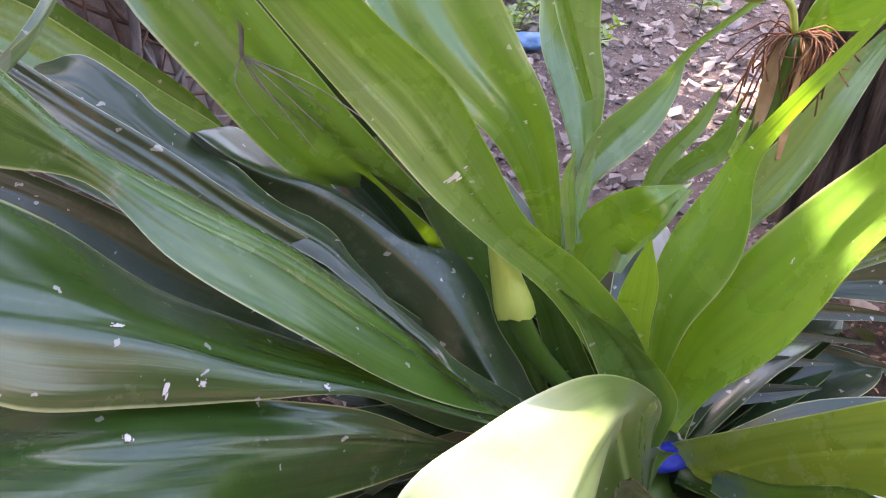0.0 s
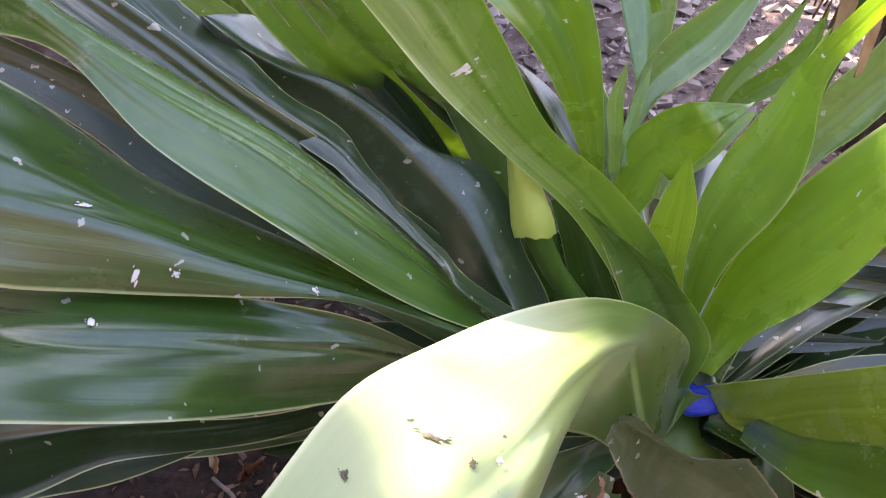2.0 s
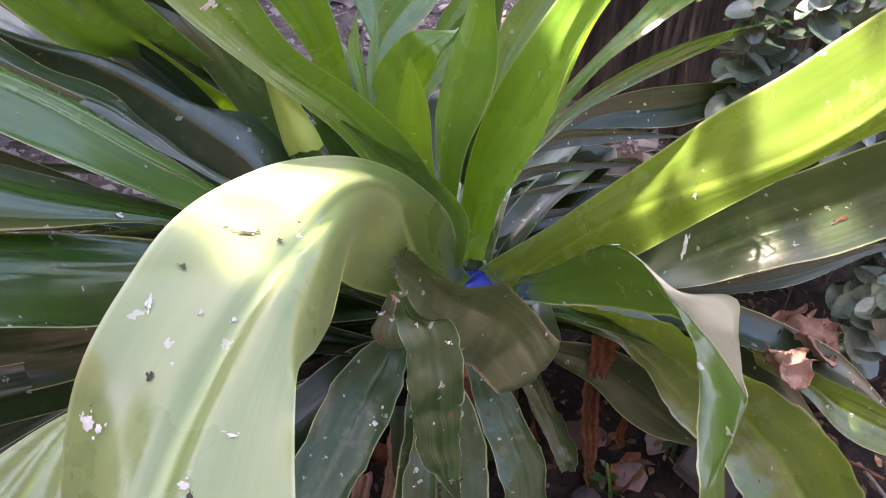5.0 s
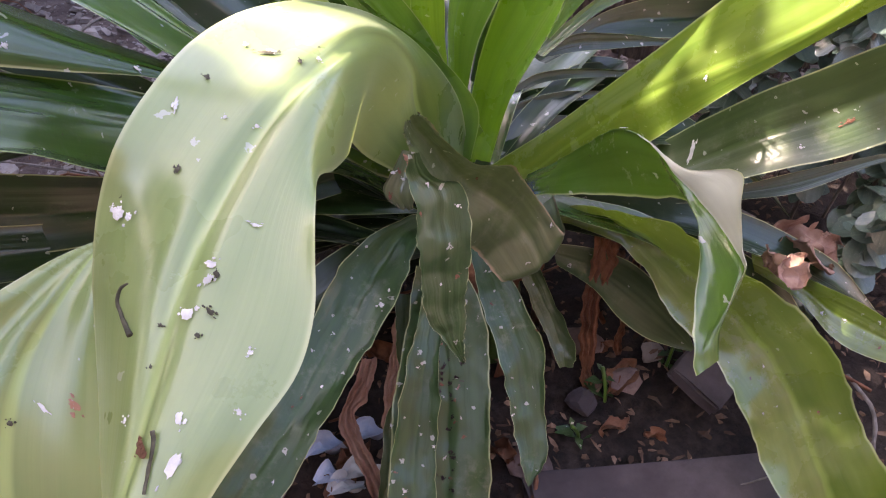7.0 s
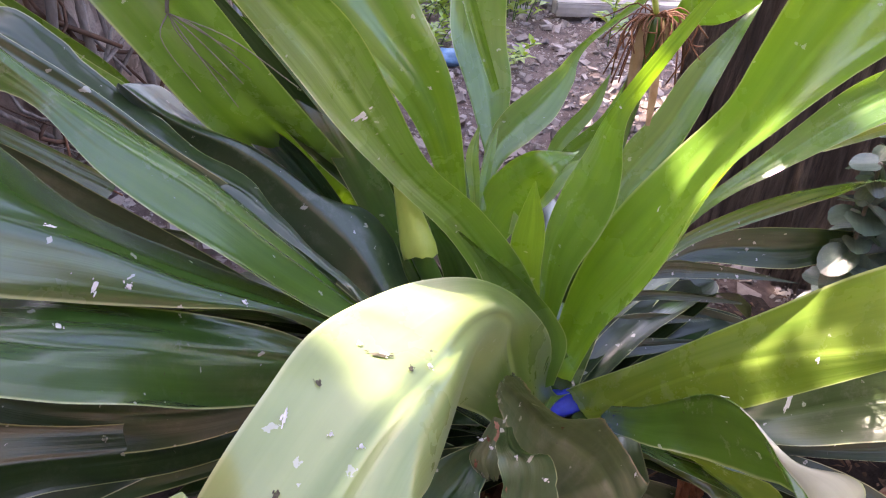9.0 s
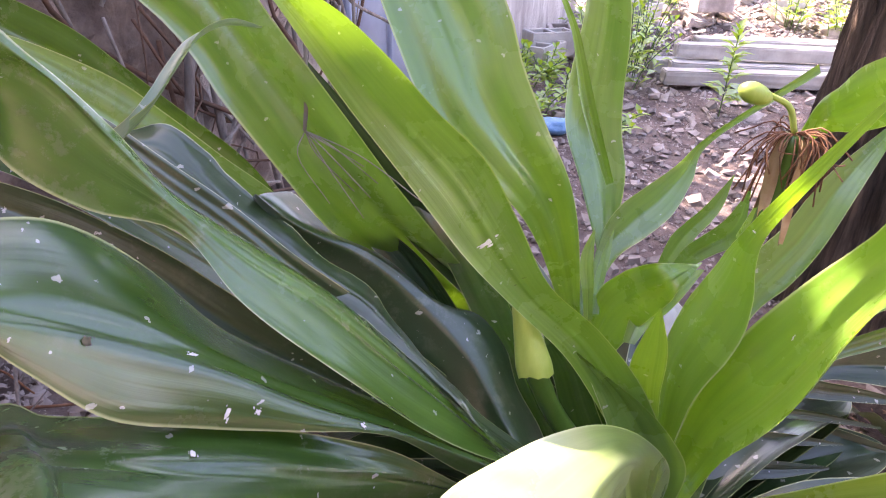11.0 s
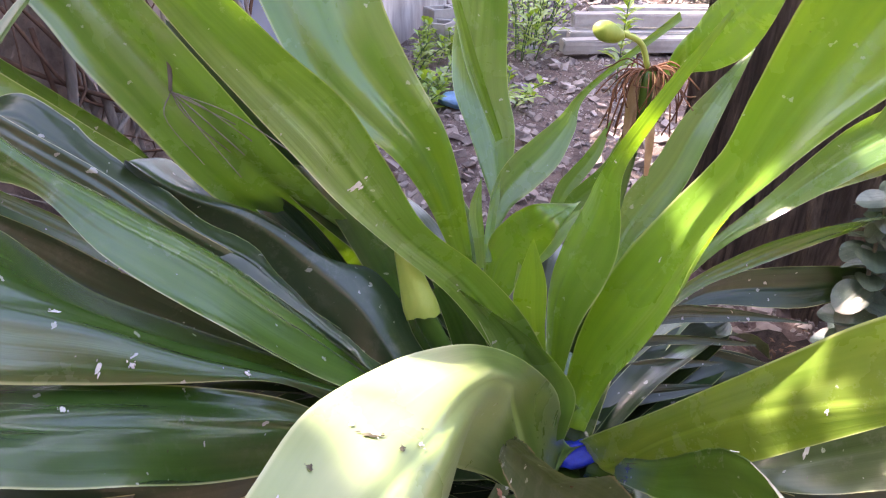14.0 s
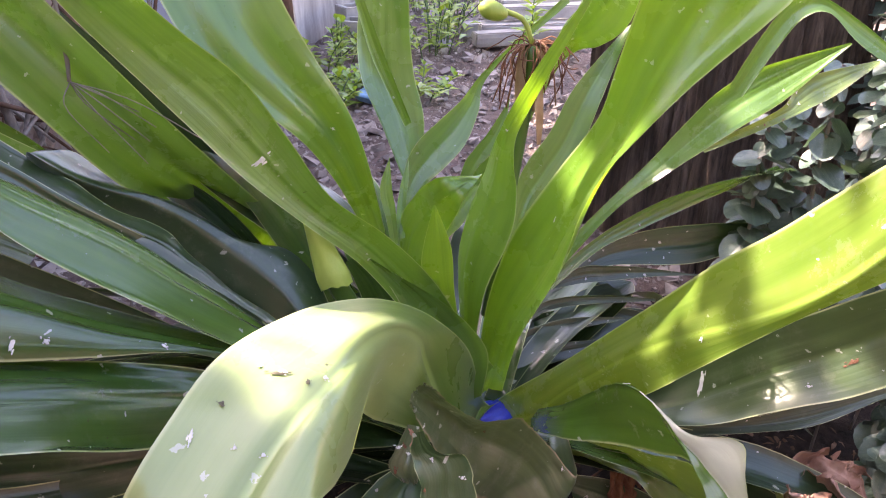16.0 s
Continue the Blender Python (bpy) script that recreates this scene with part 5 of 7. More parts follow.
# two filler leaves, near black so the gap above them reads as shade
leaf([(0.18, 0.17, 0.36, 0, 0.02, 0), (0.02, 0.20, 0.47, -0.006, 0.05, -0.012), (-0.16, 0.22, 0.52, -0.006, 0.064, -0.02), (-0.36, 0.23, 0.51, -0.003, 0.066, -0.024), (-0.58, 0.24, 0.45, 0, 0.054, -0.02), (-0.78, 0.25, 0.36, 0, 0.028, -0.012), (-0.92, 0.26, 0.27, 0, 0.001, 0)], M_DARK, cup=0.1, pleat=0.02)
leaf([(0.17, 0.08, 0.33, 0, 0.02, 0), (0.0, 0.06, 0.43, 0, 0.046, -0.01), (-0.2, 0.06, 0.46, 0, 0.06, -0.016), (-0.42, 0.07, 0.43, 0.002, 0.062, -0.018), (-0.62, 0.08, 0.36, 0.002, 0.046, -0.014), (-0.84, 0.09, 0.24, 0, 0.001, 0)], M_DARK, cup=0.1, pleat=0.02)
leaf([(0.263, 0.077, 0.487, 0.021, 0.003, 0.012), (0.25, 0.079, 0.576, 0.041, 0.001, 0.005), (0.223, 0.083, 0.638, 0.041, -0.002, -0.001), (0.187, 0.088, 0.694, 0.031, -0.003, -0.006), (0.149, 0.085, 0.739, 0.014, 0, -0.006), (0.124, 0.077, 0.769, 0.003, -0.001, -0.001)], M_MID, cup=0.08)
leaf([(0.255, 0.101, 0.445, 0.007, 0, 0.002), (0.204, 0.106, 0.52, 0.018, 0.004, 0.012), (0.152, 0.117, 0.625, 0.021, 0.003, 0.012), (0.125, 0.129, 0.697, 0.018, 0.002, 0.009), (0.099, 0.134, 0.738, 0.008, 0, 0.002)], M_DEEP, cup=0.1)
leaf([(0.08, 0.147, 0.516, 0, -0.005, -0.006), (-0.018, 0.138, 0.618, 0.002, -0.017, -0.021), (-0.09, 0.119, 0.705, 0, -0.016, -0.019), (-0.156, 0.102, 0.781, -0.003, -0.018, -0.021), (-0.224, 0.085, 0.855, -0.002, -0.015, -0.018), (-0.28, 0.071, 0.919, 0, -0.016, -0.019), (-0.36, 0.086, 0.97, 0, -0.015, -0.018), (-0.435, 0.116, 1.007, 0, -0.013, -0.016), (-0.511, 0.146, 1.045, -0.001, -0.002, -0.002)], M_KALE, cup=0.1, pleat=0.03)
leaf([(-0.057, 0.039, 0.543, 0.003, -0.004, -0.005), (-0.134, 0.013, 0.545, 0, -0.013, -0.023), (-0.214, -0.023, 0.568, 0.002, -0.021, -0.034), (-0.294, -0.047, 0.593, 0.002, -0.025, -0.041), (-0.369, -0.053, 0.609, -0.001, -0.024, -0.042), (-0.444, -0.047, 0.626, -0.003, -0.016, -0.028), (-0.5, -0.039, 0.634, 0, -0.002, -0.003)], M_DARK, cup=0.1)
leaf([(-0.073, 0.059, 0.469, 0.003, -0.005, -0.007), (-0.168, 0.02, 0.46, 0.01, -0.015, -0.021), (-0.27, -0.004, 0.454, 0.008, -0.02, -0.031), (-0.377, -0.016, 0.444, 0.004, -0.022, -0.037), (-0.481, -0.014, 0.441, 0, -0.019, -0.032), (-0.557, -0.003, 0.445, 0.001, -0.001, -0.002)], M_LOW, cup=0.1)


def make_stem():
    """The thick neck of leaf sheaths that the leaves rise from."""
    bm = tube([rel(p) for p in curve_pts([(0.34, 0.12, -0.05), (0.335, 0.12, 0.15), (0.32, 0.13, 0.27), (0.315, 0.14, 0.32), (0.31, 0.15, 0.35)], 14)],
              [0.085, 0.083, 0.08, 0.077, 0.075, 0.073, 0.072, 0.07, 0.068, 0.062, 0.055, 0.045, 0.03, 0.015], 20, jitter=0.03)
    part("neck", bm, M_STALK, lily, "pale green sheathed neck")
    for k in range(9):
        a = 0.7 * k
        r = 0.085
        p = [(0.33 + r * math.cos(a), 0.12 + r * math.sin(a), 0.36 - 0.01 * k), (0.33 + 1.25 * r * math.cos(a), 0.12 + 1.25 * r * math.sin(a), 0.25), (0.33 + 1.5 * r * math.cos(a), 0.12 + 1.5 * r * math.sin(a), 0.02)]
        h = (-0.022 * math.sin(a), 0.022 * math.cos(a), 0)
        leaf([(*q, *h) for q in p], M_DEAD, label="dry brown hanging leaf base", n=14, m=4, wave=0.2, ragged=0.3)


make_stem()


def splat(place, size, across, material, name="dropping", label="dried white bird dropping on a leaf"):
    """A thin uneven patch stuck on the nearest leaf."""
    best = None
    for ob in lily.children:
        if ob.name.startswith("leaf"):
            ok, co, nor, _ = ob.closest_point_on_mesh(Vector(rel(place)))
            if ok and (best is None or (co - Vector(rel(place))).length < best[0]):
                best = ((co - Vector(rel(place))).length, co.copy(), nor.copy())
    _, co, nor = best
    eye = Vector(rel((0.05, -0.65, 1.2))) - co
    if nor.dot(eye) < 0:
        nor = -nor
    rng = random.Random(int(place[0] * 1000) + int(place[1] * 777))
    bm = bmesh.new()
    for blob in range(5):
        f = 1.0 if blob == 0 else rng.uniform(0.15, 0.5)
        ox, oy = (0, 0) if blob == 0 else (rng.uniform(-1.5, 1.5) * size, rng.uniform(-1.6, 1.6) * across)
        top = bm.verts.new((ox, oy, 0.0009))
        ring = []
        for k in range(16):
            a = k * math.tau / 16
            r = f * (rng.uniform(0.45, 1.15) if k % 2 else rng.uniform(0.7, 1.0))
            ring.append(bm.verts.new((ox + size * r * math.cos(a), oy + across * r * math.sin(a), 0.0002)))
        for k in range(16):
            bm.faces.new((top, ring[k], ring[(k + 1) % 16]))
    m = (nor.to_track_quat("Z", "Y").to_matrix().to_4x4()) @ Matrix.Rotation(rng.uniform(0, 3.1), 4, "Z")
    bmesh.ops.scale(bm, vec=(0.6, 0.6, 1), verts=bm.verts)
    bm.transform(Matrix.Translation(co + nor * 0.0012) @ m)
    part(name, bm, material, lily, label)


bpy.context.view_layer.update()
for p, a, b in [((-0.004, 0.046, 0.940), 0.020, 0.007), ((-0.224, -0.147, 0.851), 0.011, 0.004), ((-0.198, -0.136, 0.842), 0.006, 0.004), ((-0.269, -0.131, 0.886), 0.010, 0.003), ((-0.116, -0.080, 0.780), 0.006, 0.003), ((-0.240, -0.189, 0.840), 0.005, 0.004),
                ((0.091, 0.261, 0.895), 0.006, 0.003), ((0.423, -0.098, 0.702), 0.009, 0.006), ((0.435, -0.138, 0.757), 0.006, 0.003), ((0.768, -0.045, 0.533), 0.006, 0.004), ((0.105, -0.114, 0.428), 0.008, 0.007), ((-0.367, 0.138, 0.951), 0.012, 0.004),
                ((0.333, 0.153, 0.913), 0.004, 0.003), ((0.407, 0.112, 0.777), 0.006, 0.003), ((-0.241, -0.187, 0.84), 0.006, 0.004)]:
    splat(p, a, b, M_DROP)
splat((0.69, 0.074, 0.454), 0.034, 0.008, M_DROP)
splat((-0.299, -0.191, 0.957), 0.008, 0.007, M_MARK, "insect_mark", "dark insect-bitten mark on a leaf")
soil_rng = random.Random(29)
low_leaves = [ob for ob in lily.children if ob.name.startswith("leaf") and ob.data.materials[0] in (M_LOW, M_TORN, M_LIME)]
for ob in low_leaves:
    spots = ob.data.vertices
    for k in range(5):
        v = spots[soil_rng.randrange(len(spots) // 5, len(spots) * 4 // 5)].co + Vector(lily.location)
        splat(tuple(v), soil_rng.uniform(0.003, 0.006), soil_rng.uniform(0.002, 0.004), M_DROP if k < 3 else M_DEAD, "dropping" if k < 3 else "leaf_scrap", "small white speck on a leaf" if k < 3 else "small brown scrap stuck on a leaf")
channel = spline([(0.201, -0.049, 0.395), (0.198, -0.113, 0.339), (0.186, -0.192, 0.280), (0.171, -0.267, 0.223), (0.153, -0.353, 0.159), (0.137, -0.425, 0.111)], 60)
for k in range(70):
    spot = channel[soil_rng.randrange(6, 56)]
    splat((spot[0] + soil_rng.gauss(0.004, 0.009), spot[1], spot[2] + 0.004), soil_rng.uniform(0.002, 0.009), soil_rng.uniform(0.002, 0.005), soil_rng.choice([M_DEAD, M_DIRT_SHADE, M_DIRT_SHADE, M_TAN]), "litter", "brown crumbs of litter caught in a leaf")
splat((0.135, -0.212, 0.715), 0.009, 0.016, M_PINKSPOT, "leaf_spot", "orange-pink dead patch on a torn leaf")
splat((0.83, -0.046, 0.577), 0.016, 0.006, M_DEAD, "leaf_scrap", "dry orange-brown leaf scrap stuck on a leaf")

# more droppings, bites and scraps on the pale bent leaf and the pleated one beside it
for p, a, b in [((-0.080, -0.388, 0.848), 0.01, 0.008), ((-0.072, -0.395, 0.849), 0.005, 0.005), ((-0.084, -0.384, 0.848), 0.004, 0.003), ((-0.039, -0.339, 0.890), 0.01, 0.003), ((-0.026, -0.442, 0.846), 0.004, 0.006), ((-0.028, -0.450, 0.842), 0.008, 0.004), ((-0.041, -0.466, 0.834), 0.006, 0.006), ((0.001, -0.420, 0.851), 0.006, 0.002), ((0.008, -0.352, 0.876), 0.003, 0.003), ((0.023, -0.286, 0.893), 0.008, 0.003), ((0.006, -0.278, 0.894), 0.004, 0.003), ((-0.048, -0.517, 0.810), 0.007, 0.004), ((-0.053, -0.538, 0.798), 0.005, 0.013), ((-0.018, -0.518, 0.806), 0.004, 0.003), ((-0.078, -0.508, 0.803), 0.003, 0.003), ((-0.009, -0.490, 0.820), 0.004, 0.003), ((-0.011, -0.347, 0.881), 0.003, 0.002), ((0.055, -0.294, 0.889), 0.004, 0.003)] + [((-0.185, -0.396, 0.679), 0.003, 0.009), ((-0.142, -0.34, 0.704), 0.004, 0.007)]:
    splat(p, a, b, M_DROP)
for p, a, b in [((0.020, -0.287, 0.893), 0.012, 0.003), ((-0.020, -0.313, 0.892), 0.005, 0.003), ((-0.041, -0.382, 0.869), 0.003, 0.006), ((0.041, -0.298, 0.890), 0.004, 0.003), ((-0.028, -0.467, 0.833), 0.003, 0.006), ((-0.036, -0.478, 0.828), 0.003, 0.003), ((-0.056, -0.468, 0.831), 0.003, 0.002), ((-0.023, -0.448, 0.843), 0.005, 0.003), ((-0.063, -0.488, 0.821), 0.002, 0.002)] + [((-0.225, -0.382, 0.691), 0.005, 0.003), ((-0.208, -0.397, 0.669), 0.004, 0.004), ((-0.25, -0.393, 0.696), 0.007, 0.007)]:
    splat(p, a, b, M_MARK, "insect_mark", "dark insect-bitten mark on a leaf")
for p, a, b in [((-0.163, -0.394, 0.673), 0.006, 0.012), ((-0.217, -0.389, 0.692), 0.004, 0.006), ((-0.222, -0.356, 0.707), 0.006, 0.008)]:
    splat(p, a, b, M_PINKSPOT, "leaf_spot", "orange-pink dead spot on a pale leaf")
splat((-0.163, -0.394, 0.6745), 0.002, 0.005, M_DROP, "leaf_spot", "whitish middle of a dead spot")


def make_scrap(pts, radii, label):
    """A small dry scrap of plant lying on a leaf."""
    lift = Vector((0.0, -0.0012, 0.0022))
    ends = [tuple(Vector(p) + lift) for p in pts]
    tagged(finish("plant_scrap", tube(curve_pts(ends, 12), [radii[0] + (radii[1] - radii[0]) * k / 11 for k in range(12)], 7, jitter=0.25), M_MARK), label, "plant debris")


make_scrap([(-0.075, -0.432, 0.829), (-0.081, -0.432, 0.825), (-0.083, -0.438, 0.820), (-0.079, -0.451, 0.819), (-0.074, -0.464, 0.820)], (0.0008, 0.0016), "curled dark dry plant scrap on a pale leaf")
make_scrap([(-0.061, -0.521, 0.808), (-0.061, -0.527, 0.805), (-0.064, -0.537, 0.799), (-0.067, -0.548, 0.794)], (0.0012, 0.0008), "dark dry twig scrap on a pale leaf")
splat((-0.069, -0.528, 0.804), 0.014, 0.006, M_DEAD, "leaf_scrap", "small dry brown leaf scrap stuck on a leaf")
make_scrap([(-0.240, -0.405, 0.672), (-0.236, -0.411, 0.667), (-0.231, -0.418, 0.663), (-0.233, -0.427, 0.659)], (0.0012, 0.0022), "curled dark dry plant scrap on a pleated leaf")


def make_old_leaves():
    """Old leaves drooping round the plant's foot, behind and beside it, darkened for shade."""
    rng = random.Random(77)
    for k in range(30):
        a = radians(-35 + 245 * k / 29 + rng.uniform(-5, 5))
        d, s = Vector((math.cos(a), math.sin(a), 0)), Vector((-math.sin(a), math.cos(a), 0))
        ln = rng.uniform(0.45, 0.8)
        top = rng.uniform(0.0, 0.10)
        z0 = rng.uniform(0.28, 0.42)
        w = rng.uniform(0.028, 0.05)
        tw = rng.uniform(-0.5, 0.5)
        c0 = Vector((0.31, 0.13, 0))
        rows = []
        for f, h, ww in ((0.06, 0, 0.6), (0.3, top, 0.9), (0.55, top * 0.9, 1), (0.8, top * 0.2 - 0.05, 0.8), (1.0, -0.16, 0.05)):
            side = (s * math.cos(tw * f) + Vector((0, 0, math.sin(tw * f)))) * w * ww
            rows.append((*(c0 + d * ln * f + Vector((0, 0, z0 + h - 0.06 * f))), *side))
        leaf(rows, M_DARK if k % 3 else M_DEEP, label="old drooping leaf with shade put into its dark colour", n=22, m=6, cup=0.14, wave=0.03)


make_old_leaves()


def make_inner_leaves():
    """Leaves deep in the plant's shaded side, the shade put into their colour."""
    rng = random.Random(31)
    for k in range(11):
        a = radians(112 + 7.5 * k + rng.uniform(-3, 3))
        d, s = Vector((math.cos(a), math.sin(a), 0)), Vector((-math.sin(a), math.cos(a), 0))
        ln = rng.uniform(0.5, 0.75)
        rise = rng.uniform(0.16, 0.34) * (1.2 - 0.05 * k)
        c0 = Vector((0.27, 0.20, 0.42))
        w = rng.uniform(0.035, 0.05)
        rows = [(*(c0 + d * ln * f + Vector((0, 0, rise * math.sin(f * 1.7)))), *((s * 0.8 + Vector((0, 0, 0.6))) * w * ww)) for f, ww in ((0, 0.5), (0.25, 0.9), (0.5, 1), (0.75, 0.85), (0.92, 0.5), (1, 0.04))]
        leaf(rows, M_DARK if k % 2 else M_MIDD, label="inner leaf with shade put into its dark colour", n=26, m=8, cup=0.12)


make_inner_leaves()


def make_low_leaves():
    """Broad low leaves that hide the shaded side's soil, coloured dark for shade."""
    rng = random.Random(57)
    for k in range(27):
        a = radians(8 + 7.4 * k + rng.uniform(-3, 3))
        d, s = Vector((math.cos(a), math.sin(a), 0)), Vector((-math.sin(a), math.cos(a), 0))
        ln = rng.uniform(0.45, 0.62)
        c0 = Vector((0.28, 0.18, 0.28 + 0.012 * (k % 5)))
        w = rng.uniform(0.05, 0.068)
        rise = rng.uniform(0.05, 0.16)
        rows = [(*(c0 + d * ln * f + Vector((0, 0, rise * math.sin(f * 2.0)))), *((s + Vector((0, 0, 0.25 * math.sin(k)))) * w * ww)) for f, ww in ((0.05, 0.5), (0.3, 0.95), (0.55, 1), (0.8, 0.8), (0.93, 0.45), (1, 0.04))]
        leaf(rows, M_DARK if k % 2 else M_LOW, label="broad low leaf with shade put into its dark colour", n=22, m=8, cup=0.12)


make_low_leaves()


def make_bud():
    """A cut flower stalk capped by a pale green spathe."""
    st = tube([rel(p) for p in curve_pts([(0.235, 0.115, 0.47), (0.12, 0.09, 0.64), (0.085, 0.075, 0.715), (0.072, 0.071, 0.75)], 12)], 0.0135, 12)
    stalk = part("flower_stalk", st, M_STALK, lily, "smooth green flower stalk")
    axis = [Vector(p) for p in curve_pts([BUD_RIM, BUD_RIM.lerp(BUD_TOP, 0.5), BUD_TOP], 14)]
    d = (BUD_TOP - BUD_RIM).normalized()
    a = d.orthogonal().normalized()
    b = d.cross(a)
    bm = bmesh.new()
    sides = 28
    rings = []
    for i, p in enumerate(axis):
        f = i / 13
        r = 0.0235 * (1 - 0.62 * f ** 0.9) * (0.86 + 0.14 * min(1, f * 6)) + 0.0015
        ring = []
        for k in range(sides):
            g = k * math.tau / sides
            ruffle = 0.004 * math.sin(2 * g + 0.8) * (1 - f) + 0.0012 * math.sin(9 * g) * (1 - f)
            crease = 1 + 0.035 * math.sin(5 * g + 2 * f) + 0.02 * math.sin(13 * g)
            ring.append(bm.verts.new(Vector(rel(p + d * ruffle + (a * math.cos(g) + b * math.sin(g)) * r * crease))))
        rings.append(ring)
    for x, y in zip(rings, rings[1:]):
        for k in range(sides):
            bm.faces.new((x[k], x[(k + 1) % sides], y[(k + 1) % sides], y[k]))
    end = bmesh.new()
    hub = end.verts.new(Vector(rel(axis[0] - d * 0.002)))
    lip = [end.verts.new(v.co.copy()) for v in rings[0]]
    for k in range(sides):
        end.faces.new((hub, lip[k], lip[(k + 1) % sides]))
    bm.faces.new(rings[-1])
    part("spathe", bm, M_BUD, stalk, "pale yellow-green folded spathe")
    part("spathe_end", end, M_BUD, stalk, "", False)


BUD_RIM, BUD_TOP = Vector((0.074, 0.070, 0.741)), Vector((0.050, 0.092, 0.830))
make_bud()


def make_flower():
    """The withered flower head on its stalk."""
    st = tube([rel(p) for p in curve_pts([(0.33, 0.22, 0.55), (0.36, 0.24, 0.75), (0.385, 0.25, 0.92), (0.39, 0.25, 1.0)], 12)], 0.012, 9)
    stalk = part("flower_stalk", st, M_STALK, lily)
    rng = random.Random(4)
    top = Vector((0.39, 0.25, 1.0))
    for k in range(5):
        a = 1.1 + 1.35 * k + rng.uniform(-0.2, 0.2)
        d = Vector((math.cos(a), math.sin(a), 0))
        ln = rng.uniform(0.10, 0.16)
        rows = [top, top + d * 0.014 + Vector((0, 0, -0.01)), top + d * 0.018 - Vector((0, 0, ln * 0.55)), top + d * 0.022 - Vector((0, 0, ln))]
        w = (0.003, 0.008, 0.009, 0.004)
        side = Vector((-d.y, d.x, 0))
        part("petal", blade([(*rel(p), *(side * q)) for p, q in zip(rows, w)], seed=k, n=14, m=6, wave=0.2, cup=0.3), M_STRAW, stalk, "withered straw-coloured petal")
    for k in range(46):
        a = rng.uniform(0, 6.3)
        d = Vector((math.cos(a), math.sin(a), rng.uniform(-0.3, 0.6)))
        r = rng.uniform(0.02, 0.055)
        p1 = top + d * r * 0.6
        p2 = top + d * r + Vector((0, 0, -0.02))
        p3 = p2 + Vector((rng.uniform(-0.02, 0.02), rng.uniform(-0.02, 0.02), -rng.uniform(0.0, 0.07)))
        part("filament", tube([rel(p) for p in curve_pts([top, p1, p2, p3], 7)], 0.0011, 4), M_DEAD, stalk, "thin dry brown filament")
    bm = bmesh.new()
    bmesh.ops.create_uvsphere(bm, u_segments=16, v_segments=10, radius=0.0135)
    for v in bm.verts:
        v.co.x *= 1.45
        v.co.x += 0.008 * max(0, v.co.x / 0.02) ** 2
        v.co *= 1 + 0.06 * noise.noise(v.co * 60)
    bm.transform(Matrix.Translation(rel((0.325, 0.246, 1.052))) @ Matrix.Rotation(0.3, 4, "Y"))
    part("fruit", bm, M_BUD, stalk, "pale green round fruit")
    part("fruit_stalk", tube([rel(p) for p in curve_pts([top, (0.375, 0.25, 1.035), (0.345, 0.247, 1.05)], 8)], 0.004, 6), M_BUD, stalk)


make_flower()


def make_bag():
    """Crumpled blue plastic caught in the heart of the plant."""
    bm = bmesh.new()
    bmesh.ops.create_cube(bm, size=1)
    bmesh.ops.subdivide_edges(bm, edges=bm.edges, cuts=11, use_grid_fill=True)
    for v in bm.verts:
        x, y, z = v.co
        puff = (1 - (2 * x) ** 4) * (1 - 0.7 * (2 * y) ** 4)
        crease = 0.007 * noise.noise(Vector((x * 5, y * 4, z + 3))) + 0.005 * abs(noise.noise(Vector((x * 11, y * 9, 7))))
        waist = 1 - 0.45 * math.exp(-((x + 0.06) / 0.07) ** 2)
        v.co = Vector((x * 0.108, y * 0.046 * waist * (1 - 0.3 * abs(2 * x) ** 3), z * (0.008 + 0.022 * puff) * waist + 1.6 * crease + 0.02 * x))
    bm.transform(Matrix.Translation((0.305, 0.140, 0.392)) @ Euler((0.5, 0.05, 0.15)).to_matrix().to_4x4())
    tagged(finish("plastic_bag", bm, M_BAG), "crumpled bright blue plastic bag tucked among leaf bases", "bag")


make_bag()


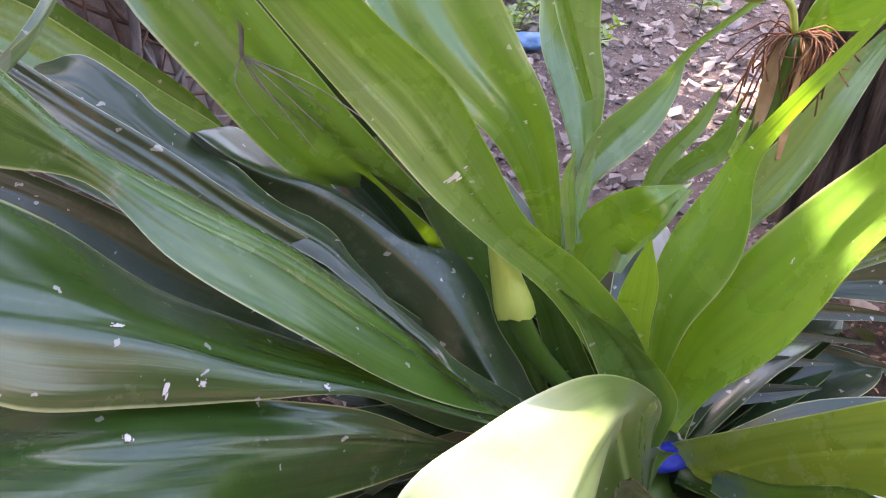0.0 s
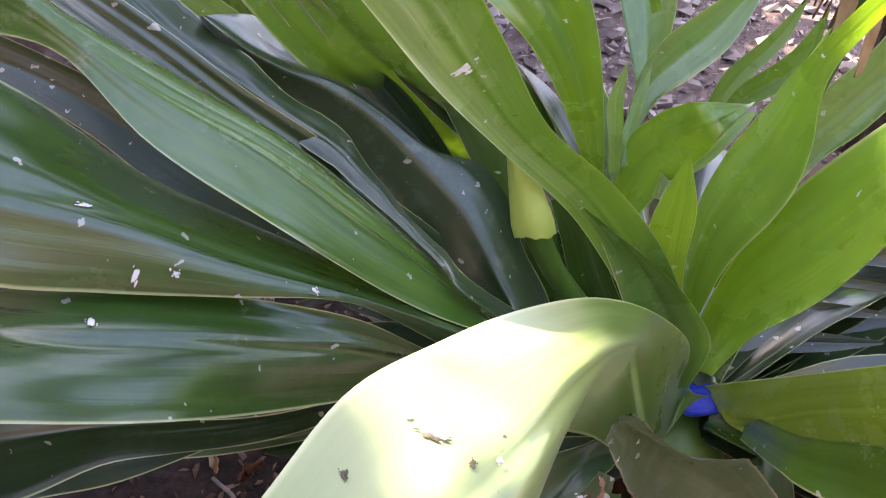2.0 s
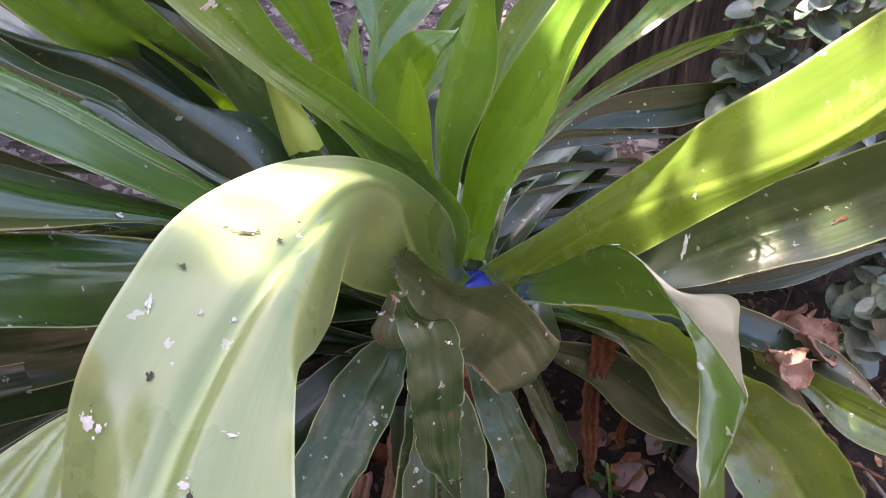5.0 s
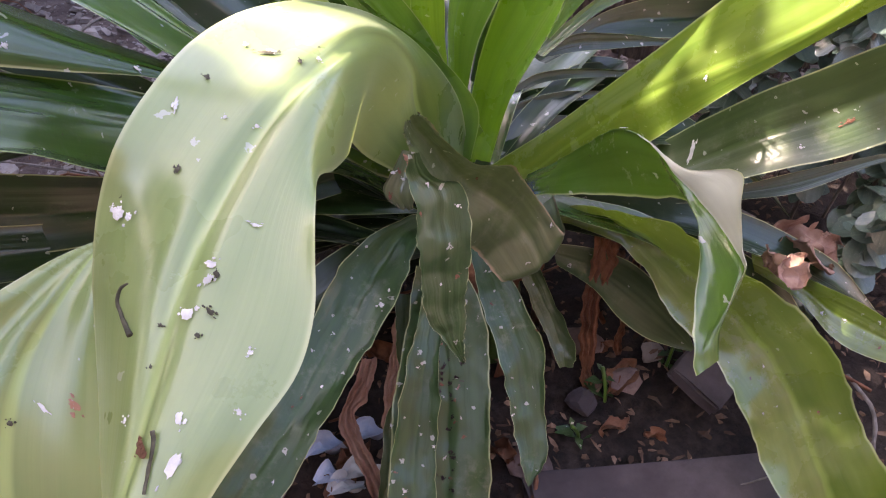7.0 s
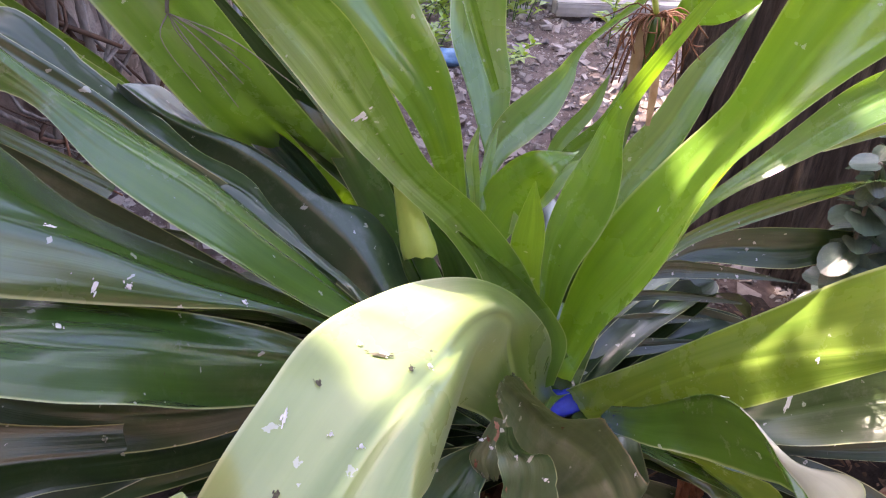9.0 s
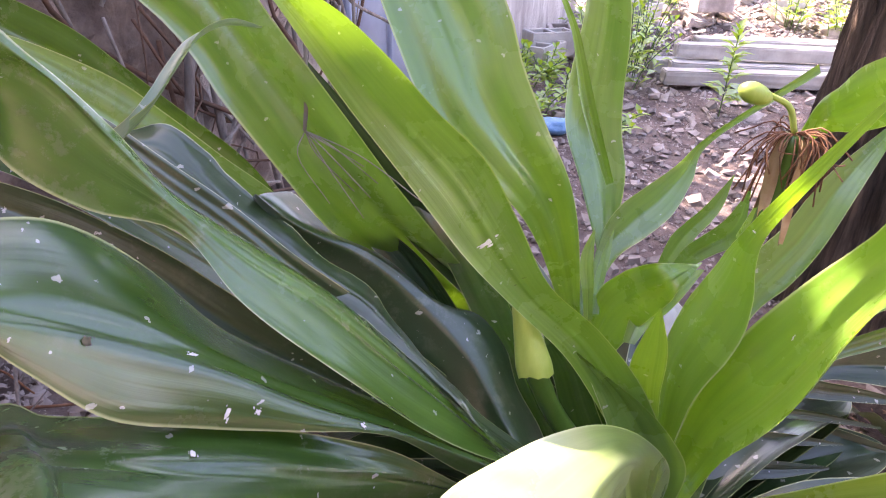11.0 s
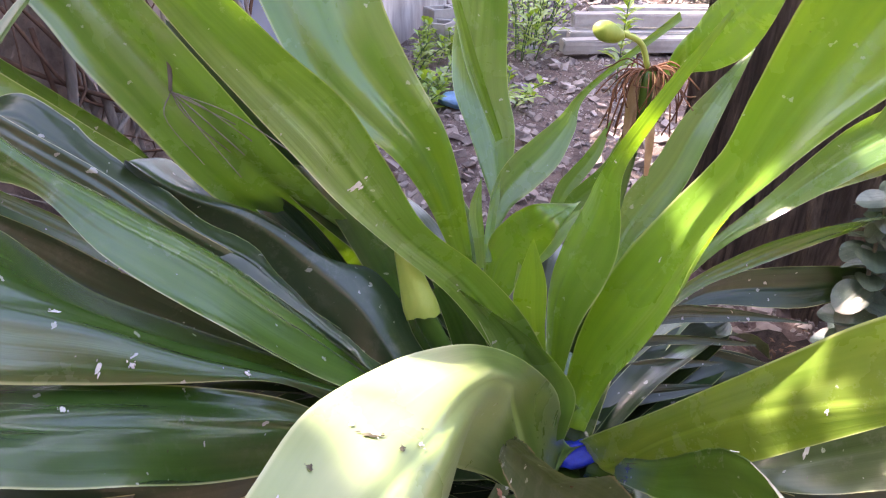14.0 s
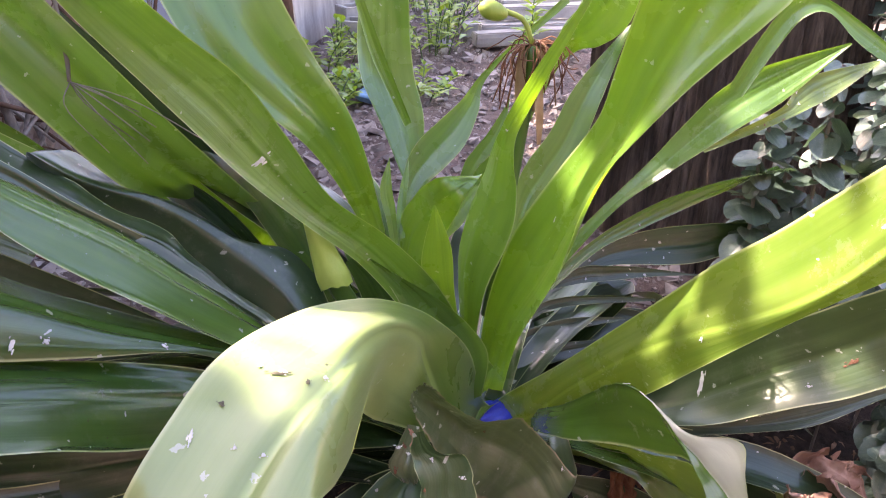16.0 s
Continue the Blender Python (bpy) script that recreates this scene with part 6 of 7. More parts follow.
def make_round_bush():
    """A shrub with paired round grey-green leaves on upright stems."""
    base = Vector((1.12, 0.30, 0))
    bush = thing("round_leaf_shrub", base, "shrub with round dusty grey-green leaves beside the trunk", "shrub")
    rng = random.Random(21)
    stems = [((0.98, 0.36), (0.90, 0.36), 0.74), ((1.05, 0.33), (1.00, 0.33), 0.92), ((1.16, 0.26), (1.10, 0.25), 0.98), ((1.25, 0.20), (1.22, 0.12), 0.8), ((1.14, 0.10), (1.14, 0.0), 0.55), ((1.2, 0.4), (1.2, 0.42), 1.1), ((1.05, 0.02), (1.02, -0.06), 0.42), ((1.1, 0.45), (1.02, 0.44), 0.85), ((1.22, 0.32), (1.16, 0.34), 1.0), ((1.3, 0.3), (1.3, 0.26), 1.05), ((1.0, 0.42), (0.95, 0.42), 0.8), ((1.3, 0.45), (1.28, 0.5), 1.15)]
    bmr = bmesh.new()
    uvl = bmr.loops.layers.uv.new("UVMap")
    centre = bmr.verts.new((0.45, 0, -0.07))
    rings = []
    for f in (0.55, 1.0):
        ring = []
        for k in range(16):
            a = k * math.tau / 16
            r = f * (0.56 + 0.03 * math.sin(3 * a + 1) + 0.05 * math.cos(a))
            ring.append(bmr.verts.new((0.45 + r * math.cos(a), r * 0.95 * math.sin(a), -0.07 + 0.13 * f * f * abs(math.sin(a)) + 0.02 * f * math.sin(5 * a))))
        rings.append(ring)
    for k in range(16):
        bmr.faces.new((centre, rings[0][k], rings[0][(k + 1) % 16]))
        bmr.faces.new((rings[0][k], rings[1][k], rings[1][(k + 1) % 16], rings[0][(k + 1) % 16]))
    for f in bmr.faces:
        f.smooth = True
        for lp in f.loops:
            lp[uvl].uv = (lp.vert.co.y * 0.82 + 0.5, lp.vert.co.x * 0.1)
    me = bpy.data.meshes.new("leaf")
    bmr.to_mesh(me)
    bmr.free()
    me.materials.append(M_SPRIG)
    for s, (b0, b1, h) in enumerate(stems):
        p = curve_pts([(b0[0] - base.x, b0[1] - base.y, 0), (b0[0] * 0.5 + b1[0] * 0.5 - base.x, b0[1] * 0.5 + b1[1] * 0.5 - base.y, h * 0.5), (b1[0] - base.x, b1[1] - base.y, h)], 30)
        part("stem", tube(p, 0.004, 6), M_TWIG, bush)
        step = 0
        for i in range(5, 30):
            for k in (0, 1):
                a = step * 1.3 + k * math.pi + rng.uniform(-0.4, 0.4)
                size = rng.uniform(0.045, 0.07) * (0.65 if i > 26 else 1)
                ob = new("leaf", me)
                ob.parent = bush
                ob.matrix_local = Matrix.Translation(p[i]) @ Matrix.Rotation(a, 4, "Z") @ Matrix.Rotation(rng.uniform(0.1, 1.15), 4, "Y") @ Matrix.Rotation(rng.uniform(-0.4, 0.4), 4, "X") @ Matrix.Diagonal((size, size, size, 1))
            step += 1
    return bush


SHRUB = make_round_bush()
for x, y, a, k in ((1.75, 0.55, 1.2, 1.15), (2.1, 1.1, 2.6, 1.3), (1.55, -0.05, 4.1, 0.8), (2.5, 0.7, 0.4, 1.3)):
    more = copy_thing(SHRUB, pose(x, y, 0, 0, 0, math.degrees(a)))
    more.scale = (k, k, k)


def make_twigs():
    """Grey roots and vines against the wall, a hanging twig over the leaves."""
    runs = [[(-0.45, 2.3), (-0.30, 1.6), (-0.28, 1.1), (-0.15, 0.5), (0.0, 0.0)], [(-0.7, 1.5), (-0.4, 1.35), (-0.25, 1.5), (-0.2, 2.3)], [(-0.2, 1.75), (0.1, 1.25), (0.45, 0.6), (0.6, 0.1)],
            [(-0.15, 1.9), (0.2, 1.2), (0.5, 0.7), (0.6, 0.3)], [(-0.4, 1.4), (-0.2, 0.9), (0.1, 0.5), (0.3, 0.0)], [(-0.9, 1.7), (-0.6, 1.3), (-0.5, 0.8), (-0.6, 0.0)], [(-0.6, 2.0), (-0.35, 1.2), (-0.4, 0.6), (-0.3, 0.0)],
            [(-1.6, 1.2), (-1.0, 1.1), (-0.5, 1.2), (-0.2, 1.3)], [(0.0, 1.6), (0.15, 1.0), (0.2, 0.4), (0.1, 0.0)]]
    rng = random.Random(3)
    for k, r in enumerate(runs):
        pts = [on_wall(s + rng.uniform(-0.03, 0.03), z, 0.07 + rng.uniform(0, 0.10)) for s, z in r]
        tagged(finish("vine", tube(curve_pts(pts, 22), rng.choice([0.006, 0.010, 0.017]), 7, jitter=0.15, seed=k), M_TWIG), "bare grey woody vine against the plastered wall", "vine", "vines on the wall")
    for k in range(64):
        s0 = rng.uniform(-2.4, 0.6)
        z0 = rng.uniform(0.7, 1.9) if s0 > -0.3 else rng.uniform(0.5, 1.3)
        pts = [on_wall(s0 + rng.uniform(-0.1, 0.25) * i, max(0.0, z0 - 0.28 * i + rng.uniform(-0.1, 0.1)), 0.06 + rng.uniform(0, 0.12)) for i in range(4)]
        tagged(finish("vine", tube(curve_pts(pts, 14), rng.choice([0.003, 0.004, 0.006, 0.009]), 5, jitter=0.15, seed=k), M_TWIG if k % 3 else M_RUST), "thin bare vine against the wall", "vine", "vines on the wall")
    tw = thing("twig", (-0.22, 0.205, 1.068), "thin dry grey twig with hanging fibres resting on the leaves", "twig")
    inv = Vector(tw.location)
    main = [(-0.206, 0.192, 1.171), (-0.217, 0.203, 1.106), (-0.22, 0.205, 1.068), (-0.223, 0.206, 1.029), (-0.225, 0.199, 0.995)]
    part("stem", tube([tuple(Vector(p) - inv) for p in curve_pts(main, 16)], 0.0026, 7, jitter=0.25), M_TWIG, tw)
    for k in range(7):
        e = Vector((-0.225, 0.199, 0.995))
        q = e + Vector((rng.uniform(0.0, 0.15), rng.uniform(-0.03, 0.03), -rng.uniform(0.04, 0.13)))
        mid = (e + q) / 2 + Vector((rng.uniform(-0.02, 0.02), -0.02, 0.02))
        part("fibre", tube([tuple(Vector(p) - inv) for p in curve_pts([e, mid, q], 10)], 0.0008, 4), M_TWIG, tw)


make_twigs()


def make_tangle():
    """Dry bare stems on the ground between the plant and the wall."""
    rng = random.Random(91)
    bm = tube(curve_pts([(-1.25, 0.95, 0.46), (-1.02, 0.78, 0.26), (-0.78, 0.62, 0.06)], 14), [0.014] * 14, 8, jitter=0.12)
    tagged(finish("dead_branch", bm, M_TWIG), "pale grey dead branch leaning on the ground", "branch")
    for k in range(46):
        x, y = rng.uniform(-1.5, -0.45), rng.uniform(0.35, 1.7)
        a = rng.uniform(0, 6.3)
        ln = rng.uniform(0.15, 0.45)
        p = [(x, y, 0.02 + rng.uniform(0, 0.05)), (x + ln * 0.4 * math.cos(a), y + ln * 0.4 * math.sin(a), rng.uniform(0.05, 0.22)), (x + ln * math.cos(a + 0.4), y + ln * math.sin(a + 0.4), 0.01 + rng.uniform(0, 0.12))]
        tagged(finish("fallen_twig", tube(curve_pts(p, 10), rng.choice([0.002, 0.003, 0.005]), 5, jitter=0.2, seed=k), M_TWIG if k % 3 else M_DEAD), "thin dry bare twig lying on the soil", "twig", "twigs on the ground")


make_tangle()


def make_main_vine():
    """The woody old stem at the corner of the block panel, with its forks."""
    base = on_wall(-0.40, 0.0, 0.06)
    vine = thing("woody_vine", base, "thick grey woody vine stem forking against the wall", "vine")
    runs = [((-0.2, 1.75), (-0.272, 1.408), (-0.32, 1.3), (-0.379, 1.216), (-0.452, 1.135), 0.024), ((-0.452, 1.135), (-0.347, 1.106), (-0.359, 1.01), (-0.388, 0.916), (-0.43, 0.4), (-0.4, -0.03), 0.016),
            ((-0.452, 1.135), (-0.541, 1.125), (-0.64, 1.06), (-0.75, 0.9), 0.011), ((-0.32, 1.3), (-0.389, 1.284), (-0.535, 1.214), (-0.65, 1.156), (-0.9, 1.05), 0.009),
            ((-0.1, 1.42), (0.042, 1.188), (0.324, 0.925), (0.659, 0.599), (0.75, 0.2), (0.78, -0.03), 0.013), ((-0.388, 0.916), (-0.345, 0.774), (-0.24, 0.579), (-0.2, 0.2), (-0.16, -0.03), 0.010)]
    for k, (*way, r) in enumerate(runs):
        pts = curve_pts([tuple(on_wall(s, z, 0.075 + 0.01 * math.sin(3 * i + k)) - base) for i, (s, z) in enumerate(way)], 26)
        part("stem", tube(pts, [r * (1 + 0.16 * math.sin(i * 1.9 + k)) * (1 - 0.012 * i) for i in range(26)], 9, jitter=0.14, seed=k), M_TWIG, vine)


make_main_vine()


def make_climber():
    """Small-leaved yellow-green stems hanging over the gate's top."""
    rng = random.Random(64)
    base = on_wall(1.25, 1.75, 0.05)
    cl = thing("climber", base, "yellow-green small-leaved climber hanging over the gate", "climbing plant")
    bm = bmesh.new()
    uvl = bm.loops.layers.uv.new("UVMap")
    for s in range(16):
        x0 = rng.uniform(-0.45, 0.55)
        top = WALLD * x0 + Vector((0, 0, rng.uniform(-0.1, 0.05)))
        end = top + WALLD * rng.uniform(-0.1, 0.1) + WALLN * rng.uniform(0.02, 0.12) - Vector((0, 0, rng.uniform(0.18, 0.42)))
        pts = curve_pts([tuple(top), tuple((top + end) / 2 + WALLN * 0.05), tuple(end)], 9)
        part("stem", tube(pts, 0.003, 4), M_STALK, cl)
        for p in pts:
            for k in range(3):
                d = Vector((rng.uniform(-1, 1), rng.uniform(-1, 1), rng.uniform(-1, 0.3))).normalized()
                ln = rng.uniform(0.025, 0.05)
                sd = d.cross(Vector((0, 0, 1))).normalized() * ln * 0.3
                q = Vector(p)
                v = [bm.verts.new(u) for u in (q, q + d * ln * 0.5 + sd, q + d * ln, q + d * ln * 0.5 - sd)]
                f = bm.faces.new(v)
                for lp in f.loops:
                    lp[uvl].uv = (0.4, 0.3)
    part("foliage", bm, M_WEED, cl)


make_climber()


# ---- rubble yard ----
def make_rubble():
    rng = random.Random(8)
    for k in range(46):
        y = rng.uniform(1.2, 9.0)
        x = rng.uniform(0.0 + 0.36 * (y - 2.4), 1.0 + 0.62 * y)
        if abs(x - 1.46) < 0.55 and abs(y - 1.52) < 0.55:
            continue
        r = rng.uniform(0.035, 0.085) * (1.5 if y > 6 else 1)
        bm = stone_mesh(r, 100 + k, 0.5)
        bm.transform(Matrix.Translation((x, y, ground_height(x, y) + r * 0.2)) @ Euler((rng.uniform(-0.2, 0.2), rng.uniform(-0.2, 0.2), rng.uniform(0, 6))).to_matrix().to_4x4())
        tagged(finish("stone", bm, M_STONE if k % 3 else M_CONCRETE, False), "broken pale stone lying on bare soil", "stone", "stones in the yard")
    beams = [(1.35, 2.9, 4.45, 0.06, 0.03), (1.45, 3.0, 4.62, 0.075, -0.02), (1.35, 2.9, 4.80, 0.06, 0.02), (1.6, 3.1, 5.0, 0.07, 0.05), (1.5, 3.0, 4.72, 0.19, -0.04), (1.9, 3.2, 5.25, 0.08, 0.1), (1.7, 3.05, 4.95, 0.20, 0.0)]
    for k, (x0, x1, y, z, turn) in enumerate(beams):
        bm = box(bmesh.new(), (x1 - x0, 0.14, 0.10), Matrix.Translation(((x0 + x1) / 2, y, z)) @ Matrix.Rotation(turn, 4, "Z"), 0.008, 0.004, k, 2)
        tagged(finish("concrete_post", bm, M_CONCRETE, False), "weathered pale concrete post lying in a stack", "concrete post", "stacked posts")
    blocks = [(2.3, 6.6, 0.28, 0.2), (0.55, 4.95, 0.16, 0.4), (0.75, 5.2, 0.15, 0.1), (2.9, 7.6, 0.5, 0.7), (3.6, 7.2, 0.45, 0.3), (1.6, 6.4, 0.2, 0.9), (4.2, 8.2, 0.7, 0.5), (0.5, 4.75, 0.1, 1.0)]
    for k, (x, y, z, a) in enumerate(blocks):
        bm = bmesh.new()
        m = Matrix.Translation((x, y, z)) @ Matrix.Rotation(a, 4, "Z") @ Matrix.Rotation(0.15 * (k % 3 - 1), 4, "X")
        for dx in (-0.17, 0, 0.17):
            box(bm, (0.04, 0.19, 0.19), m @ Matrix.Translation((dx, 0, 0)), 0.004, 0.002, k)
        for dy in (-0.08, 0.08):
            box(bm, (0.38, 0.035, 0.188), m @ Matrix.Translation((0, dy, 0)), 0.004, 0.002, k + 5)
        tagged(finish("hollow_block", bm, M_CONCRETE if k % 2 else M_STONE, False), "broken hollow concrete block on the rubble", "concrete block", "blocks in the rubble")
    for k in range(90):
        y = rng.uniform(6.4, 11.5)
        x = rng.uniform(1.2, 2.0 + 0.5 * y)
        bm = box(bmesh.new(), (rng.uniform(0.15, 0.42), rng.uniform(0.1, 0.3), rng.uniform(0.04, 0.12)), Matrix.Translation((x, y, ground_height(x, y) + 0.05)) @ Euler((rng.uniform(-0.5, 0.5), rng.uniform(-0.5, 0.5), rng.uniform(0, 6))).to_matrix().to_4x4(), 0.01, 0.012, k, 1)
        tagged(finish("rubble_slab", bm, (M_STONE, M_CONCRETE, M_BLOCK, M_STONE)[k % 4], False), "tilted broken masonry slab in the rubble heap", "rubble", "rubble heap")
    bm = bmesh.new()
    bmesh.ops.create_icosphere(bm, subdivisions=3, radius=0.09)
    for v in bm.verts:
        v.co *= 1 + 0.35 * noise.noise(v.co * 18)
        v.co.z *= 0.5
        v.co.x *= 1.3
    bm.transform(Matrix.Translation((0.46, 3.28, 0.02)))
    tagged(finish("plastic_bag", bm, M_BAGFAR), "light blue crumpled plastic bag lying on soil", "bag")
    bm = bmesh.new()
    bmesh.ops.create_icosphere(bm, subdivisions=3, radius=0.06)
    for v in bm.verts:
        v.co *= 1 + 0.35 * noise.noise(v.co * 22)
        v.co.z *= 0.4
    bm.transform(Matrix.Translation((0.62, 3.05, 0.02)))
    tagged(finish("plastic_scrap", bm, M_WHITE), "white crumpled plastic scrap lying on soil", "litter")


make_rubble()


def weed(x, y, h, leaves, spread, seed, label, material=M_WEED, size=0.05):
    rng = random.Random(seed)
    z0 = ground_height(x, y)
    w = thing("weed", (x, y, z0), label, "weed", "weeds in the yard")
    bm = bmesh.new()
    uvl = bm.loops.layers.uv.new("UVMap")
    for s in range(max(1, int(spread * 14))):
        a0 = rng.uniform(0, 6.3)
        top = Vector((math.cos(a0) * spread * rng.random(), math.sin(a0) * spread * rng.random(), h * rng.uniform(0.6, 1)))
        part("stem", tube(curve_pts([(top.x * 0.3, top.y * 0.3, -0.02), tuple(top * 0.5), tuple(top)], 7), 0.004, 5), M_STALK, w)
        for k in range(leaves):
            f = 0.15 + 0.85 * k / leaves
            a = k * 2.4 + rng.uniform(-0.4, 0.4)
            p = Vector((top.x * (0.3 + 0.7 * f), top.y * (0.3 + 0.7 * f), top.z * f))
            d = Vector((math.cos(a), math.sin(a), rng.uniform(0.1, 0.7) + (0.8 if f > 0.85 else 0))).normalized()
            ln = size * rng.uniform(0.7, 1.4) * (1.25 - 0.5 * f)
            sd = d.cross(Vector((0, 0, 1))).normalized() * ln * 0.24
            up = Vector((0, 0, 0.12 * ln))
            pts = [p, p + d * ln * 0.45 + sd + up, p + d * ln - up, p + d * ln * 0.45 - sd + up, p + d * ln * 0.5]
            v = [bm.verts.new(q) for q in pts]
            for tri in ((v[0], v[1], v[4]), (v[1], v[2], v[4]), (v[2], v[3], v[4]), (v[3], v[0], v[4])):
                fc = bm.faces.new(tri)
                for lp in fc.loops:
                    lp[uvl].uv = (0.5 if lp.vert in (v[0], v[2], v[4]) else 0.2, 0.3)
    part("foliage", bm, material, w)


weed(1.57, 3.76, 0.80, 40, 0.06, 1, "upright light green weed with pointed leaves in rubble", size=0.13)
SPOTS = [(0.15, 3.9, 0.2), (0.3, 4.2, 0.25), (0.5, 4.45, 0.2), (1.0, 4.3, 0.4), (1.15, 4.6, 0.5), (1.3, 5.0, 0.45), (0.9, 5.1, 0.4), (0.05, 3.5, 0.16), (0.35, 3.6, 0.15), (1.45, 5.6, 0.5), (1.2, 5.9, 0.5), (3.1, 6.6, 0.6), (3.5, 6.3, 0.5), (0.75, 3.35, 0.12), (0.6, 4.05, 0.2), (0.2, 3.2, 0.14), (2.0, 7.0, 0.7), (1.6, 7.6, 0.8)]
for k, (x, y, h) in enumerate(SPOTS):
    weed(x, y, h * 1.3, 16, 0.3 + h * 0.4, 30 + k, "low bushy light green weed growing in rubble", size=0.085)
for k in range(5):
    weed(-0.55 + 0.12 * k + 0.379 * k * 0.3, 3.2 + 0.28 * k, 0.1, 7, 0.1, 60 + k, "small green weed at the foot of the wall", size=0.05)


# ---- litter under the lily ----
M_FLAKE = plain("litter_flake", (0.16, 0.09, 0.06), (0.34, 0.23, 0.17), 60, 0.9, 0.001, vary=0.9)

def make_litter():
    rng = random.Random(17)
    verts, faces = [], []
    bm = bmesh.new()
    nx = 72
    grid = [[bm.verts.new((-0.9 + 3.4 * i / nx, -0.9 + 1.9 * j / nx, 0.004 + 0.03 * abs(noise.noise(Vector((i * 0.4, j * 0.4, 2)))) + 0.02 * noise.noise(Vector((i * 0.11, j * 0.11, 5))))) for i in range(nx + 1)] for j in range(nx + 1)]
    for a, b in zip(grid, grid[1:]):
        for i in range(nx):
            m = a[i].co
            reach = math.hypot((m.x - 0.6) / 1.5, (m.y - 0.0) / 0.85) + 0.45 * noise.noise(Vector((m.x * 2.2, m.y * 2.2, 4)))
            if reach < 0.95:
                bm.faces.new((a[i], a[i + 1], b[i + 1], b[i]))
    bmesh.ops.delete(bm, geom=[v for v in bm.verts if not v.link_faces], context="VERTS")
    tagged(finish("litter_bed", bm, M_DIRT_SHADE), "dark brown leaf litter under the lily", "leaf litter", kind="stuff")
    for k in range(4200):
        x, y = rng.uniform(-0.9, 1.4), rng.uniform(-0.85, 0.9)
        a, ln, w = rng.uniform(0, 6.3), rng.uniform(0.006, 0.034), rng.uniform(0.0015, 0.007)
        z = 0.018 + rng.uniform(0, 0.03)
        tilt = rng.uniform(-0.35, 0.35) * ln
        d, s = Vector((math.cos(a), math.sin(a), 0)), Vector((-math.sin(a), math.cos(a), 0)) * w
        p = Vector((x, y, z))
        i = len(verts)
        verts += [tuple(p - s * 0.6), tuple(p + d * ln * 0.5 - s + Vector((0, 0, 0.004))), tuple(p + d * ln + Vector((0, 0, tilt))), tuple(p + d * ln * 0.5 + s + Vector((0, 0, 0.002))), tuple(p + s * 0.6)]
        faces.append((i, i + 1, i + 2, i + 3, i + 4))
    me = bpy.data.meshes.new("litter_flakes")
    me.from_pydata(verts, [], faces)
    me.materials.append(M_FLAKE)
    tagged(new("litter_flakes", me), "bits of dry brown leaf and bark on dark litter", "leaf litter", kind="stuff")
    for k in range(22):
        x, y, a, ln = rng.uniform(-0.4, 1.1), rng.uniform(-0.6, 0.3), rng.uniform(0, 6.3), rng.uniform(0.08, 0.25)
        p = [(x, y, 0.045), (x + ln * 0.5 * math.cos(a), y + ln * 0.5 * math.sin(a), 0.06), (x + ln * math.cos(a + 0.2), y + ln * math.sin(a + 0.2), 0.045)]
        tagged(finish("fallen_twig", tube(curve_pts(p, 8), rng.choice([0.0015, 0.0025, 0.004]), 5, jitter=0.2, seed=k), M_TWIG if k % 2 else M_DEAD), "thin dry twig lying on dark litter", "twig", "twigs on the ground")
    for k in range(60):
        x, y = rng.uniform(-0.5, 1.1), rng.uniform(-0.6, 0.5)
        a = rng.uniform(0, 6.3)
        ln = rng.uniform(0.03, 0.09)
        z = rng.uniform(0.03, 0.06)
        d, s = Vector((math.cos(a), math.sin(a), 0)), Vector((-math.sin(a), math.cos(a), 0))
        w = ln * rng.uniform(0.15, 0.3)
        rows = [(x, y, z, *(s * w * 0.2)), (*(Vector((x, y, z + 0.02)) + d * ln * 0.4), *(s * w)), (*(Vector((x, y, z + 0.012)) + d * ln * 0.75), *(s * w * 0.8)), (*(Vector((x, y, z + 0.03)) + d * ln), *(s * 0.002))]
        tagged(finish("fallen_leaf", crumple(blade(rows, cup=rng.uniform(0.2, 0.9), wave=0.3, n=14, m=8, seed=k, pleat=0.12), 0.012, 45, k), M_DEAD if k % 8 else M_STRAW), "curled dry brown leaf fallen on dark litter", "fallen leaf", "fallen leaves")
    for k in range(9):
        x, y = rng.uniform(-0.5, 1.1), rng.uniform(-0.7, 0.5)
        bm = stone_mesh(rng.uniform(0.015, 0.045), 300 + k, 0.6)
        bm.transform(Matrix.Translation((x, y, 0.03)) @ Matrix.Rotation(rng.uniform(0, 6), 4, "Z"))
        tagged(finish("stone", bm, M_PINK, False), "small stone on the litter", "stone", "stones under the lily")
    curls = [((0.745, -0.135, 0.375), 0.10, 0.03, 0.9), ((0.86, -0.065, 0.33), 0.13, 0.035, -0.5), ((0.92, -0.02, 0.30), 0.09, 0.03, 0.2)]
    for k, (p, ln, w, a) in enumerate(curls):
        d, s, p = Vector((math.cos(a), math.sin(a), -0.35)), Vector((-math.sin(a), math.cos(a), 0.2)), Vector(p)
        rows = [(*(p - d * ln * 0.5), *(s * w * 0.3)), (*(p - d * ln * 0.15 + Vector((0, 0, 0.012))), *(s * w)), (*(p + d * ln * 0.2), *(s * w * 0.9)), (*(p + d * ln * 0.5), *(s * 0.003))]
        tagged(finish("dry_leaf", crumple(blade(rows, cup=0.35, wave=0.1, n=44, m=20, seed=k, pleat=0.1, folds=3, ragged=0.12), 0.03, 26, k), M_TAN), "curled pinkish-brown dry leaf caught on green leaves", "fallen leaf", "fallen leaves")
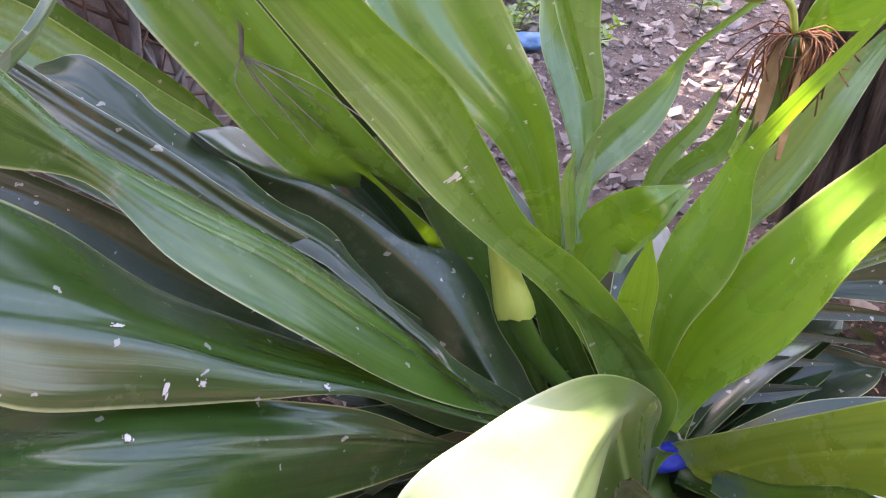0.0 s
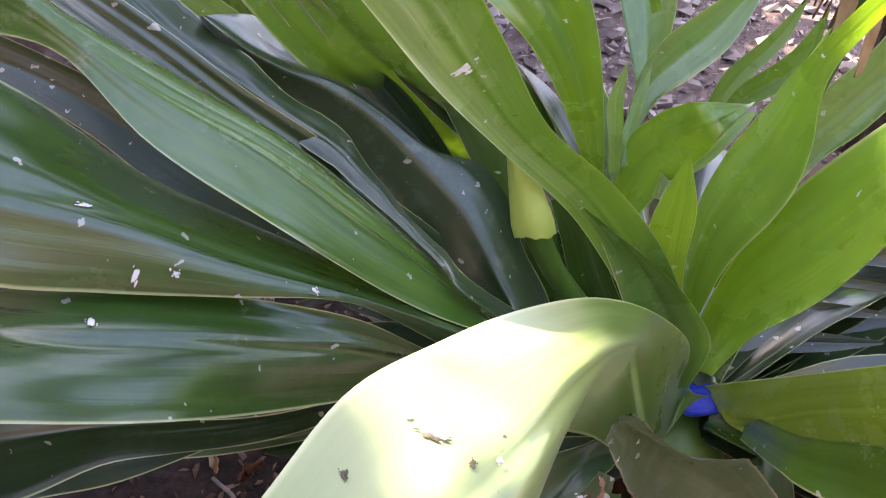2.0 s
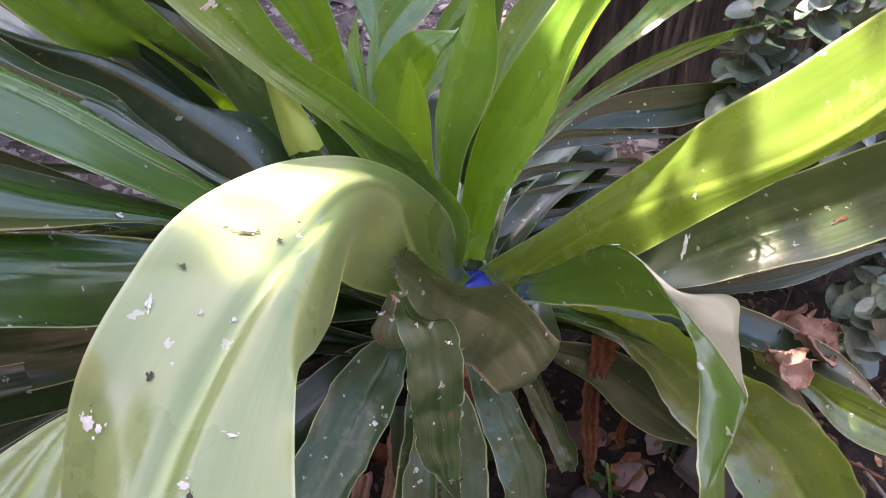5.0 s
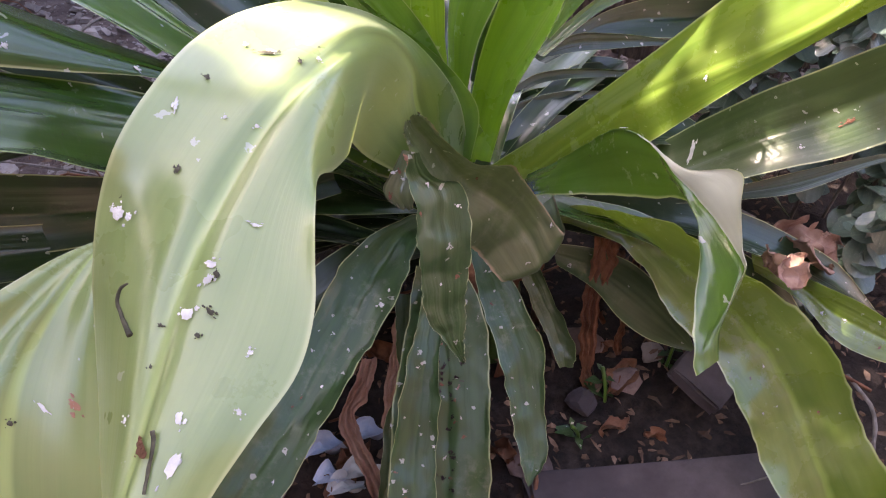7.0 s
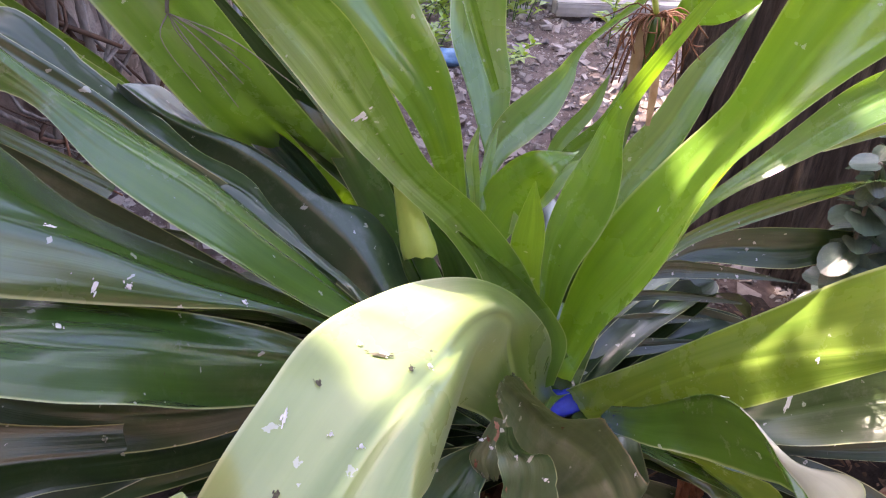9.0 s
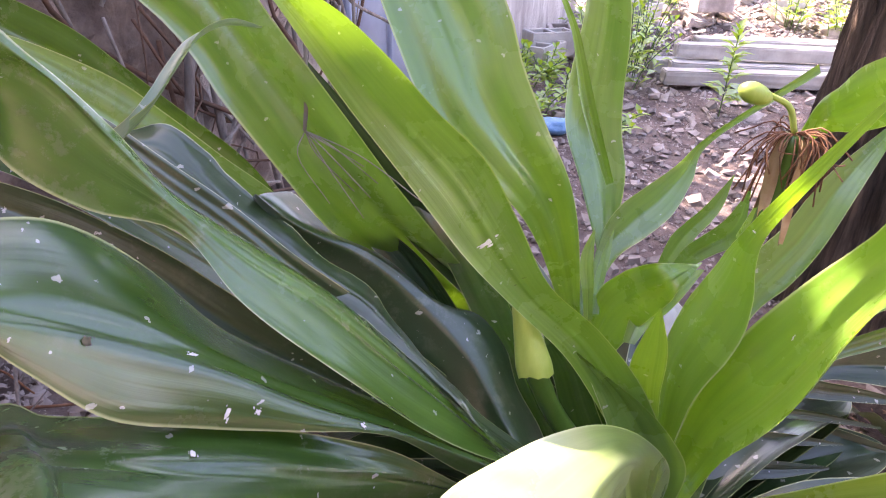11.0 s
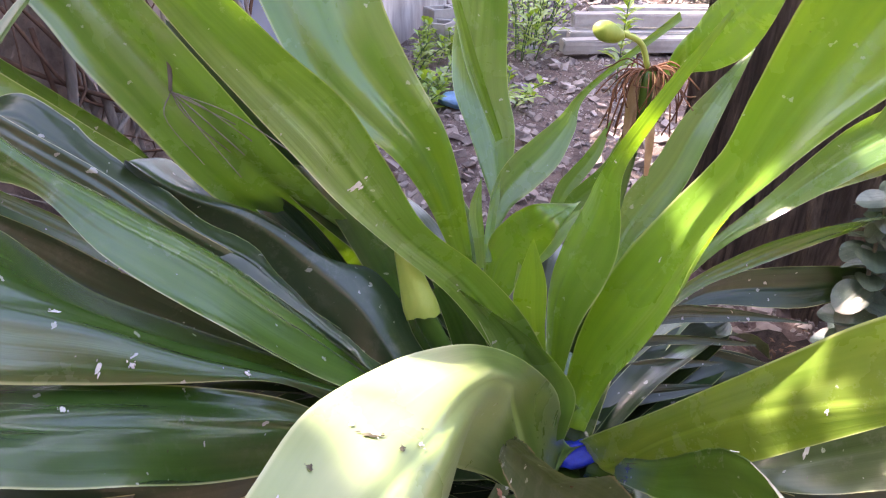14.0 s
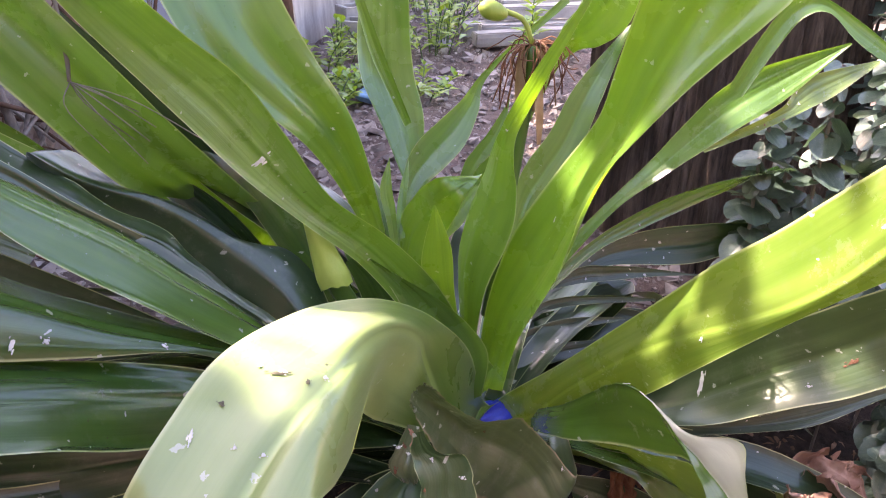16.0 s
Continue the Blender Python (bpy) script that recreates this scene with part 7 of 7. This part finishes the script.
    for k, (x, y, r) in enumerate([(-0.004, -0.118, 0.035), (0.025, -0.195, 0.03), (0.076, -0.107, 0.028), (0.052, -0.173, 0.036), (0.004, -0.172, 0.03)]):
        rows = [(x - r, y, 0.06, 0, 0.006, 0), (x - r * 0.3, y + 0.005, 0.085, 0.004, 0.016, 0.01), (x + r * 0.4, y - 0.004, 0.075, -0.004, 0.018, -0.008), (x + r, y + 0.003, 0.06, 0, 0.007, 0)]
        tagged(finish("wrapper_scrap", blade(rows, cup=0.4, wave=0.3, n=14, m=8, seed=k, pleat=0.15), M_WHITE if k % 2 else M_SCRAP), "crumpled white and pale blue plastic scrap in litter", "litter", "plastic scraps")
    for k, (x, y, z, r, mt) in enumerate([(0.52, 0.02, 0.05, 0.05, M_PINK), (0.58, -0.08, 0.04, 0.035, M_PINK), (0.66, -0.02, 0.03, 0.03, M_STONE), (0.48, -0.10, 0.03, 0.03, M_TILE)]):
        bm = stone_mesh(r, 500 + k, 0.7)
        bm.transform(Matrix.Translation((x, y, z)))
        tagged(finish("stone", bm, mt, False), "dusty pinkish stone on the dark litter", "stone", "stones under the lily")
    bm = box(bmesh.new(), (0.14, 0.11, 0.03), Matrix.Translation((0.74, -0.10, 0.05)) @ Euler((0.25, 0.1, 0.6)).to_matrix().to_4x4(), 0.004, 0.002, 4, 2)
    tagged(finish("broken_tile", bm, M_TILE, False), "broken purple-brown tile lying in the litter", "tile")
    bm = box(bmesh.new(), (0.62, 0.16, 0.07), Matrix.Translation((0.62, -0.34, 0.02)) @ Matrix.Rotation(-0.12, 4, "Z"), 0.008, 0.003, 2, 3)
    tagged(finish("edging_stone", bm, M_TILE, False), "dark purple-brown edging stone half sunk in litter", "edging stone")


make_litter()


def make_low_weeds():
    """Little green weeds that sprout through the litter."""
    for k, (x, y) in enumerate(((0.538, -0.116), (0.47, -0.157), (0.679, -0.059), (0.994, -0.195))):
        weed(x, y, 0.09, 7, 0.08, 80 + k, "tiny green weed sprouting through dark litter", M_LOW, 0.035)


make_low_weeds()
